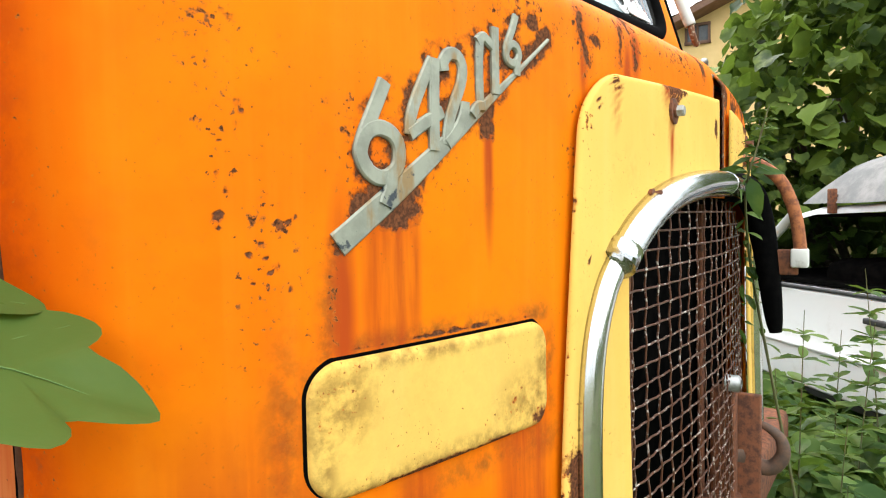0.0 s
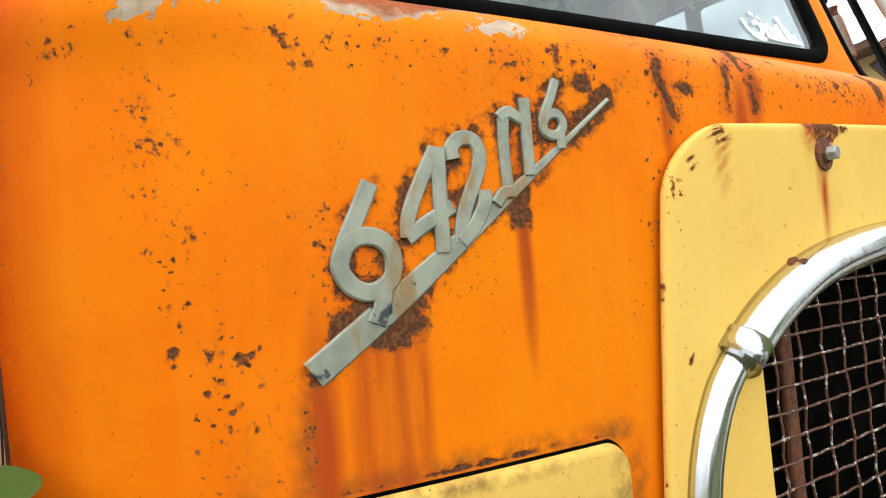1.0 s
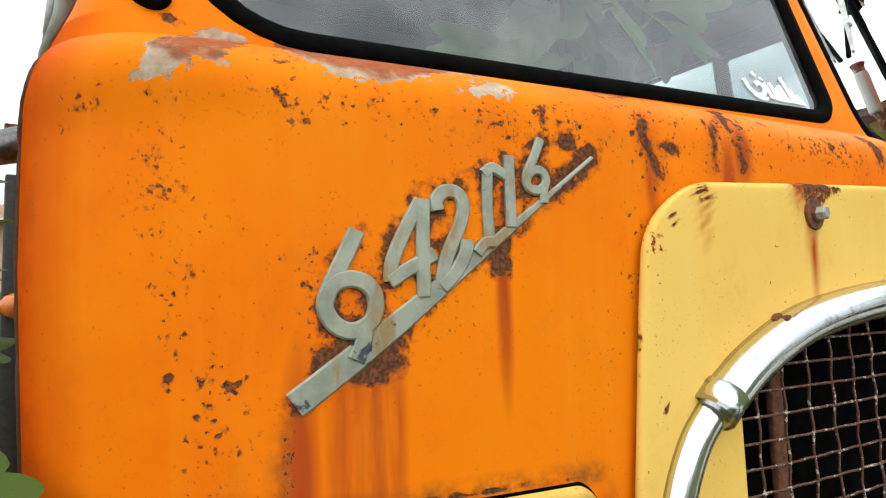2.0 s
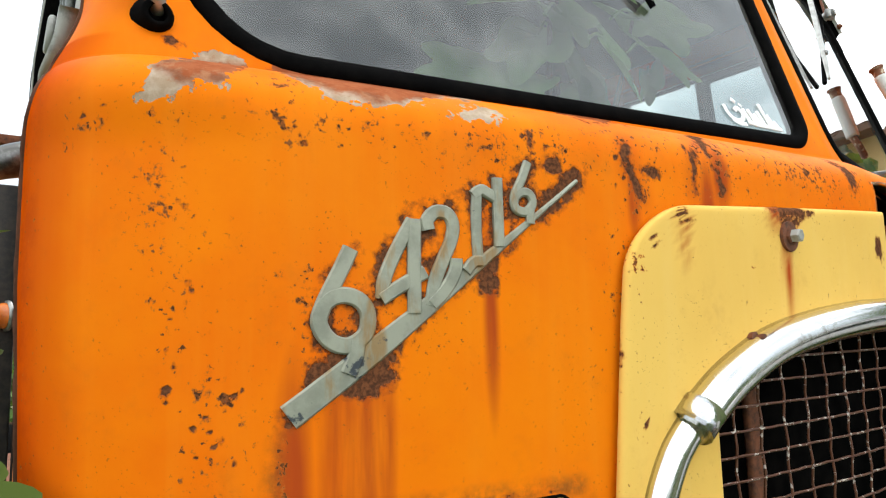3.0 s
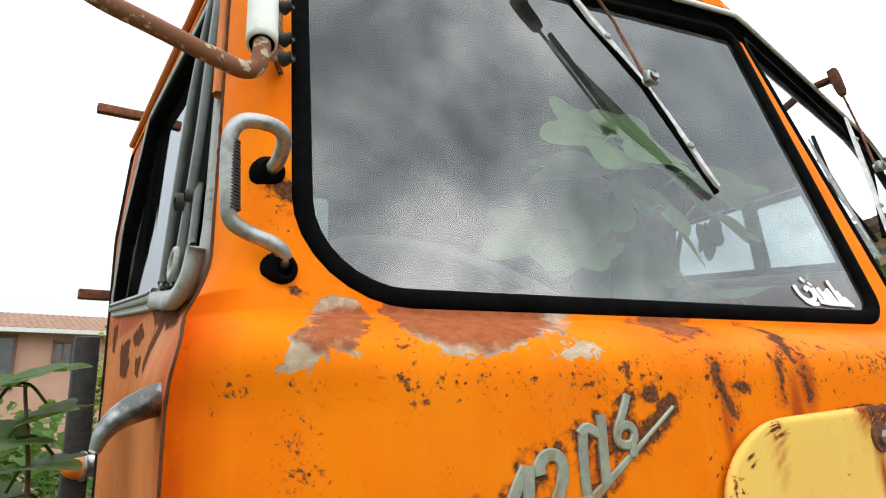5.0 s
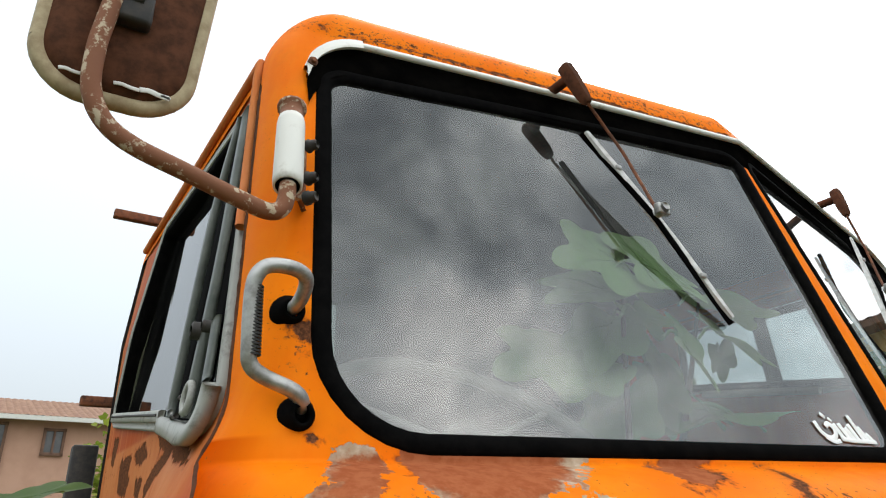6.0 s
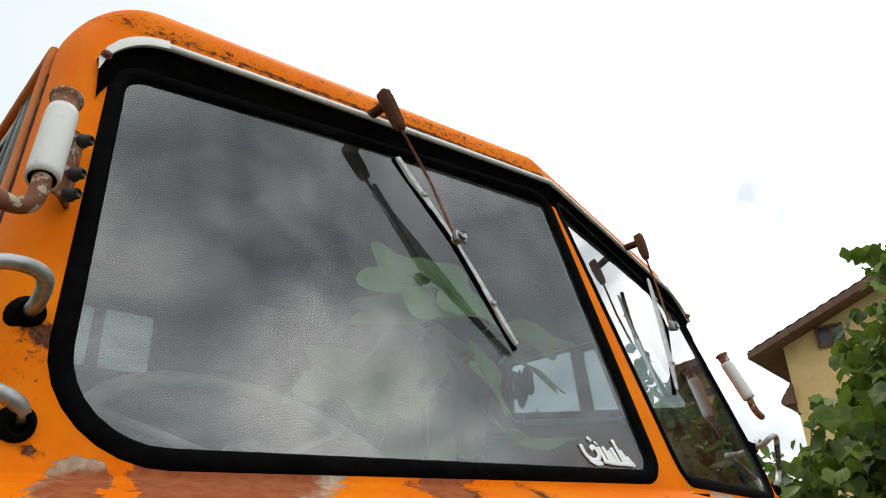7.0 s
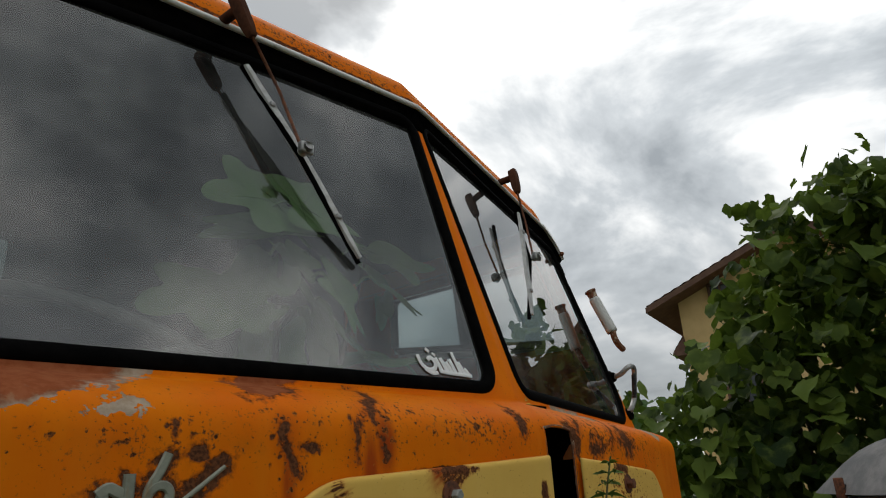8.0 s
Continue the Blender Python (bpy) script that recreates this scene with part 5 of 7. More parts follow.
def build_door(s):
    """s: -1 the driver's door that the camera passes, 1 the other."""
    near = s < 0
    win = dense(rounded([(0.320, 1.745), (1.50, 1.895), (1.25, 2.385), (0.478, 2.345)] if near else [(0.400, 2.00), (1.32, 2.115), (1.30, 2.385), (0.548, 2.385)], (0.045, 0.04, 0.05, 0.03)), 0.02)

    def side(y, z, h=0.0):
        return Vector((s * (side_x(y, z) + h - 0.004), y, z))

    bm = bmesh.new()
    ny, nz = (130, 210) if near else (60, 90)
    rows = []
    for j in range(nz + 1):
        z = 0.66 + (2.42 - 0.66) * j / nz
        y0 = corner_end(z, s) + 0.010
        row = []
        for i in range(ny + 1):
            t = i / ny
            bulge = 0.004 * math.exp(-((z - 1.62) / 0.05) ** 2)
            lip = -0.008 if i == 0 else 0.0
            row.append(bm.verts.new(side(y0 + (1.56 - y0) * t, z, lip + bulge)))
        rows.append(row)
    hole = grown(win, 0.004)
    for j in range(nz):
        for i in range(ny):
            q = (rows[j][i], rows[j][i + 1], rows[j + 1][i + 1], rows[j + 1][i])
            c = sum((v.co for v in q), Vector()) / 4
            if not inside((c.y, c.z), hole):
                bm.faces.new(q)
    for v in [v for v in bm.verts if not v.link_faces]:
        bm.verts.remove(v)
    door = part("door", bm, M_DOOR, truck, "faded orange cab door with flaking paint and a quarter light")
    me = door.data
    co = np.zeros(len(me.vertices) * 3, dtype=np.float32)
    me.vertices.foreach_get("co", co)
    y, z = co[1::3].astype(float) + 0.9, co[2::3].astype(float)
    bare = shape_field(y, z, DOOR_FLAKES, 0.035)
    # the last field also paints recess shade above the sill and along the front edge
    fields = {"rust": np.maximum(1.25 * np.where(bare > 0.25, bare, 0), 0.30 * np.clip(1 - np.abs(z - 1.76) / 0.12, 0, 1)),
              "peel": np.zeros(len(y)), "speck": np.full(len(y), 0.22),
              "streak_shade": np.clip(0.12 + np.where(z > 1.80, 0.75, 0.0) + 0.8 * np.clip(1 - np.abs(y - corner_end(1.7, s)) / 0.07, 0, 1), 0, 1)}
    for key, val in fields.items():
        me.attributes.new(key, "FLOAT", "POINT").data.foreach_set("value", val.astype(np.float32))
    md = door.modifiers.new("thickness", "SOLIDIFY")
    md.thickness, md.offset = 0.004, -1.0 if s > 0 else 1.0
    # frame of the window
    bm = bmesh.new()
    strip(bm, win, [(0.014, -0.002), (0.014, 0.009), (0.008, 0.012), (0.004, 0.0075), (0.000, 0.011), (-0.006, 0.010), (-0.009, -0.012)], side)
    part("window_frame", bm, M_FRAME, door, "worn pale metal window frame")
    bm = bmesh.new()
    strip(bm, win, [(-0.007, 0.008), (-0.024, 0.006), (-0.028, -0.016), (-0.034, -0.060)], side)
    part("window_seal", bm, M_RUBBER, door, "black window rubber")
    bm = bmesh.new()
    bm.faces.new([bm.verts.new(side(p.x, p.y, -0.020)) for p in grown(win, -0.020)])
    pane = part("window_pane", bm, M_GLASS_SIDE, door, smooth=False)
    pane.visible_shadow = False

    def bar(name, ends, wide, deep, mat, label="", lift=0.004):
        """A flat bar with rounded edges along the door's side; ends: (y, z) points."""
        b2 = bmesh.new()
        rings = []
        line = [Vector((p.x, p.y)) for p in spline([(p[0], p[1], 0) for p in ends], 6)]
        for i, p in enumerate(line):
            d = (line[min(i + 1, len(line) - 1)] - line[max(i - 1, 0)]).normalized()
            n = Vector((-d.y, d.x))
            rings.append([b2.verts.new(side(p.x + n.x * o * wide, p.y + n.y * o * wide, lift + h * deep)) for o, h in ((-0.5, 0), (-0.5, 0.7), (-0.36, 1), (0.36, 1), (0.5, 0.7), (0.5, 0))])
        for a, b in zip(rings, rings[1:]):
            for j in range(6):
                b2.faces.new((a[j], a[(j + 1) % 6], b[(j + 1) % 6], b[j]))
        b2.faces.new(rings[0])
        b2.faces.new(list(reversed(rings[-1])))
        return part(name, b2, mat, door, label)

    if near:
        # the quarter light narrows towards the top: divider, its own bar and the front bar
        bar("divider", [(0.650, 1.800), (0.626, 1.955), (0.606, 2.08), (0.585, 2.22), (0.540, 2.345)], 0.026, 0.014, M_QUARTER, "dull greenish quarter light divider")
        bar("divider_rubber", [(0.590, 1.790), (0.565, 1.955), (0.545, 2.08), (0.530, 2.22), (0.512, 2.340)], 0.060, 0.006, M_RUBBER)
        bar("quarter_bar", [(0.478, 1.775), (0.462, 1.91), (0.456, 2.02), (0.462, 2.12), (0.486, 2.330)], 0.032, 0.016, M_QUARTER, "dull grey quarter light frame bar")
        bar("quarter_rubber", [(0.410, 1.780), (0.412, 1.91), (0.420, 2.02), (0.434, 2.12), (0.476, 2.330)], 0.055, 0.005, M_RUBBER)
        bar("latch_plate", [(0.374, 1.812), (0.380, 1.86), (0.388, 1.905)], 0.030, 0.008, M_QUARTER, "greenish latch plate", 0.012)
        bar("quarter_corner", [(0.690, 1.790), (0.56, 1.768), (0.40, 1.742), (0.350, 1.752), (0.330, 1.800)], 0.030, 0.020, M_FRAME, "pale cast corner of the quarter light", 0.008)
        bar("sill_rail", [(1.46, 1.902), (1.10, 1.858), (0.76, 1.815)], 0.024, 0.012, M_FRAME, "worn pale sill rail", 0.006)
        bar("sill_groove", [(1.44, 1.902), (1.10, 1.861), (0.78, 1.820)], 0.005, 0.0022, M_DARK, "", 0.018)
        bm = bmesh.new()
        ring = [side(0.405 + 0.022 * math.cos(a), 1.792 + 0.020 * math.sin(a), 0.030) for a in [2 * math.pi * j / 20 for j in range(21)]]
        tube(bm, ring, 0.0055, 8, Vector((1, 0, 0)), caps=False)
        part("latch", bm, M_FRAME, door, "pale ring latch of the quarter light")
        for k, (yy, zz, w) in enumerate(((0.45, 1.780, 0.05), (0.52, 1.782, 0.06), (0.57, 1.796, 0.03), (0.49, 1.806, 0.05))):
            bm = bmesh.new()
            tube(bm, [side(yy - w / 2, zz - 0.002, 0.026), side(yy + w / 2, zz + 0.003, 0.022)], 0.0045, 8)
            part("latch_link", bm, M_DARK if k % 2 else M_ALU, door)
        bm = bmesh.new()
        lathe(bm, side(0.470, 1.905, 0.016), (s, 0, 0), [(0, 0.014), (0.016, 0.014), (0.018, 0.008)], 14)
        part("pivot", bm, M_DARK, door)
        bm = bmesh.new()
        lathe(bm, side(0.425, 1.902, 0.012), (s, 0, 0), [(0, 0.010), (0.014, 0.010), (0.016, 0.006)], 12)
        part("pivot", bm, M_DARK, door)
    else:
        bm = bmesh.new()
        tube(bm, [side(0.92, 2.05, 0.004), side(0.93, 2.375, 0.004)], 0.018, 8)
        part("divider", bm, M_QUARTER, door, "dark quarter light divider")
        bm = bmesh.new()
        q = dense(rounded([(0.45, 2.03), (0.89, 2.085), (0.90, 2.355), (0.578, 2.355)], (0.025, 0.02, 0.02, 0.012)), 0.02)
        strip(bm, q, [(0.012, 0.0), (0.012, 0.016), (-0.008, 0.016), (-0.008, 0.0)], side)
        part("quarter_frame", bm, M_QUARTER, door, "grey metal quarter light frame")
        bm = bmesh.new()
        tube(bm, [side(0.72, 2.035, -0.045), side(1.20, 2.095, -0.045)], 0.014, 8)
        part("inner_ledge", bm, M_WHITE, door, "pale ledge under the window")
    # horn-shaped handle on the front edge
    bm = bmesh.new()
    tube(bm, [Vector((s * a, b, c)) for a, b, c in spline([(1.170, 0.300, 1.604), (1.197, 0.295, 1.602), (1.222, 0.290, 1.593), (1.242, 0.289, 1.581), (1.256, 0.289, 1.565), (1.263, 0.290, 1.545)], 8)], lambda k: 0.0215 * (1 - 0.72 * k ** 1.4), 14)
    lathe(bm, Vector((s * 1.176, 0.300, 1.603)), (s, -0.1, 0), [(0, 0.036), (0.012, 0.036), (0.016, 0.030), (0.017, 0.022)], 18)
    part("door_handle", bm, M_HORN, door, "horn-shaped dull grey handle")
    bm = bmesh.new()
    lathe(bm, Vector((s * 1.085, 1.755, 1.478)), (s, -0.25, 0), [(0, 0.030), (0.045, 0.032), (0.047, 0.044), (0.055, 0.044), (0.057, 0.038)], 20)
    lamp = part("side_lamp", bm, M_ALU, truck, "small orange side lamp")
    bm = bmesh.new()
    lathe(bm, Vector((s * 1.138, 1.742, 1.478)), (s, -0.25, 0), [(0, 0.037), (0.022, 0.036), (0.040, 0.028), (0.050, 0.014), (0.053, 0.003)], 20)
    part("lens", bm, M_LENS, lamp, "orange lens")
    # dark gap between front and door, and the drip rail
    bm = bmesh.new()
    pts = [Vector((s * (half_width(z) - 0.008), corner_end(z, s) + 0.006, z)) for z in [0.66 + 1.72 * j / 60 for j in range(61)]]
    tube(bm, pts, 0.012, 6)
    part("door_gap", bm, M_BLACK, truck)
    bm = bmesh.new()
    pts = [Vector((s * (half_width(z) + 0.002), corner_end(z, s) - 0.002 + 0.0025 * noise.noise(Vector((z * 40, 3, s))), z)) for z in [0.66 + 1.70 * j / 120 for j in range(121)]]
    tube(bm, pts, lambda k: 0.0050 + 0.0022 * noise.noise(Vector((k * 90, 1, s))), 8)
    part("front_edge_bead", bm, M_DARKRUST, truck, "rusty folded edge of the front")
    bm = bmesh.new()
    pts = [Vector((s * (half_width(2.44) + 0.008), 0.48 + 1.10 * j / 20, 2.435)) for j in range(21)]
    pts = [Vector((s * (half_width(z) + 0.006), corner_end(z, s) + 0.02, z)) for z in (2.05, 2.2, 2.32, 2.40)] + pts
    tube(bm, pts, 0.009, 8)
    part("drip_rail", bm, M_DOOR, truck, "faded drip rail")
    wear(truck.children[-1].data, extra=lambda co: {"speck": 0.4})


build_door(-1)
build_door(1)


def build_rear():
    # side quarters above the doors, and the back wall with its window
    zs = [2.405 + (ROOF_Z - 2.405) * j / 10 for j in range(11)]
    for s in (-1, 1):
        bm = bmesh.new()
        rows = [[bm.verts.new((s * half_width(z), corner_end(z, s) + (1.62 - corner_end(z, s)) * i / 12, z)) for i in range(13)] for z in zs]
        for a, b in zip(rows, rows[1:]):
            for i in range(12):
                bm.faces.new((a[i], a[i + 1], b[i + 1], b[i]))
        ob = part("roof_side", bm, M_ORANGE, truck)
        wear(ob.data, extra=lambda co: {"speck": 0.3})
    for s in (-1, 1):
        bm = bmesh.new()
        zs = [0.62 + (2.42 - 0.62) * j / 30 for j in range(31)]
        rows = [[bm.verts.new((s * (side_x(1.56, z) - 0.009), y, z)) for y in (1.545, 1.60, 1.62)] for z in zs]
        for a, b in zip(rows, rows[1:]):
            for i in range(2):
                bm.faces.new((a[i], a[i + 1], b[i + 1], b[i]))
        ob = part("rear_post", bm, M_DOOR, truck)
        wear(ob.data, extra=lambda co: {"speck": 0.4})
    bm = bmesh.new()
    holes = [rounded([(x0, 2.165), (x1, 2.165), (x1, 2.385), (x0, 2.385)], (0.025,) * 4) for x0, x1 in ((-0.80, -0.607), (-0.592, -0.408))]
    n = 90
    zs = [0.62 + (ROOF_Z - 0.62) * j / 80 for j in range(81)]
    rows = [[bm.verts.new((min(half_width(z), 1.116) * (2 * i / n - 1), 1.62, z)) for i in range(n + 1)] for z in zs]
    for a, b in zip(rows, rows[1:]):
        for i in range(n):
            q = (a[i], a[i + 1], b[i + 1], b[i])
            c = sum((v.co for v in q), Vector()) / 4
            if not any(inside((c.x, c.z), h) for h in holes):
                bm.faces.new(q)
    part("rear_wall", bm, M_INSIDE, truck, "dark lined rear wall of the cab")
    for hole in holes:
        bm = bmesh.new()
        loop = dense(hole, 0.02)
        tube(bm, [Vector((p.x, 1.62, p.y)) for p in loop + loop[:1]], 0.012, 8, Vector((0, 1, 0)), caps=False)
        part("rear_window_seal", bm, M_INSIDE, truck)
        bm = bmesh.new()
        bm.faces.new([bm.verts.new((p.x, 1.622, p.y)) for p in loop])
        p = part("rear_window_pane", bm, M_GLASS_REAR, truck, smooth=False)
        p.visible_shadow = False
    # headlining, floor, dashboard, inner linings
    bm = bmesh.new()
    w = half_width(2.50)
    vs = [bm.verts.new(v) for v in ((-w, 0.50, 2.505), (0, 0.30, 2.515), (w, 0.50, 2.505), (w, 1.61, 2.505), (-w, 1.61, 2.505))]
    bm.faces.new(vs)
    part("headlining", bm, M_INSIDE, truck)
    bm = bmesh.new()
    box(bm, (0, 0.86, 0.95), (2.2, 1.45, 0.04))
    part("cab_floor", bm, M_INSIDE, truck)
    bm = bmesh.new()
    n = 40
    rows = []
    for i in range(n + 1):
        x = 1.07 * (2 * i / n - 1)
        y = front_y(x, 1.70)
        rows.append([bm.verts.new((x, y + dy, z)) for dy, z in ((0.025, 1.70), (0.12, 1.695), (0.24, 1.66), (0.27, 1.62), (0.27, 1.40), (0.20, 1.0))])
    for a, b in zip(rows, rows[1:]):
        for j in range(5):
            bm.faces.new((a[j], a[j + 1], b[j + 1], b[j]))
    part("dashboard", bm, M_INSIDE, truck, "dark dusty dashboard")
    for s in (-1, 1):
        bm = bmesh.new()
        box(bm, (s * 1.045, 0.93, 1.28), (0.02, 1.2, 0.66), 0.005)
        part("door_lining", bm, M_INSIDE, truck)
    # seats
    for x, w in ((-0.62, 0.52), (0.50, 0.85)):
        bm = bmesh.new()
        box(bm, (x, 1.20, 1.30), (w, 0.50, 0.16), 0.04)
        seat = part("seat", bm, M_INSIDE, truck, "dark worn cab seat")
        bm = bmesh.new()
        box(bm, (x, 1.46, 1.58), (w, 0.12, 0.55), 0.04, Matrix.Rotation(radians(-8), 3, "X"))
        part("backrest", bm, M_INSIDE, seat)
    # steering wheel
    c = Vector((-0.69, 0.40, 1.765))
    ax = Vector((0.0, -0.60, 0.80)).normalized()
    u = Vector((1, 0, 0))
    v = ax.cross(u)
    bm = bmesh.new()
    loop = [c + (u * math.cos(a) + v * math.sin(a)) * 0.27 for a in [2 * math.pi * j / 48 for j in range(49)]]
    tube(bm, loop, 0.0145, 10, ax, caps=False)
    wheel = part("steering_wheel", bm, M_WHEELRIM, truck, "large grey steering wheel")
    bm = bmesh.new()
    for a in (0.4, 2.74, 4.71):
        tube(bm, [c - ax * 0.03, c + (u * math.cos(a) + v * math.sin(a)) * 0.255], 0.008, 8)
    lathe(bm, c - ax * 0.05, tuple(ax), [(0, 0.03), (0.04, 0.05), (0.06, 0.03)], 16)
    part("spoke", bm, M_WHEELRIM, wheel)
    bm = bmesh.new()
    tube(bm, [c - ax * 0.03, c - ax * 0.75], 0.025, 10)
    part("column", bm, M_DARK, wheel)
    # white sticker on the pane: plain strokes in its shape
    def before(x, z, h):
        return on_pane(x, z, 0.0003 + h)
    sticker = None
    strokes = [([(-0.231, 1.771), (-0.226, 1.753), (-0.212, 1.743), (-0.197, 1.746), (-0.191, 1.757), (-0.199, 1.768), (-0.209, 1.762)], 0.0085),
               ([(-0.222, 1.744), (-0.206, 1.7365), (-0.190, 1.7385)], 0.007), ([(-0.207, 1.785), (-0.199, 1.778)], 0.007), ([(-0.193, 1.777), (-0.186, 1.772)], 0.005)]
    for x, z0, z1, w in ((-0.184, 1.740, 1.768, 0.0095), (-0.171, 1.739, 1.769, 0.009), (-0.160, 1.738, 1.762, 0.010), (-0.149, 1.737, 1.768, 0.009), (-0.137, 1.738, 1.784, 0.0075), (-0.127, 1.737, 1.764, 0.0095), (-0.115, 1.737, 1.752, 0.009)):
        strokes.append(([(x + 0.005, z0), (x + 0.001, (z0 + z1) / 2), (x - 0.004, z1)], w))
    strokes.append(([(-0.186, 1.742), (-0.160, 1.739), (-0.130, 1.7385), (-0.104, 1.7375)], 0.0075))
    for k, (line, wid) in enumerate(strokes):
        bm = bmesh.new()
        ribbon(bm, line, wid, before, 0.0, 0.0006 + 0.00012 * k, 0.0002)
        ob = part("sticker" if k == 0 else "stroke", bm, M_STICKER, sticker or truck, "small white sticker of thick plain strokes on the windscreen" if k == 0 else "")
        sticker = sticker or ob
    # body behind the cab
    bm = bmesh.new()
    box(bm, (0, 1.80, 0.95), (2.2, 0.05, 0.60), 0.006)
    body = part("load_body", bm, M_DARK, truck, "dark steel load body with rusty stakes behind the cab")
    for x in (-1.150, 1.150):
        bm = bmesh.new()
        box(bm, (x, 1.78, 1.235), (0.070, 0.06, 1.25), 0.006)
        part("corner_post", bm, M_DARK, body)
    bm = bmesh.new()
    box(bm, (0, 3.6, 0.80), (2.2, 3.5, 0.08), 0.006)
    part("load_floor", bm, M_RUST, body)
    for z in (1.983, 2.603):
        bm = bmesh.new()
        box(bm, (-1.116, 1.72, z), (0.152, 0.03, 0.03), 0.004)
        part("stake", bm, M_RUST, body)
    for x in (-0.9, 0.9):
        bm = bmesh.new()
        box(bm, (x, 1.74, 1.85), (0.04, 0.04, 1.5), 0.004)
        part("upright", bm, M_RUST, body)


build_rear()



# ---------------------------------------------------------------- plants
def leaf_shape(kind):
    """Outline of a leaf in its plane, base at the origin, tip along +y, about one unit long."""
    pts = []
    if kind == "fig":
        lobes, depth, n = ((90, 1.0), (42, 0.86), (138, 0.86), (-8, 0.60), (188, 0.60)), 0.40, 60
    elif kind == "vine":
        lobes, depth, n = ((90, 0.80), (35, 0.72), (145, 0.72), (-18, 0.54), (198, 0.54)), 0.27, 36
    else:
        return [(0.0, 0.0), (0.16, 0.22), (0.20, 0.5), (0.11, 0.8), (0.0, 1.0), (-0.11, 0.8), (-0.20, 0.5), (-0.16, 0.22)]
    for i in range(n):
        a = -62 + 304 * i / (n - 1)
        r = 0.0
        for la, lr in lobes:
            d = abs((a - la + 180) % 360 - 180)
            r = max(r, lr * (1 - depth * min(1.0, (d / 27.0) ** (1.6 if kind == "fig" else 1.35))))
        if kind == "vine":
            r *= 1.0 + 0.035 * (1 if (i // 2) % 2 else -1)
        fade = min(1.0, (a + 62) / 22, (242 - a) / 22)
        r *= 0.35 + 0.65 * max(0.0, fade)
        pts.append((r * math.cos(radians(a)), 0.16 + r * math.sin(radians(a)) * 0.92))
    return pts


SHAPES = {k: leaf_shape(k) for k in ("fig", "vine", "lance")}
LITE = {k: v[::2] for k, v in SHAPES.items()}


def leaf_points(kind, m, size, fold=0.25, droop=0.35, lite=False, wave=0.04, seed=0.0):
    """Outline and middle of one leaf, bent, at the pose m."""
    o = (LITE if lite else SHAPES)[kind]
    def bend(x, y):
        z = fold * abs(x) - droop * y * y * 0.6 + wave * math.sin(7 * x + 5 * y + seed)
        return m @ Vector((x * size, y * size, z * size))
    return [bend(x, y) for x, y in o], [bend(0, 0.16), bend(0, 0.42), bend(0, 0.75 if kind != "lance" else 0.6)]


def leaf_mesh(bm, kind, m, size, **k):
    out, mid = leaf_points(kind, m, size, **k)
    vs = [bm.verts.new(p) for p in out]
    ring = [bm.verts.new(p.lerp(mid[1], 0.5)) for p in out]
    c = bm.verts.new(mid[1])
    n = len(vs)
    for i in range(n):
        j = (i + 1) % n
        bm.faces.new((vs[i], vs[j], ring[j], ring[i]))
        bm.faces.new((ring[i], ring[j], c))


def aim(p, d, spin=0.0):
    """A pose at p whose y axis points along d and whose z axis looks up as far as it can, turned by spin degrees about y."""
    y = Vector(d).normalized()
    z = Vector((0, 0, 1)) - y * y.z
    z = z.normalized() if z.length > 1e-3 else Vector((1, 0, 0))
    x = y.cross(z)
    return Matrix.Translation(p) @ Matrix((x, y, z)).transposed().to_4x4() @ pose(0, 0, 0, 0, spin, 0)


def leaf_mass(name, spots, kind, material, parent, label=""):
    """Many leaves in one mesh. spots: (pose, size, fold, droop, seed)."""
    verts, faces = [], []
    for m, size, fold, droop, seed in spots:
        out, mid = leaf_points(kind, m, size, fold, droop, True, 0.05, seed)
        b = len(verts)
        verts += [p[:] for p in out] + [mid[1][:]]
        n = len(out)
        faces += [(b + i, b + (i + 1) % n, b + n) for i in range(n)]
    off = parent.location if parent else Vector((0, 0, 0))
    me = bpy.data.meshes.new(name)
    me.from_pydata([(x - off.x, y - off.y, z - off.z) for x, y, z in verts], [], faces)
    me.materials.append(material)
    for p in me.polygons:
        p.use_smooth = True
    ob = new(name, me)
    ob.parent = parent
    return tagged(ob, label, kind="stuff")


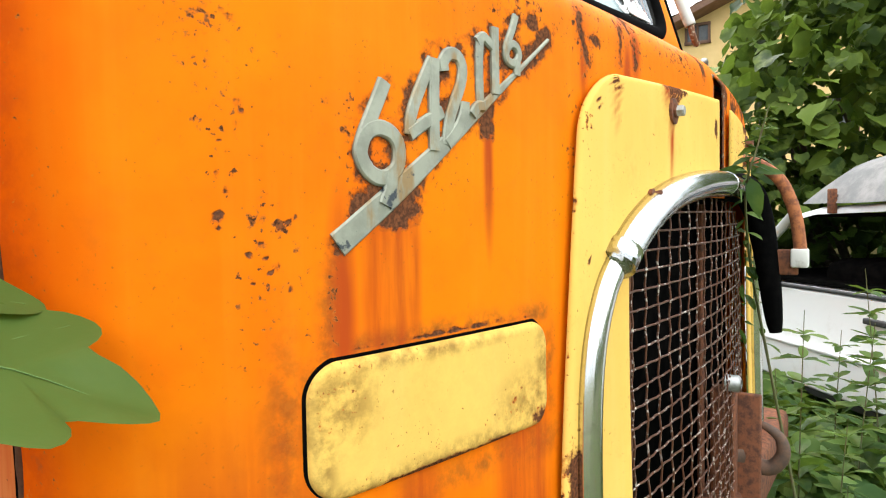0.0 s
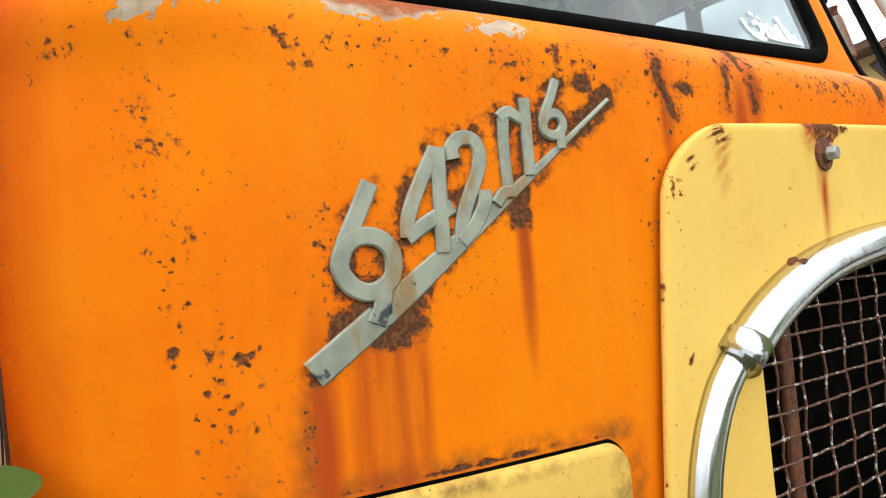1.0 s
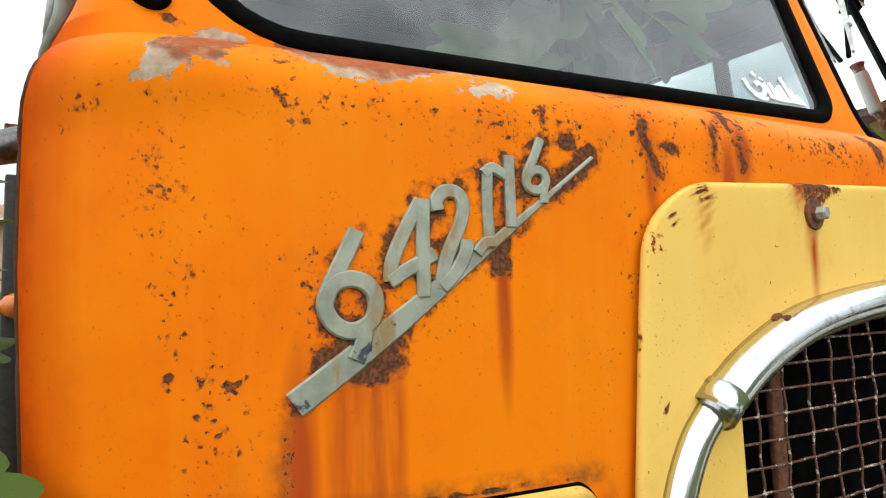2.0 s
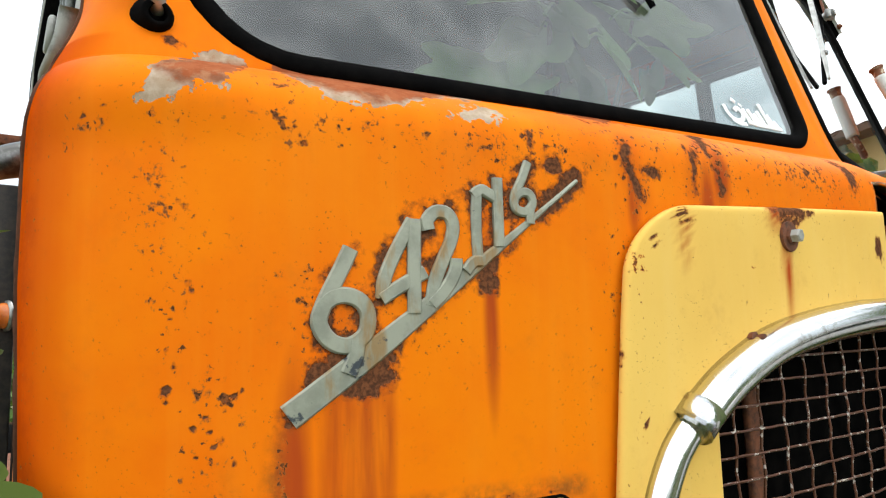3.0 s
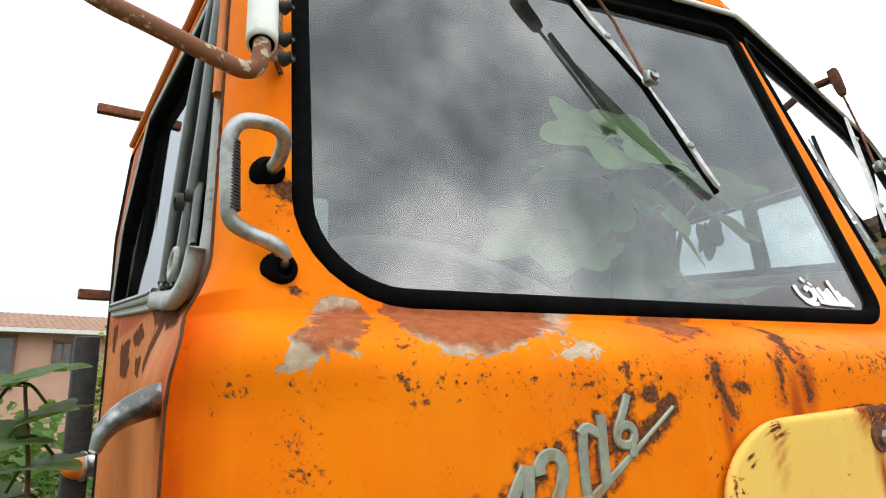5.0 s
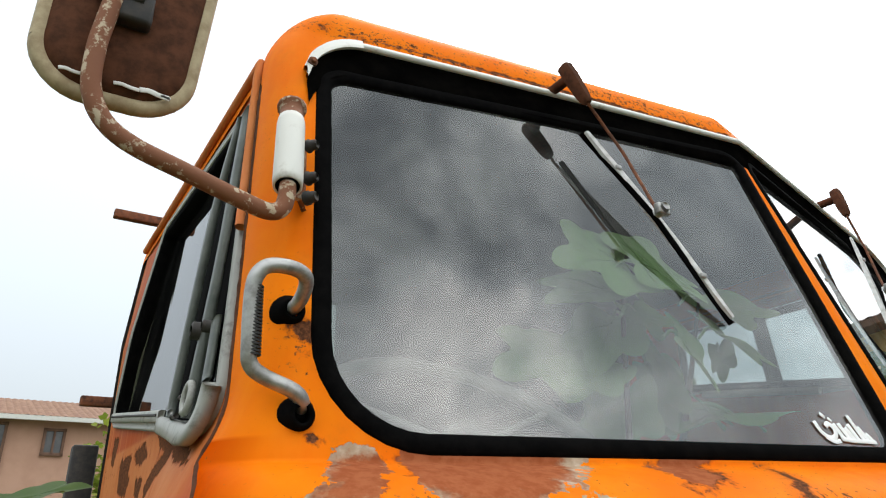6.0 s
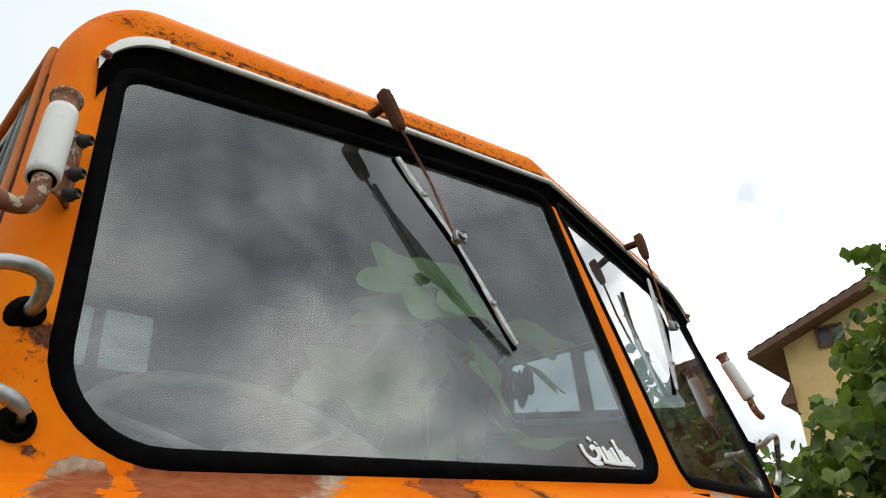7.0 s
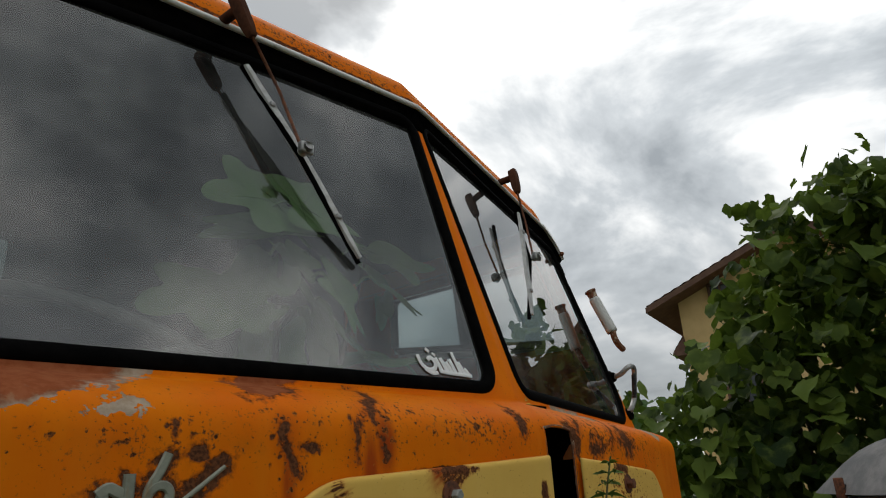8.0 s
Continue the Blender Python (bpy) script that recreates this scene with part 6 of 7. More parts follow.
def fig_plant(name, label, at, stems, leaves, material=None):
    """A young fig: stems as paths, and single large leaves (place, direction, size, spin)."""
    plant = thing(name, label, "plant", at)
    for s in stems:
        bm = bmesh.new()
        tube(bm, spline(s, 6), lambda k: 0.011 * (1 - 0.65 * k), 8)
        part("stem", bm, M_BARK, plant)
    for i, (p, d, size, spin) in enumerate(leaves):
        bm = bmesh.new()
        leaf_mesh(bm, "fig", aim(p, d, spin), size, fold=0.12, droop=0.22, wave=0.03, seed=i * 1.7)
        back = Vector(p) - Vector(d).normalized() * size * 0.35 - Vector((0, 0, 0.04))
        tube(bm, spline([back, Vector(p) - Vector(d).normalized() * size * 0.1, Vector(p) + Vector(d).normalized() * size * 0.16], 4), 0.0035, 6)
        leaf = part("leaf", bm, material or M_FIG, plant)
        m = aim(p, d, spin)
        bm = bmesh.new()
        for la, lr in ((90, 0.88), (40, 0.70), (140, 0.70), (-10, 0.42), (190, 0.42)):
            line = []
            for j in range(7):
                r = lr * j / 6
                x, y = r * math.cos(radians(la)), 0.16 + r * math.sin(radians(la)) * 0.92
                z = 0.12 * abs(x) - 0.22 * y * y * 0.6 + 0.03 * math.sin(7 * x + 5 * y + i * 1.7)
                line.append(m @ Vector((x * size, y * size, z * size + 0.0006)))
            tube(bm, line, lambda k: size * (0.0055 - 0.004 * k), 5)
        part("vein", bm, M_VEIN, leaf)
    return plant


fig_plant("fig_shoot", "young fig shoot with broad lobed leaves beside the lorry", (-1.62, 0.35, 0),
          [[(-1.62, 0.35, 0.0), (-1.60, 0.33, 0.5), (-1.52, 0.26, 0.95), (-1.46, 0.22, 1.22), (-1.44, 0.20, 1.30)],
           [(-1.62, 0.35, 0.0), (-1.42, 0.85, 0.6), (-1.30, 1.10, 1.20), (-1.29, 1.10, 1.45), (-1.316, 1.10, 1.672)]],
          [((-1.312, 0.085, 1.283), (0.82, -0.52, -0.22), 0.136, 16),
           ((-1.340, 0.155, 1.334), (0.95, -0.25, -0.16), 0.128, 26),
           ((-1.46, 0.20, 1.05), (0.7, -0.3, -0.4), 0.16, 20),
           ((-1.330, 1.10, 1.675), (0.90, -0.15, 0.38), 0.13, 12),
           ((-1.322, 1.10, 1.672), (-0.95, 0.2, 0.0), 0.14, -14),
           ((-1.305, 1.08, 1.598), (0.95, -0.10, 0.34), 0.13, 10),
           ((-1.300, 1.08, 1.565), (-0.9, -0.35, -0.05), 0.15, -16),
           ((-1.300, 1.06, 1.505), (0.6, -0.7, 0.12), 0.12, 10),
           ((-1.295, 1.10, 1.450), (-0.85, -0.45, -0.1), 0.15, -14),
           ((-1.300, 1.10, 1.380), (0.7, -0.6, -0.1), 0.14, 8)])

fig_plant("fig_branch", "fig branch with broad pale leaves grown up inside the cab", (-0.15, 0.62, 0.97),
          [[(-0.15, 0.62, 0.97), (-0.18, 0.55, 1.4), (-0.24, 0.46, 1.75), (-0.28, 0.40, 2.00), (-0.31, 0.36, 2.13)],
           [(-0.18, 0.55, 1.4), (-0.08, 0.48, 1.70), (-0.04, 0.42, 1.95), (-0.03, 0.38, 2.10)]],
          [((-0.310, 0.345, 2.128), (-0.99, -0.06, -0.02), 0.185, -56),
           ((-0.320, 0.325, 2.130), (0.98, -0.10, 0.0), 0.190, 54),
           ((-0.250, 0.420, 2.115), (-0.94, 0.05, -0.20), 0.20, -28),
           ((-0.050, 0.370, 2.110), (0.98, 0.0, -0.10), 0.20, 22),
           ((-0.332, 0.330, 2.030), (0.90, 0.0, -0.44), 0.10, 20),
           ((-0.235, 0.300, 1.975), (0.77, -0.05, -0.60), 0.150, 56),
           ((-0.050, 0.340, 2.020), (0.98, -0.05, -0.25), 0.160, 40),
           ((0.120, 0.420, 1.850), (-0.98, 0.0, -0.06), 0.25, -14),
           ((-0.300, 0.540, 1.965), (-0.98, 0.05, -0.12), 0.20, -44),
           ((0.045, 0.400, 2.005), (0.13, 0.0, -0.97), 0.08, 20),
           ((-0.260, 0.440, 2.050), (-0.55, -0.05, -0.80), 0.15, -24),
           ((-0.190, 0.450, 2.010), (0.60, -0.10, -0.75), 0.16, 30),
           ((-0.290, 0.460, 1.945), (-0.80, 0.0, -0.50), 0.14, -36),
           ((-0.150, 0.450, 1.940), (0.35, -0.05, -0.92), 0.15, 12),
           ((-0.230, 0.470, 1.890), (-0.20, 0.0, -0.95), 0.15, -18),
           ((-0.060, 0.440, 1.900), (0.85, -0.10, -0.45), 0.14, 38)], M_FIGPALE)


def vine_tree():
    at = Vector((4.6, 0.7, 0))
    tree = thing("vine_tree", "tall climbing vine with broad green leaves behind the white car", "vine", at)
    rnd = random.Random(4)
    for k in range(7):
        a = rnd.uniform(0, 6.28)
        bm = bmesh.new()
        p = [at + Vector((0.3 + 0.3 * math.cos(a) * j / 4, -0.9 + 0.8 * math.sin(a) * j / 4, 0.62 * j + 0.02 * k)) + Vector((rnd.uniform(-0.1, 0.1), rnd.uniform(-0.1, 0.1), 0)) * (j > 0) for j in range(5)]
        tube(bm, spline(p, 5), lambda q: 0.05 * (1 - 0.75 * q), 8)
        part("trunk", bm, M_BARK, tree)
    lumps = [(4.3, 1.20, 1.2, 0.7, 0.55, 1.05), (4.5, 0.80, 1.45, 0.7, 0.55, 0.95), (4.7, 0.05, 2.2, 0.8, 0.55, 1.15), (4.8, -0.45, 2.9, 0.8, 0.6, 0.95), (5.0, -1.1, 2.2, 1.0, 0.9, 1.4), (5.2, -1.9, 2.6, 1.0, 0.9, 1.3), (4.8, 0.1, 1.0, 0.9, 0.9, 1.0), (4.8, 0.42, 2.70, 0.5, 0.34, 0.55), (4.7, 0.55, 2.1, 0.7, 0.5, 0.8), (4.9, -0.9, 3.3, 0.6, 0.6, 0.5), (5.2, -1.6, 3.25, 0.8, 0.8, 0.55), (4.7, 0.26, 3.25, 0.40, 0.30, 0.48), (4.75, -0.35, 3.56, 0.45, 0.32, 0.42)]
    spots = []
    for cx, cy, cz, rx, ry, rz in lumps:
        n = int(720 * (rx * ry * rz) ** 0.67)
        for _ in range(n):
            d = Vector((rnd.gauss(0, 1), rnd.gauss(0, 1), rnd.gauss(0, 1))).normalized()
            r = rnd.uniform(0.25, 1.0) ** 0.6 * 1.12
            bump = 1 + 0.60 * noise.noise(d * 2.8 + Vector((cx, cy, cz)))
            p = Vector((cx + d.x * rx * r * bump, cy + d.y * ry * r * bump, cz + d.z * rz * r * bump))
            if p.z < 0.1 or p.z > 3.86 + 0.12 * noise.noise(p * 3):
                continue
            hang = Vector((d.x * 0.5 + rnd.uniform(-0.6, 0.6), d.y * 0.5 + rnd.uniform(-0.6, 0.6), -0.65 + rnd.uniform(-0.5, 0.6)))
            spots.append((aim(p, hang, rnd.uniform(-40, 40)), rnd.choice((0.07, 0.09, 0.10, 0.12, 0.14, 0.18)) * rnd.uniform(0.85, 1.15), rnd.uniform(0.05, 0.45), rnd.uniform(0.1, 0.6), rnd.uniform(0, 6)))
    leaf_mass("crown", spots, "vine", M_VINE, tree)
    # a few loose shoots against the sky
    for k in range(16):
        bm = bmesh.new()
        a = Vector((4.85 + rnd.uniform(-0.4, 0.4), -0.5 + rnd.uniform(-0.6, 0.5), 2.95 + rnd.uniform(-0.3, 0.3)))
        b = a + Vector((rnd.uniform(-0.4, 0.2), rnd.uniform(-0.1, 0.45), rnd.uniform(0.2, 0.5)))
        tube(bm, spline([a, a.lerp(b, 0.5) + Vector((0, 0, 0.06)), b], 4), 0.006, 5)
        for i in range(9):
            p = a.lerp(b, 0.1 + 0.11 * i)
            leaf_mesh(bm, "vine", aim(p, (rnd.uniform(-1, 1), rnd.uniform(-1, 1), -0.5), rnd.uniform(-40, 40)), rnd.uniform(0.08, 0.15), seed=i)
        part("shoot", bm, M_VINE, tree)


vine_tree()


M_YELLOWBUSH = leaf_material("yellowish_leaf", (0.16, 0.20, 0.03), (0.28, 0.30, 0.05), (0.34, 0.34, 0.06))


def bush(name, label, at, size, count, leaf, seed, material, kind="vine"):
    rnd = random.Random(seed)
    b = thing(name, label, "bush", at)
    for k in range(4):
        bm = bmesh.new()
        a = rnd.uniform(0, 6.28)
        tube(bm, spline([Vector(at), Vector(at) + Vector((math.cos(a) * size[0] * 0.3, math.sin(a) * size[1] * 0.3, size[2] * 0.6)), Vector(at) + Vector((math.cos(a) * size[0] * 0.6, math.sin(a) * size[1] * 0.6, size[2] * 1.05))], 4), lambda q: 0.03 * (1 - 0.8 * q), 6)
        part("stem", bm, M_BARK, b)
    spots = []
    for _ in range(count):
        d = Vector((rnd.gauss(0, 1), rnd.gauss(0, 1), rnd.gauss(0, 1))).normalized()
        r = rnd.uniform(0.6, 1.1) * (1 + 0.45 * noise.noise(d * 2.2 + Vector(at)))
        p = Vector(at) + Vector((d.x * size[0] * r, d.y * size[1] * r, size[2] + d.z * size[2] * r))
        if p.z < 0.05:
            continue
        spots.append((aim(p, (d.x + rnd.uniform(-0.7, 0.7), d.y + rnd.uniform(-0.7, 0.7), rnd.uniform(-0.7, 0.5)), rnd.uniform(-50, 50)), leaf * rnd.uniform(0.6, 1.3), 0.2, 0.3, rnd.uniform(0, 6)))
    leaf_mass("foliage", spots, kind, material, b)
    return b


bush("bush", "leafy green bush beside the lorry's load body", (-2.1, 3.6, 0), (0.85, 0.9, 0.66), 1300, 0.11, 11, M_VINEDARK)
bush("bush", "leafy green bush beside the lorry's load body", (-1.25, 5.6, 0), (0.7, 1.0, 0.88), 1700, 0.085, 12, M_VINEDARK)
bush("bush", "tall yellowish green bush in front of the far house", (-0.05, 11.0, 0), (0.36, 0.40, 1.42), 620, 0.10, 13, M_YELLOWBUSH)
bush("bush", "slender yellowish green bush beyond the cab", (6.3, 4.9, 0), (0.7, 0.6, 1.55), 700, 0.15, 24, M_VINE)
bush("bush", "low dark bush behind the lorry", (-3.0, 7.5, 0), (1.4, 1.5, 1.1), 1400, 0.14, 14, M_VINEDARK)
bush("bush", "broad dark hedge bush beside the lane", (9.5, 4.4, 0), (2.0, 1.6, 1.4), 1800, 0.2, 15, M_VINEDARK)
bush("bush", "broad dark hedge bush beside the lane", (12.0, 8.0, 0), (2.4, 2.0, 1.6), 1600, 0.24, 16, M_VINEDARK)
bush("bush", "broad dark hedge bush beside the lane", (7.6, 6.2, 0), (1.6, 1.3, 1.55), 1700, 0.18, 18, M_VINEDARK)
bush("bush", "broad dark hedge bush beside the lane", (6.2, 8.4, 0), (1.5, 1.5, 1.6), 1500, 0.18, 19, M_VINE)
# three unseen bushes added behind the viewpoint, to darken the chrome's reflections
bush("bush", "unseen leafy bush added for dark reflections in the chrome", (-3.5, -9.5, 0), (2.2, 1.4, 1.3), 1300, 0.24, 21, M_VINEDARK)
bush("bush", "unseen leafy bush added for dark reflections in the chrome", (1.5, -10.5, 0), (2.4, 1.4, 1.5), 1400, 0.24, 22, M_VINEDARK)
bush("bush", "unseen leafy bush added for dark reflections in the chrome", (6.0, -9.0, 0), (2.2, 1.6, 1.6), 1400, 0.24, 23, M_VINEDARK)
bush("bush", "broad dark hedge bush beside the lane", (8.0, -2.5, 0), (1.6, 1.8, 1.8), 1600, 0.2, 17, M_VINEDARK)


def weeds():
    rnd = random.Random(9)
    spots = [(1.15, -0.10, 1.02, 1), (1.45, -0.25, 0.95, 1), (1.75, -0.35, 1.12, 1), (1.30, 0.10, 0.80, 0), (1.95, -0.15, 0.85, 0), (2.05, -0.50, 0.95, 1), (1.6, 0.0, 0.7, 0), (0.95, -0.22, 0.72, 0), (1.85, -0.62, 0.80, 0), (1.2, -0.42, 0.6, 0), (2.2, -0.3, 0.6, 0), (1.0, 0.15, 0.9, 0), (1.5, -0.55, 0.55, 0), (0.75, -0.30, 0.55, 0)]
    for x, y, h, narrow in spots:
        w = thing("weed", "tall green weed with narrow leaves beside the white car", "weed", (x, y, 0), group="weeds by the car")
        bm = bmesh.new()
        lean = Vector((rnd.uniform(-0.12, 0.12), rnd.uniform(-0.08, 0.08), 0))
        path = spline([Vector((x, y, 0)), Vector((x, y, h * 0.5)) + lean * 0.4, Vector((x, y, h)) + lean], 6)
        tube(bm, path, lambda k: 0.0042 * (1 - 0.7 * k), 6)
        part("stem", bm, M_STALK, w)
        bm = bmesh.new()
        n = int(h * 64)
        for i in range(n):
            k = 0.12 + 0.88 * i / n
            p = path[min(len(path) - 1, int(k * (len(path) - 1)))].copy()
            a = i * 2.4
            leaf_mesh(bm, "lance", aim(p, (math.cos(a), math.sin(a), 0.25 + rnd.uniform(-0.3, 0.4)), rnd.uniform(-20, 20)), (0.15 if narrow else 0.13) * (1.15 - 0.65 * k) * rnd.uniform(0.8, 1.2), seed=a)
        tagged(part("leaf_spray", bm, M_WEED, w), kind="stuff")
    # climbing weed over the radiator
    c = thing("climber", "thin climbing weed with small leaves hanging over the radiator top", "climber", (0.62, -0.22, 0))
    bm = bmesh.new()
    path = spline([(0.62, -0.22, 0), (0.58, -0.17, 0.5), (0.46, -0.12, 0.9), (0.33, -0.09, 1.2), (0.18, -0.10, 1.36), (0.06, -0.126, 1.436), (0.06, -0.139, 1.478), (0.06, -0.152, 1.528), (0.06, -0.165, 1.576)], 8)
    tube(bm, path, lambda k: 0.0045 - 0.003 * k, 6)
    part("stem", bm, M_STALK, c)
    bm = bmesh.new()
    for i, p in enumerate(path[:44]):
        for j in range(1 if i % 3 else 0):
            a = i * 1.9 + j * 2.1
            leaf_mesh(bm, "lance", aim(p, (math.cos(a), math.sin(a) - 0.2, rnd.uniform(-0.7, 0.2)), rnd.uniform(-30, 30)), rnd.uniform(0.02, 0.045), seed=a)
    # pairs of nettle leaves up the free tip, with flower tassels
    for i in range(44, len(path), 3):
        k = (i - 44) / (len(path) - 44)
        for s in (-1, 1):
            a = i * 0.52 + (0 if s > 0 else math.pi)
            leaf_mesh(bm, "lance", aim(path[i], (math.cos(a) * 0.5, math.sin(a), 0.25 - 0.5 * (1 - k)), 25 * s), 0.052 * (1 - 0.6 * k), seed=a)
            q = path[i] + Vector((math.cos(a) * 0.5, math.sin(a), 0.3)) * 0.028 * (1 - 0.5 * k)
            tube(bm, [path[i], q], 0.0016, 5)
            for m in range(5):
                leaf_mesh(bm, "lance", aim(path[i].lerp(q, 0.4 + 0.15 * m), (rnd.uniform(-1, 1), rnd.uniform(-1, 1), rnd.uniform(-1, 0.6))), 0.011, seed=m)
    for p, d, s in (((0.06, -0.125, 1.440), (-0.4, 0.9, 0.25), 0.062), ((0.06, -0.128, 1.440), (0.1, -0.9, 0.1), 0.066), ((0.06, -0.130, 1.430), (-0.2, -0.25, -0.95), 0.085), ((0.06, -0.124, 1.430), (-0.3, 0.35, -0.85), 0.055), ((0.06, -0.135, 1.478), (-0.5, 0.2, -0.5), 0.05)):
        leaf_mesh(bm, "lance", aim(p, d, 40), s)
    for i in range(13):
        q = Vector((0.30 + rnd.uniform(-0.02, 0.02), -0.066 + rnd.uniform(-0.012, 0.012), 1.05 + 0.022 * i))
        leaf_mesh(bm, "lance", aim(q, (rnd.uniform(-0.5, 0.5), rnd.uniform(-0.8, 0.3), rnd.uniform(-0.9, 0.1)), rnd.uniform(-60, 60)), rnd.uniform(0.025, 0.05), seed=i)
    tagged(part("leaf_spray", bm, M_WEED, c), kind="stuff")
    # low growth over the ground
    spots = []
    for i in range(7200):
        x, y = (rnd.uniform(-4, 9), rnd.uniform(-5, 5)) if i < 4200 else (rnd.uniform(0.6, 3.0), rnd.uniform(-1.1, 0.5))
        if -1.3 < x < 1.25 and 0.0 < y:
            continue
        near = rnd.random()
        z = rnd.uniform(0.0, 0.28) * (1.2 if x > 0.6 else 0.7) if i < 4200 else rnd.uniform(0.05, 0.50) * (0.6 + 0.5 * noise.noise(Vector((x * 2.5, y * 2.5, 0))))
        spots.append((aim((x, y, z), (rnd.uniform(-1, 1), rnd.uniform(-1, 1), rnd.uniform(0, 0.9)), rnd.uniform(-40, 40)), rnd.uniform(0.06, 0.15), 0.2, 0.3, rnd.uniform(0, 6)))
    g = leaf_mass("undergrowth", spots, "vine", M_WEED, None)
    tagged(g, "low green undergrowth covering the ground", "undergrowth", kind="stuff")


weeds()


# ---------------------------------------------------------------- the white car
def build_car():
    M_CAR = simple("white_car_paint", (0.72, 0.73, 0.72), (0.58, 0.57, 0.53), 6, 0.38, 0, 0.05, 0.001, 7, 0.5, 0.8)
    M_TRIM = simple("black_plastic", (0.02, 0.02, 0.02), (0.04, 0.04, 0.04), 40, 0.6)
    M_ROOFLOAD = simple("grey_weathered_cover", (0.16, 0.16, 0.16), (0.27, 0.26, 0.25), 10, 0.75, 0, 0.5, 0.01)
    M_CARGLASS = glass_material("car_glass", (0.16, 0.19, 0.18), 0.01)
    at = Vector((2.35, -0.42, 0))
    car = thing("car", "old white hatchback overgrown with weeds, a grey cover on its roof", "car", at)
    ang = math.atan2(0.66, 0.75)
    ux, uy = Vector((math.cos(ang), math.sin(ang), 0)), Vector((-math.sin(ang), math.cos(ang), 0))
    # local frame: u along the car towards its far end, v across away from the camera's side, w up
    base = Vector((3.14, 0.28, 0))

    def g(u, v, w):
        # v = 0 is the side seen; positive v lies beyond it
        return base + ux * u - uy * v + Vector((0, 0, w))

    # body below the belt line
    bm = bmesh.new()
    us = [0.95, 0.90, 0.6, 0.2, -0.5, -1.2, -2.0, -2.6, -2.75]
    tops = [0.62, 0.82, 0.88, 0.915, 0.92, 0.92, 0.91, 0.88, 0.70]
    rows = []
    for u, t in zip(us, tops):
        inset = 0.10 if u in (0.95, -2.75) else 0.0
        rows.append([bm.verts.new(g(u, v, w)) for v, w in ((0.05 + inset, 0.33), (0.0 + inset, 0.36), (-0.012 + inset, 0.58), (0.0 + inset, 0.60), (0.012 + inset, t - 0.02), (0.05 + inset, t), (1.45 - inset, t), (1.49 - inset, t - 0.02), (1.50 - inset, 0.36), (1.45 - inset, 0.33))])
    for a, b in zip(rows, rows[1:]):
        for j in range(10):
            bm.faces.new((a[j], a[(j + 1) % 10], b[(j + 1) % 10], b[j]))
    bm.faces.new(rows[0])
    bm.faces.new(list(reversed(rows[-1])))
    part("body", bm, M_CAR, car, "white body with dirt along the sill", auto=35)
    # roof and pillars
    bm = bmesh.new()
    rows = []
    for u, w in ((-0.08, 1.355), (-0.25, 1.385), (-0.9, 1.40), (-1.6, 1.395), (-2.1, 1.36)):
        rows.append([bm.verts.new(g(u, v, w + dz)) for v, dz in ((0.13, -0.045), (0.14, -0.012), (0.19, 0.0), (0.75, 0.018), (1.31, 0.0), (1.36, -0.012), (1.37, -0.045))])
    for a, b in zip(rows, rows[1:]):
        for j in range(6):
            bm.faces.new((a[j], a[j + 1], b[j + 1], b[j]))
    part("roof", bm, M_CAR, car)
    for v0, v1 in ((0.035, 0.135), (1.465, 1.365)):
        for u0, u1, r in ((0.36, -0.06, 0.030), (-1.02, -1.06, 0.028), (-1.75, -1.72, 0.03), (-2.55, -2.10, 0.035)):
            bm = bmesh.new()
            tube(bm, [g(u0, v0, 0.905), g((u0 + u1) / 2, (v0 + v1) / 2 - 0.005, 1.15), g(u1, v1, 1.36)], r, 6)
            part("pillar", bm, M_CAR, car)
        bm = bmesh.new()
        for a, b in (((0.30, -0.10), (-1.00, -1.02)), ((-1.06, -1.08), (-1.72, -1.70))):
            if v0 < 0.1 and a[0] > 0:
                continue  # wound down
            bm.faces.new([bm.verts.new(g(*p)) for p in ((a[0], v0 + 0.008, 0.93), (b[0], v0 + 0.008, 0.93), (b[1], v1 + 0.004, 1.335), (a[1], v1 + 0.004, 1.335))])
        p = part("side_window", bm, M_CARGLASS, car, smooth=False)
        bm = bmesh.new()
        tube(bm, [g(0.55, v0 - 0.012, 0.915), g(-1.65, v0 - 0.012, 0.925)], 0.012, 6)
        part("belt_trim", bm, M_TRIM, car)
        bm = bmesh.new()
        tube(bm, [g(0.80, v0 - 0.050, 0.585), g(-2.6, v0 - 0.050, 0.585)], 0.014, 6)
        part("side_trim", bm, M_CAR, car)
    bm = bmesh.new()
    bm.faces.new([bm.verts.new(g(*p)) for p in ((0.37, 0.08, 0.92), (0.37, 1.42, 0.92), (-0.05, 1.33, 1.345), (-0.05, 0.17, 1.345))])
    part("windscreen", bm, M_CARGLASS, car, smooth=False)
    # cabin shade put in as near-black colour; a flat sheet added at belt height
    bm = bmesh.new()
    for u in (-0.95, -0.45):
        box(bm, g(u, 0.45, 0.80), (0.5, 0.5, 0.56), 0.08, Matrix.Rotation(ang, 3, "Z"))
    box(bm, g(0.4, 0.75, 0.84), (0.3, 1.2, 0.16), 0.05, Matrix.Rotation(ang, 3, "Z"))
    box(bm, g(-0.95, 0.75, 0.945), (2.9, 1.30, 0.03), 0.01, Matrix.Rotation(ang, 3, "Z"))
    part("interior", bm, M_BLACK, car, "seats, dashboard and added sheet, black for the unlit cabin")
    # roof lining in the same near black, for the unlit cabin
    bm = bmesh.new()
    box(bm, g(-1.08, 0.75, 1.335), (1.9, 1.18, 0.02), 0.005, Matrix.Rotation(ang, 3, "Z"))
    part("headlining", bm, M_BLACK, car)
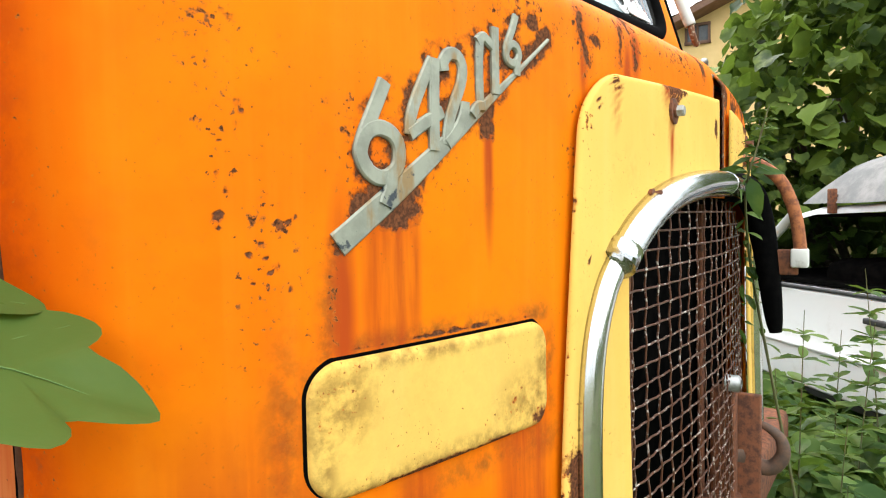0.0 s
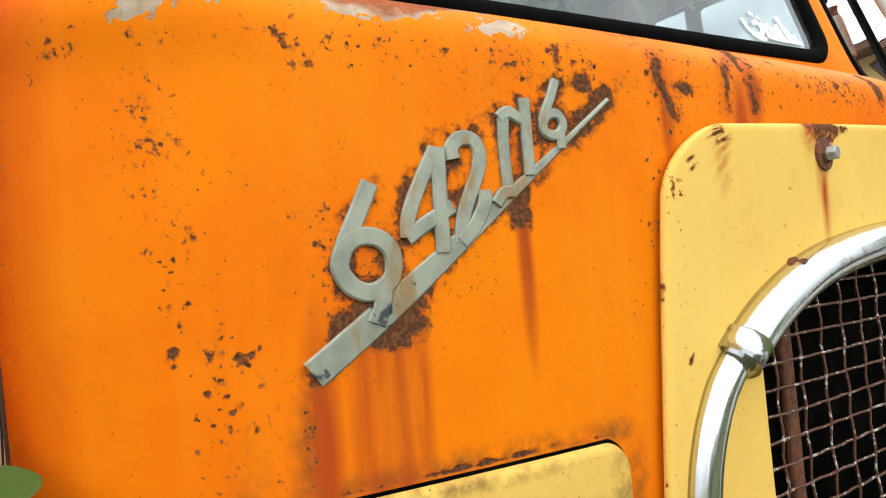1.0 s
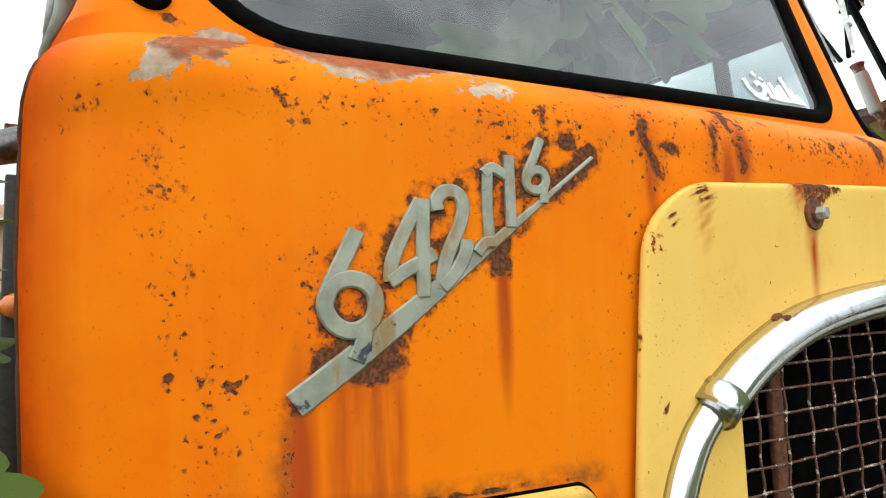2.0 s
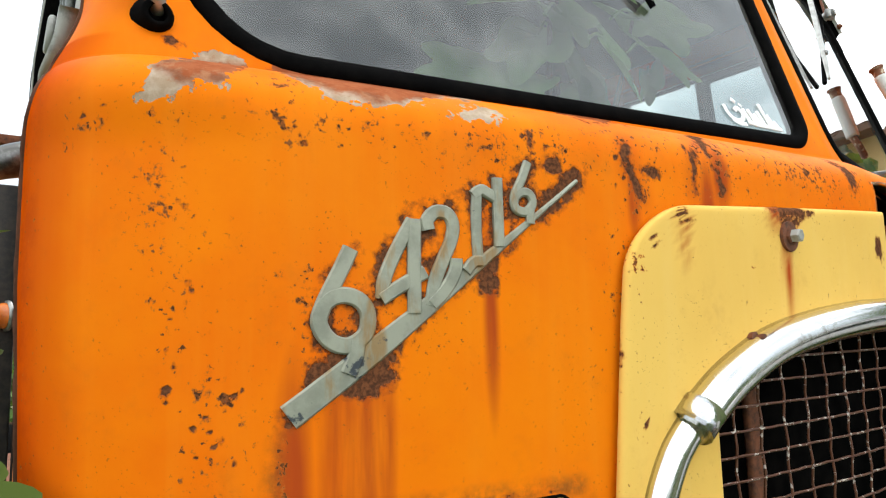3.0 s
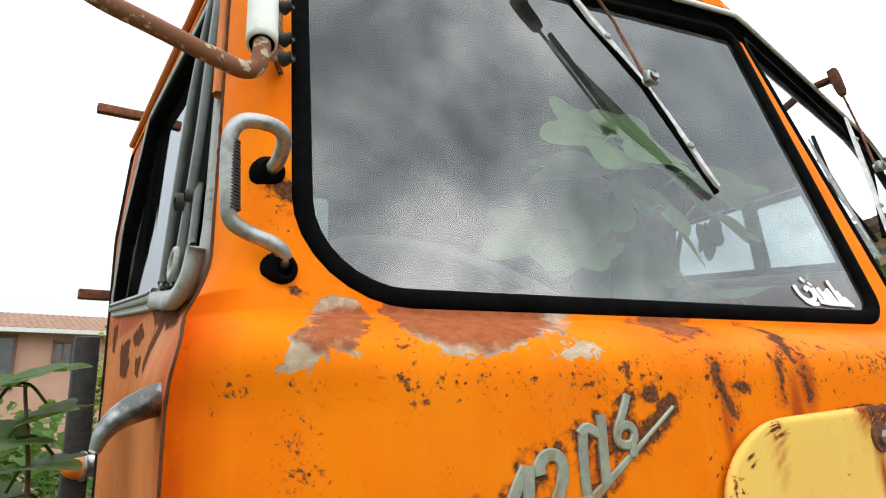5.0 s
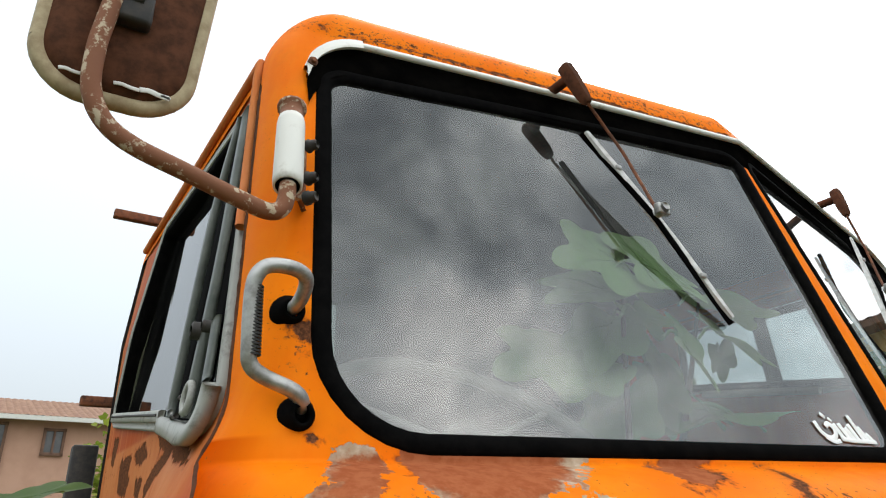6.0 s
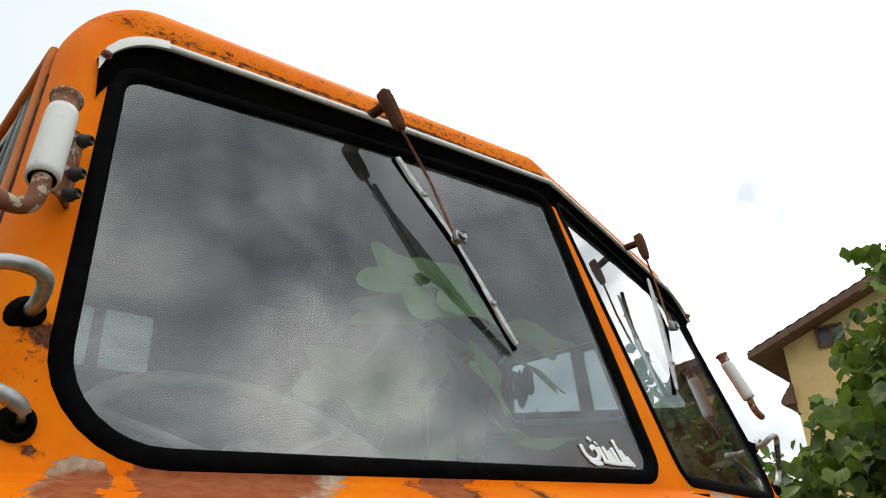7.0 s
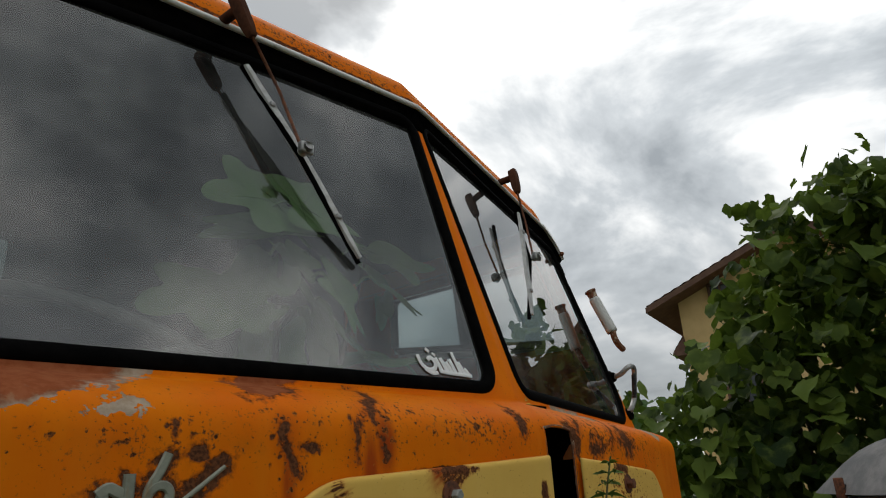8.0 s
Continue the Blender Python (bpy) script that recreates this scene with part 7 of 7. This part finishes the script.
    for u in (0.45, -1.95):
        for v in (0.06, 1.44):
            bm = bmesh.new()
            lathe(bm, g(u, v - 0.07, 0.28), tuple(uy * -1), [(0.0, 0.20), (0.02, 0.27), (0.13, 0.27), (0.15, 0.20)], 24)
            wh = part("wheel", bm, M_RUBBER, car)
            bm = bmesh.new()
            lathe(bm, g(u, v - 0.075, 0.28), tuple(uy * -1), [(0.0, 0.06), (0.02, 0.15), (0.13, 0.18)], 18)
            part("rim", bm, M_ALU, wh)
    bm = bmesh.new()
    box(bm, g(-0.9, 0.06, 0.335), (3.3, 0.06, 0.07), 0.01, Matrix.Rotation(ang, 3, "Z"))
    part("sill", bm, M_TRIM, car, "black sill")
    bm = bmesh.new()
    box(bm, g(-0.88, 0.0, 0.80), (0.16, 0.03, 0.03), 0.006, Matrix.Rotation(ang, 3, "Z"))
    part("door_handle", bm, M_TRIM, car)
    bm = bmesh.new()
    for u in (-1.03, -1.01):
        tube(bm, [g(u, -0.004, 0.34), g(u, 0.006, 0.90)], 0.003, 4)
    part("door_gap", bm, M_TRIM, car)
    # cover lashed on the roof, and the rack clamps
    bm = bmesh.new()
    rows = []
    for i, (u, hgt, ins) in enumerate(((-0.02, 0.02, 0.06), (-0.12, 0.16, 0.02), (-0.30, 0.29, -0.02), (-0.60, 0.34, -0.04), (-1.2, 0.33, -0.04), (-1.7, 0.27, -0.02), (-1.95, 0.06, 0.04))):
        row = []
        for j in range(13):
            t = j / 12
            v = 0.15 + ins + (1.20 - 2 * ins) * t
            w = 1.405 + hgt * (math.sin(math.pi * t) ** 0.5 if 0 < t < 1 else 0) + 0.018 * noise.noise(Vector((u * 5, v * 5, 2)))
            row.append(bm.verts.new(g(u, v, w)))
        rows.append(row)
    for a, b in zip(rows, rows[1:]):
        for j in range(12):
            bm.faces.new((a[j], a[j + 1], b[j + 1], b[j]))
    part("roof_cover", bm, M_ROOFLOAD, car, "grey weathered cover on the roof")
    for u in (-0.40, -1.5):
        bm = bmesh.new()
        box(bm, g(u, 0.12, 1.415), (0.05, 0.03, 0.14), 0.006, Matrix.Rotation(ang, 3, "Z"))
        part("rack_clamp", bm, M_RUST, car, "rusty roof rack clamp")
        bm = bmesh.new()
        tube(bm, [g(u, 0.13, 1.44), g(u, 1.37, 1.44)], 0.014, 8)
        part("rack_bar", bm, M_TRIM, car)


build_car()


# ---------------------------------------------------------------- houses
def tiled(bm, a, b, c, d, nu, nv, h):
    """Rows of rounded tiles on the slope a-b (eave), d-c (ridge)."""
    n = nu * 4
    rows = []
    for j in range(nv * 2 + 1):
        t = j / (nv * 2)
        row = []
        for i in range(n + 1):
            s = i / n
            p = a.lerp(b, s).lerp(d.lerp(c, s), t)
            row.append(bm.verts.new(p + Vector((0, 0, h * abs(math.sin(math.pi * s * nu)) + (h * 0.6 if j % 2 == 0 else 0)))))
        rows.append(row)
    for p, q in zip(rows, rows[1:]):
        for i in range(n):
            bm.faces.new((p[i], p[i + 1], q[i + 1], q[i]))


def house(name, label, at, turn, w, d, eave, ridge, wall, roof, windows, over=0.8, gable=True):
    """A gabled house: its front gable wall looks along local -y. windows: (x, z, width, height)."""
    h = thing(name, label, "house", at)
    h.rotation_euler = (0, 0, radians(turn))
    loc = lambda x, y, z: Vector((x, y, z))
    bm = bmesh.new()
    x0, x1 = -w / 2, w / 2
    front = [loc(x0, 0, 0), loc(x1, 0, 0), loc(x1, 0, eave), loc(0, 0, ridge), loc(x0, 0, eave)] if gable else [loc(x0, 0, 0), loc(x1, 0, 0), loc(x1, 0, eave), loc(x0, 0, eave)]
    f = [bm.verts.new(p) for p in front]
    b = [bm.verts.new(p + Vector((0, d, 0))) for p in front]
    bm.faces.new(f)
    bm.faces.new(list(reversed(b)))
    for i in range(len(f)):
        bm.faces.new((f[i], f[(i + 1) % len(f)], b[(i + 1) % len(f)], b[i]))
    def put(nm, bm, mat, parent, lab=""):
        me = finish(nm, bm, mat, False)
        o = new(nm, me)
        o.parent = parent
        return tagged(o, lab) if lab else o
    body = put("wall", bm, wall, h)
    if gable:
        k = (ridge - eave) / (w / 2)
        for s in (-1, 1):
            bm = bmesh.new()
            e = loc(s * (w / 2 + over), -over, eave - k * over + 0.12)
            r = loc(0, -over, ridge + 0.12)
            e2, r2 = e + Vector((0, d + 2 * over, 0)), r + Vector((0, d + 2 * over, 0))
            tiled(bm, e, e2, r2, r, 40, 14, 0.05)
            put("roof", bm, roof, h, "brown tiled roof slope")
            bm = bmesh.new()
            vs = [e + Vector((0, 0, -0.02)), r + Vector((0, 0, -0.02)), r + Vector((0, 0, -0.26)), e + Vector((0, 0, -0.22))]
            f = [bm.verts.new(p) for p in vs]
            g2 = [bm.verts.new(p + Vector((0, d + 2 * over, 0))) for p in vs]
            bm.faces.new(f)
            bm.faces.new(list(reversed(g2)))
            for i in range(4):
                bm.faces.new((f[i], f[(i + 1) % 4], g2[(i + 1) % 4], g2[i]))
            put("eave_board", bm, M_EAVE, h, "brown boarded eave")
    else:
        for s in (0, 1):
            bm = bmesh.new()
            y = -over if s == 0 else d + over
            a, c = loc(x0 - over, y, eave - 0.05), loc(x1 + over, y, eave - 0.05)
            ra, rc = loc(x0 - over, d / 2, ridge), loc(x1 + over, d / 2, ridge)
            tiled(bm, a, c, rc, ra, 80, 16, 0.028)
            put("roof", bm, roof, h, "terracotta tiled roof slope")
        bm = bmesh.new()
        box(bm, loc(0, -over, eave - 0.10), (w + 2 * over, 0.12, 0.14))
        put("gutter", bm, M_WHITE, h, "pale gutter")
    for x, z, ww, hh in windows:
        bm = bmesh.new()
        box(bm, (x, 0.02, z), (ww, 0.10, hh))
        win = put("window", bm, M_DARKGLASS, h, "dark window")
        bm = bmesh.new()
        for dx, dz, sx, sz in ((-ww / 2, 0, 0.08, hh + 0.1), (ww / 2, 0, 0.08, hh + 0.1), (0, hh / 2, ww + 0.1, 0.08), (0, -hh / 2, ww + 0.1, 0.10), (0, 0, 0.06, hh)):
            box(bm, (x + dx, -0.06, z + dz), (sx, 0.10, sz))
        put("frame", bm, M_EAVE, win, "brown frame")
    return h


M_EAVE = simple("brown_boards", (0.14, 0.07, 0.045), (0.20, 0.11, 0.07), 4, 0.8)
M_DARKGLASS = simple("dark_window", (0.06, 0.065, 0.07), (0.10, 0.10, 0.10), 3, 0.2)
M_PLASTER = simple("yellow_plaster", (0.80, 0.56, 0.25), (0.72, 0.49, 0.21), 1.5, 0.9, 0, 0.2, 0.01)
M_PINK = simple("pink_plaster", (0.52, 0.31, 0.22), (0.46, 0.27, 0.19), 1.5, 0.9, 0, 0.2, 0.01)
M_TILE = simple("brown_tiles", (0.20, 0.085, 0.05), (0.28, 0.14, 0.09), 5, 0.85, 0, 0.4, 0.02)
M_TERRA = simple("terracotta_tiles", (0.19, 0.095, 0.058), (0.28, 0.165, 0.105), 5, 0.85, 0, 0.4, 0.02)
yellow_house = house("house", "yellow plastered house with a brown tiled gable roof beyond the trees", (23.2, 2.83, 0), -90 + 6, 8.2, 12, 7.55, 9.25, M_PLASTER, M_TILE, [(-2.6, 7.55, 0.75, 0.62), (-2.4, 4.3, 1.1, 1.4), (1.6, 4.3, 1.1, 1.4)], 0.95)
house("house", "low pinkish house with a terracotta tiled roof behind the bushes", (-5.8, 24.5, 0), 2, 15.5, 8, 4.95, 6.05, M_PINK, M_TERRA, [(6.0, 4.20, 0.55, 0.75), (2.5, 4.25, 0.9, 1.0), (4.2, 3.9, 0.9, 1.6), (-2.0, 4.25, 0.9, 1.0)], 0.6, False)


def lean_to(parent):
    """A low tiled roof against the side wall of the yellow house."""
    bm = bmesh.new()
    a, b = Vector((-4.50, -0.35, 5.62)), Vector((-4.50, 7.0, 5.62))
    tiled(bm, a, b, Vector((-4.08, 7.0, 6.15)), Vector((-4.08, -0.35, 6.15)), 24, 3, 0.04)
    me = finish("lean_to_roof", bm, M_TILE, False)
    o = new("lean_to_roof", me)
    o.parent = parent
    tagged(o, "brown tiled lean-to roof")
    bm = bmesh.new()
    vs = [Vector((-4.50, -0.35, 5.60)), Vector((-4.08, -0.35, 6.13)), Vector((-4.08, -0.35, 5.52)), Vector((-4.46, -0.35, 5.50))]
    f = [bm.verts.new(p) for p in vs]
    g = [bm.verts.new(p + Vector((0, 7.35, 0))) for p in vs]
    bm.faces.new(f)
    bm.faces.new(list(reversed(g)))
    for i in range(4):
        bm.faces.new((f[i], f[(i + 1) % 4], g[(i + 1) % 4], g[i]))
    o2 = new("fascia", finish("fascia", bm, M_EAVE, False))
    o2.parent = o
    tagged(o2, "brown boarded underside")


lean_to(yellow_house)
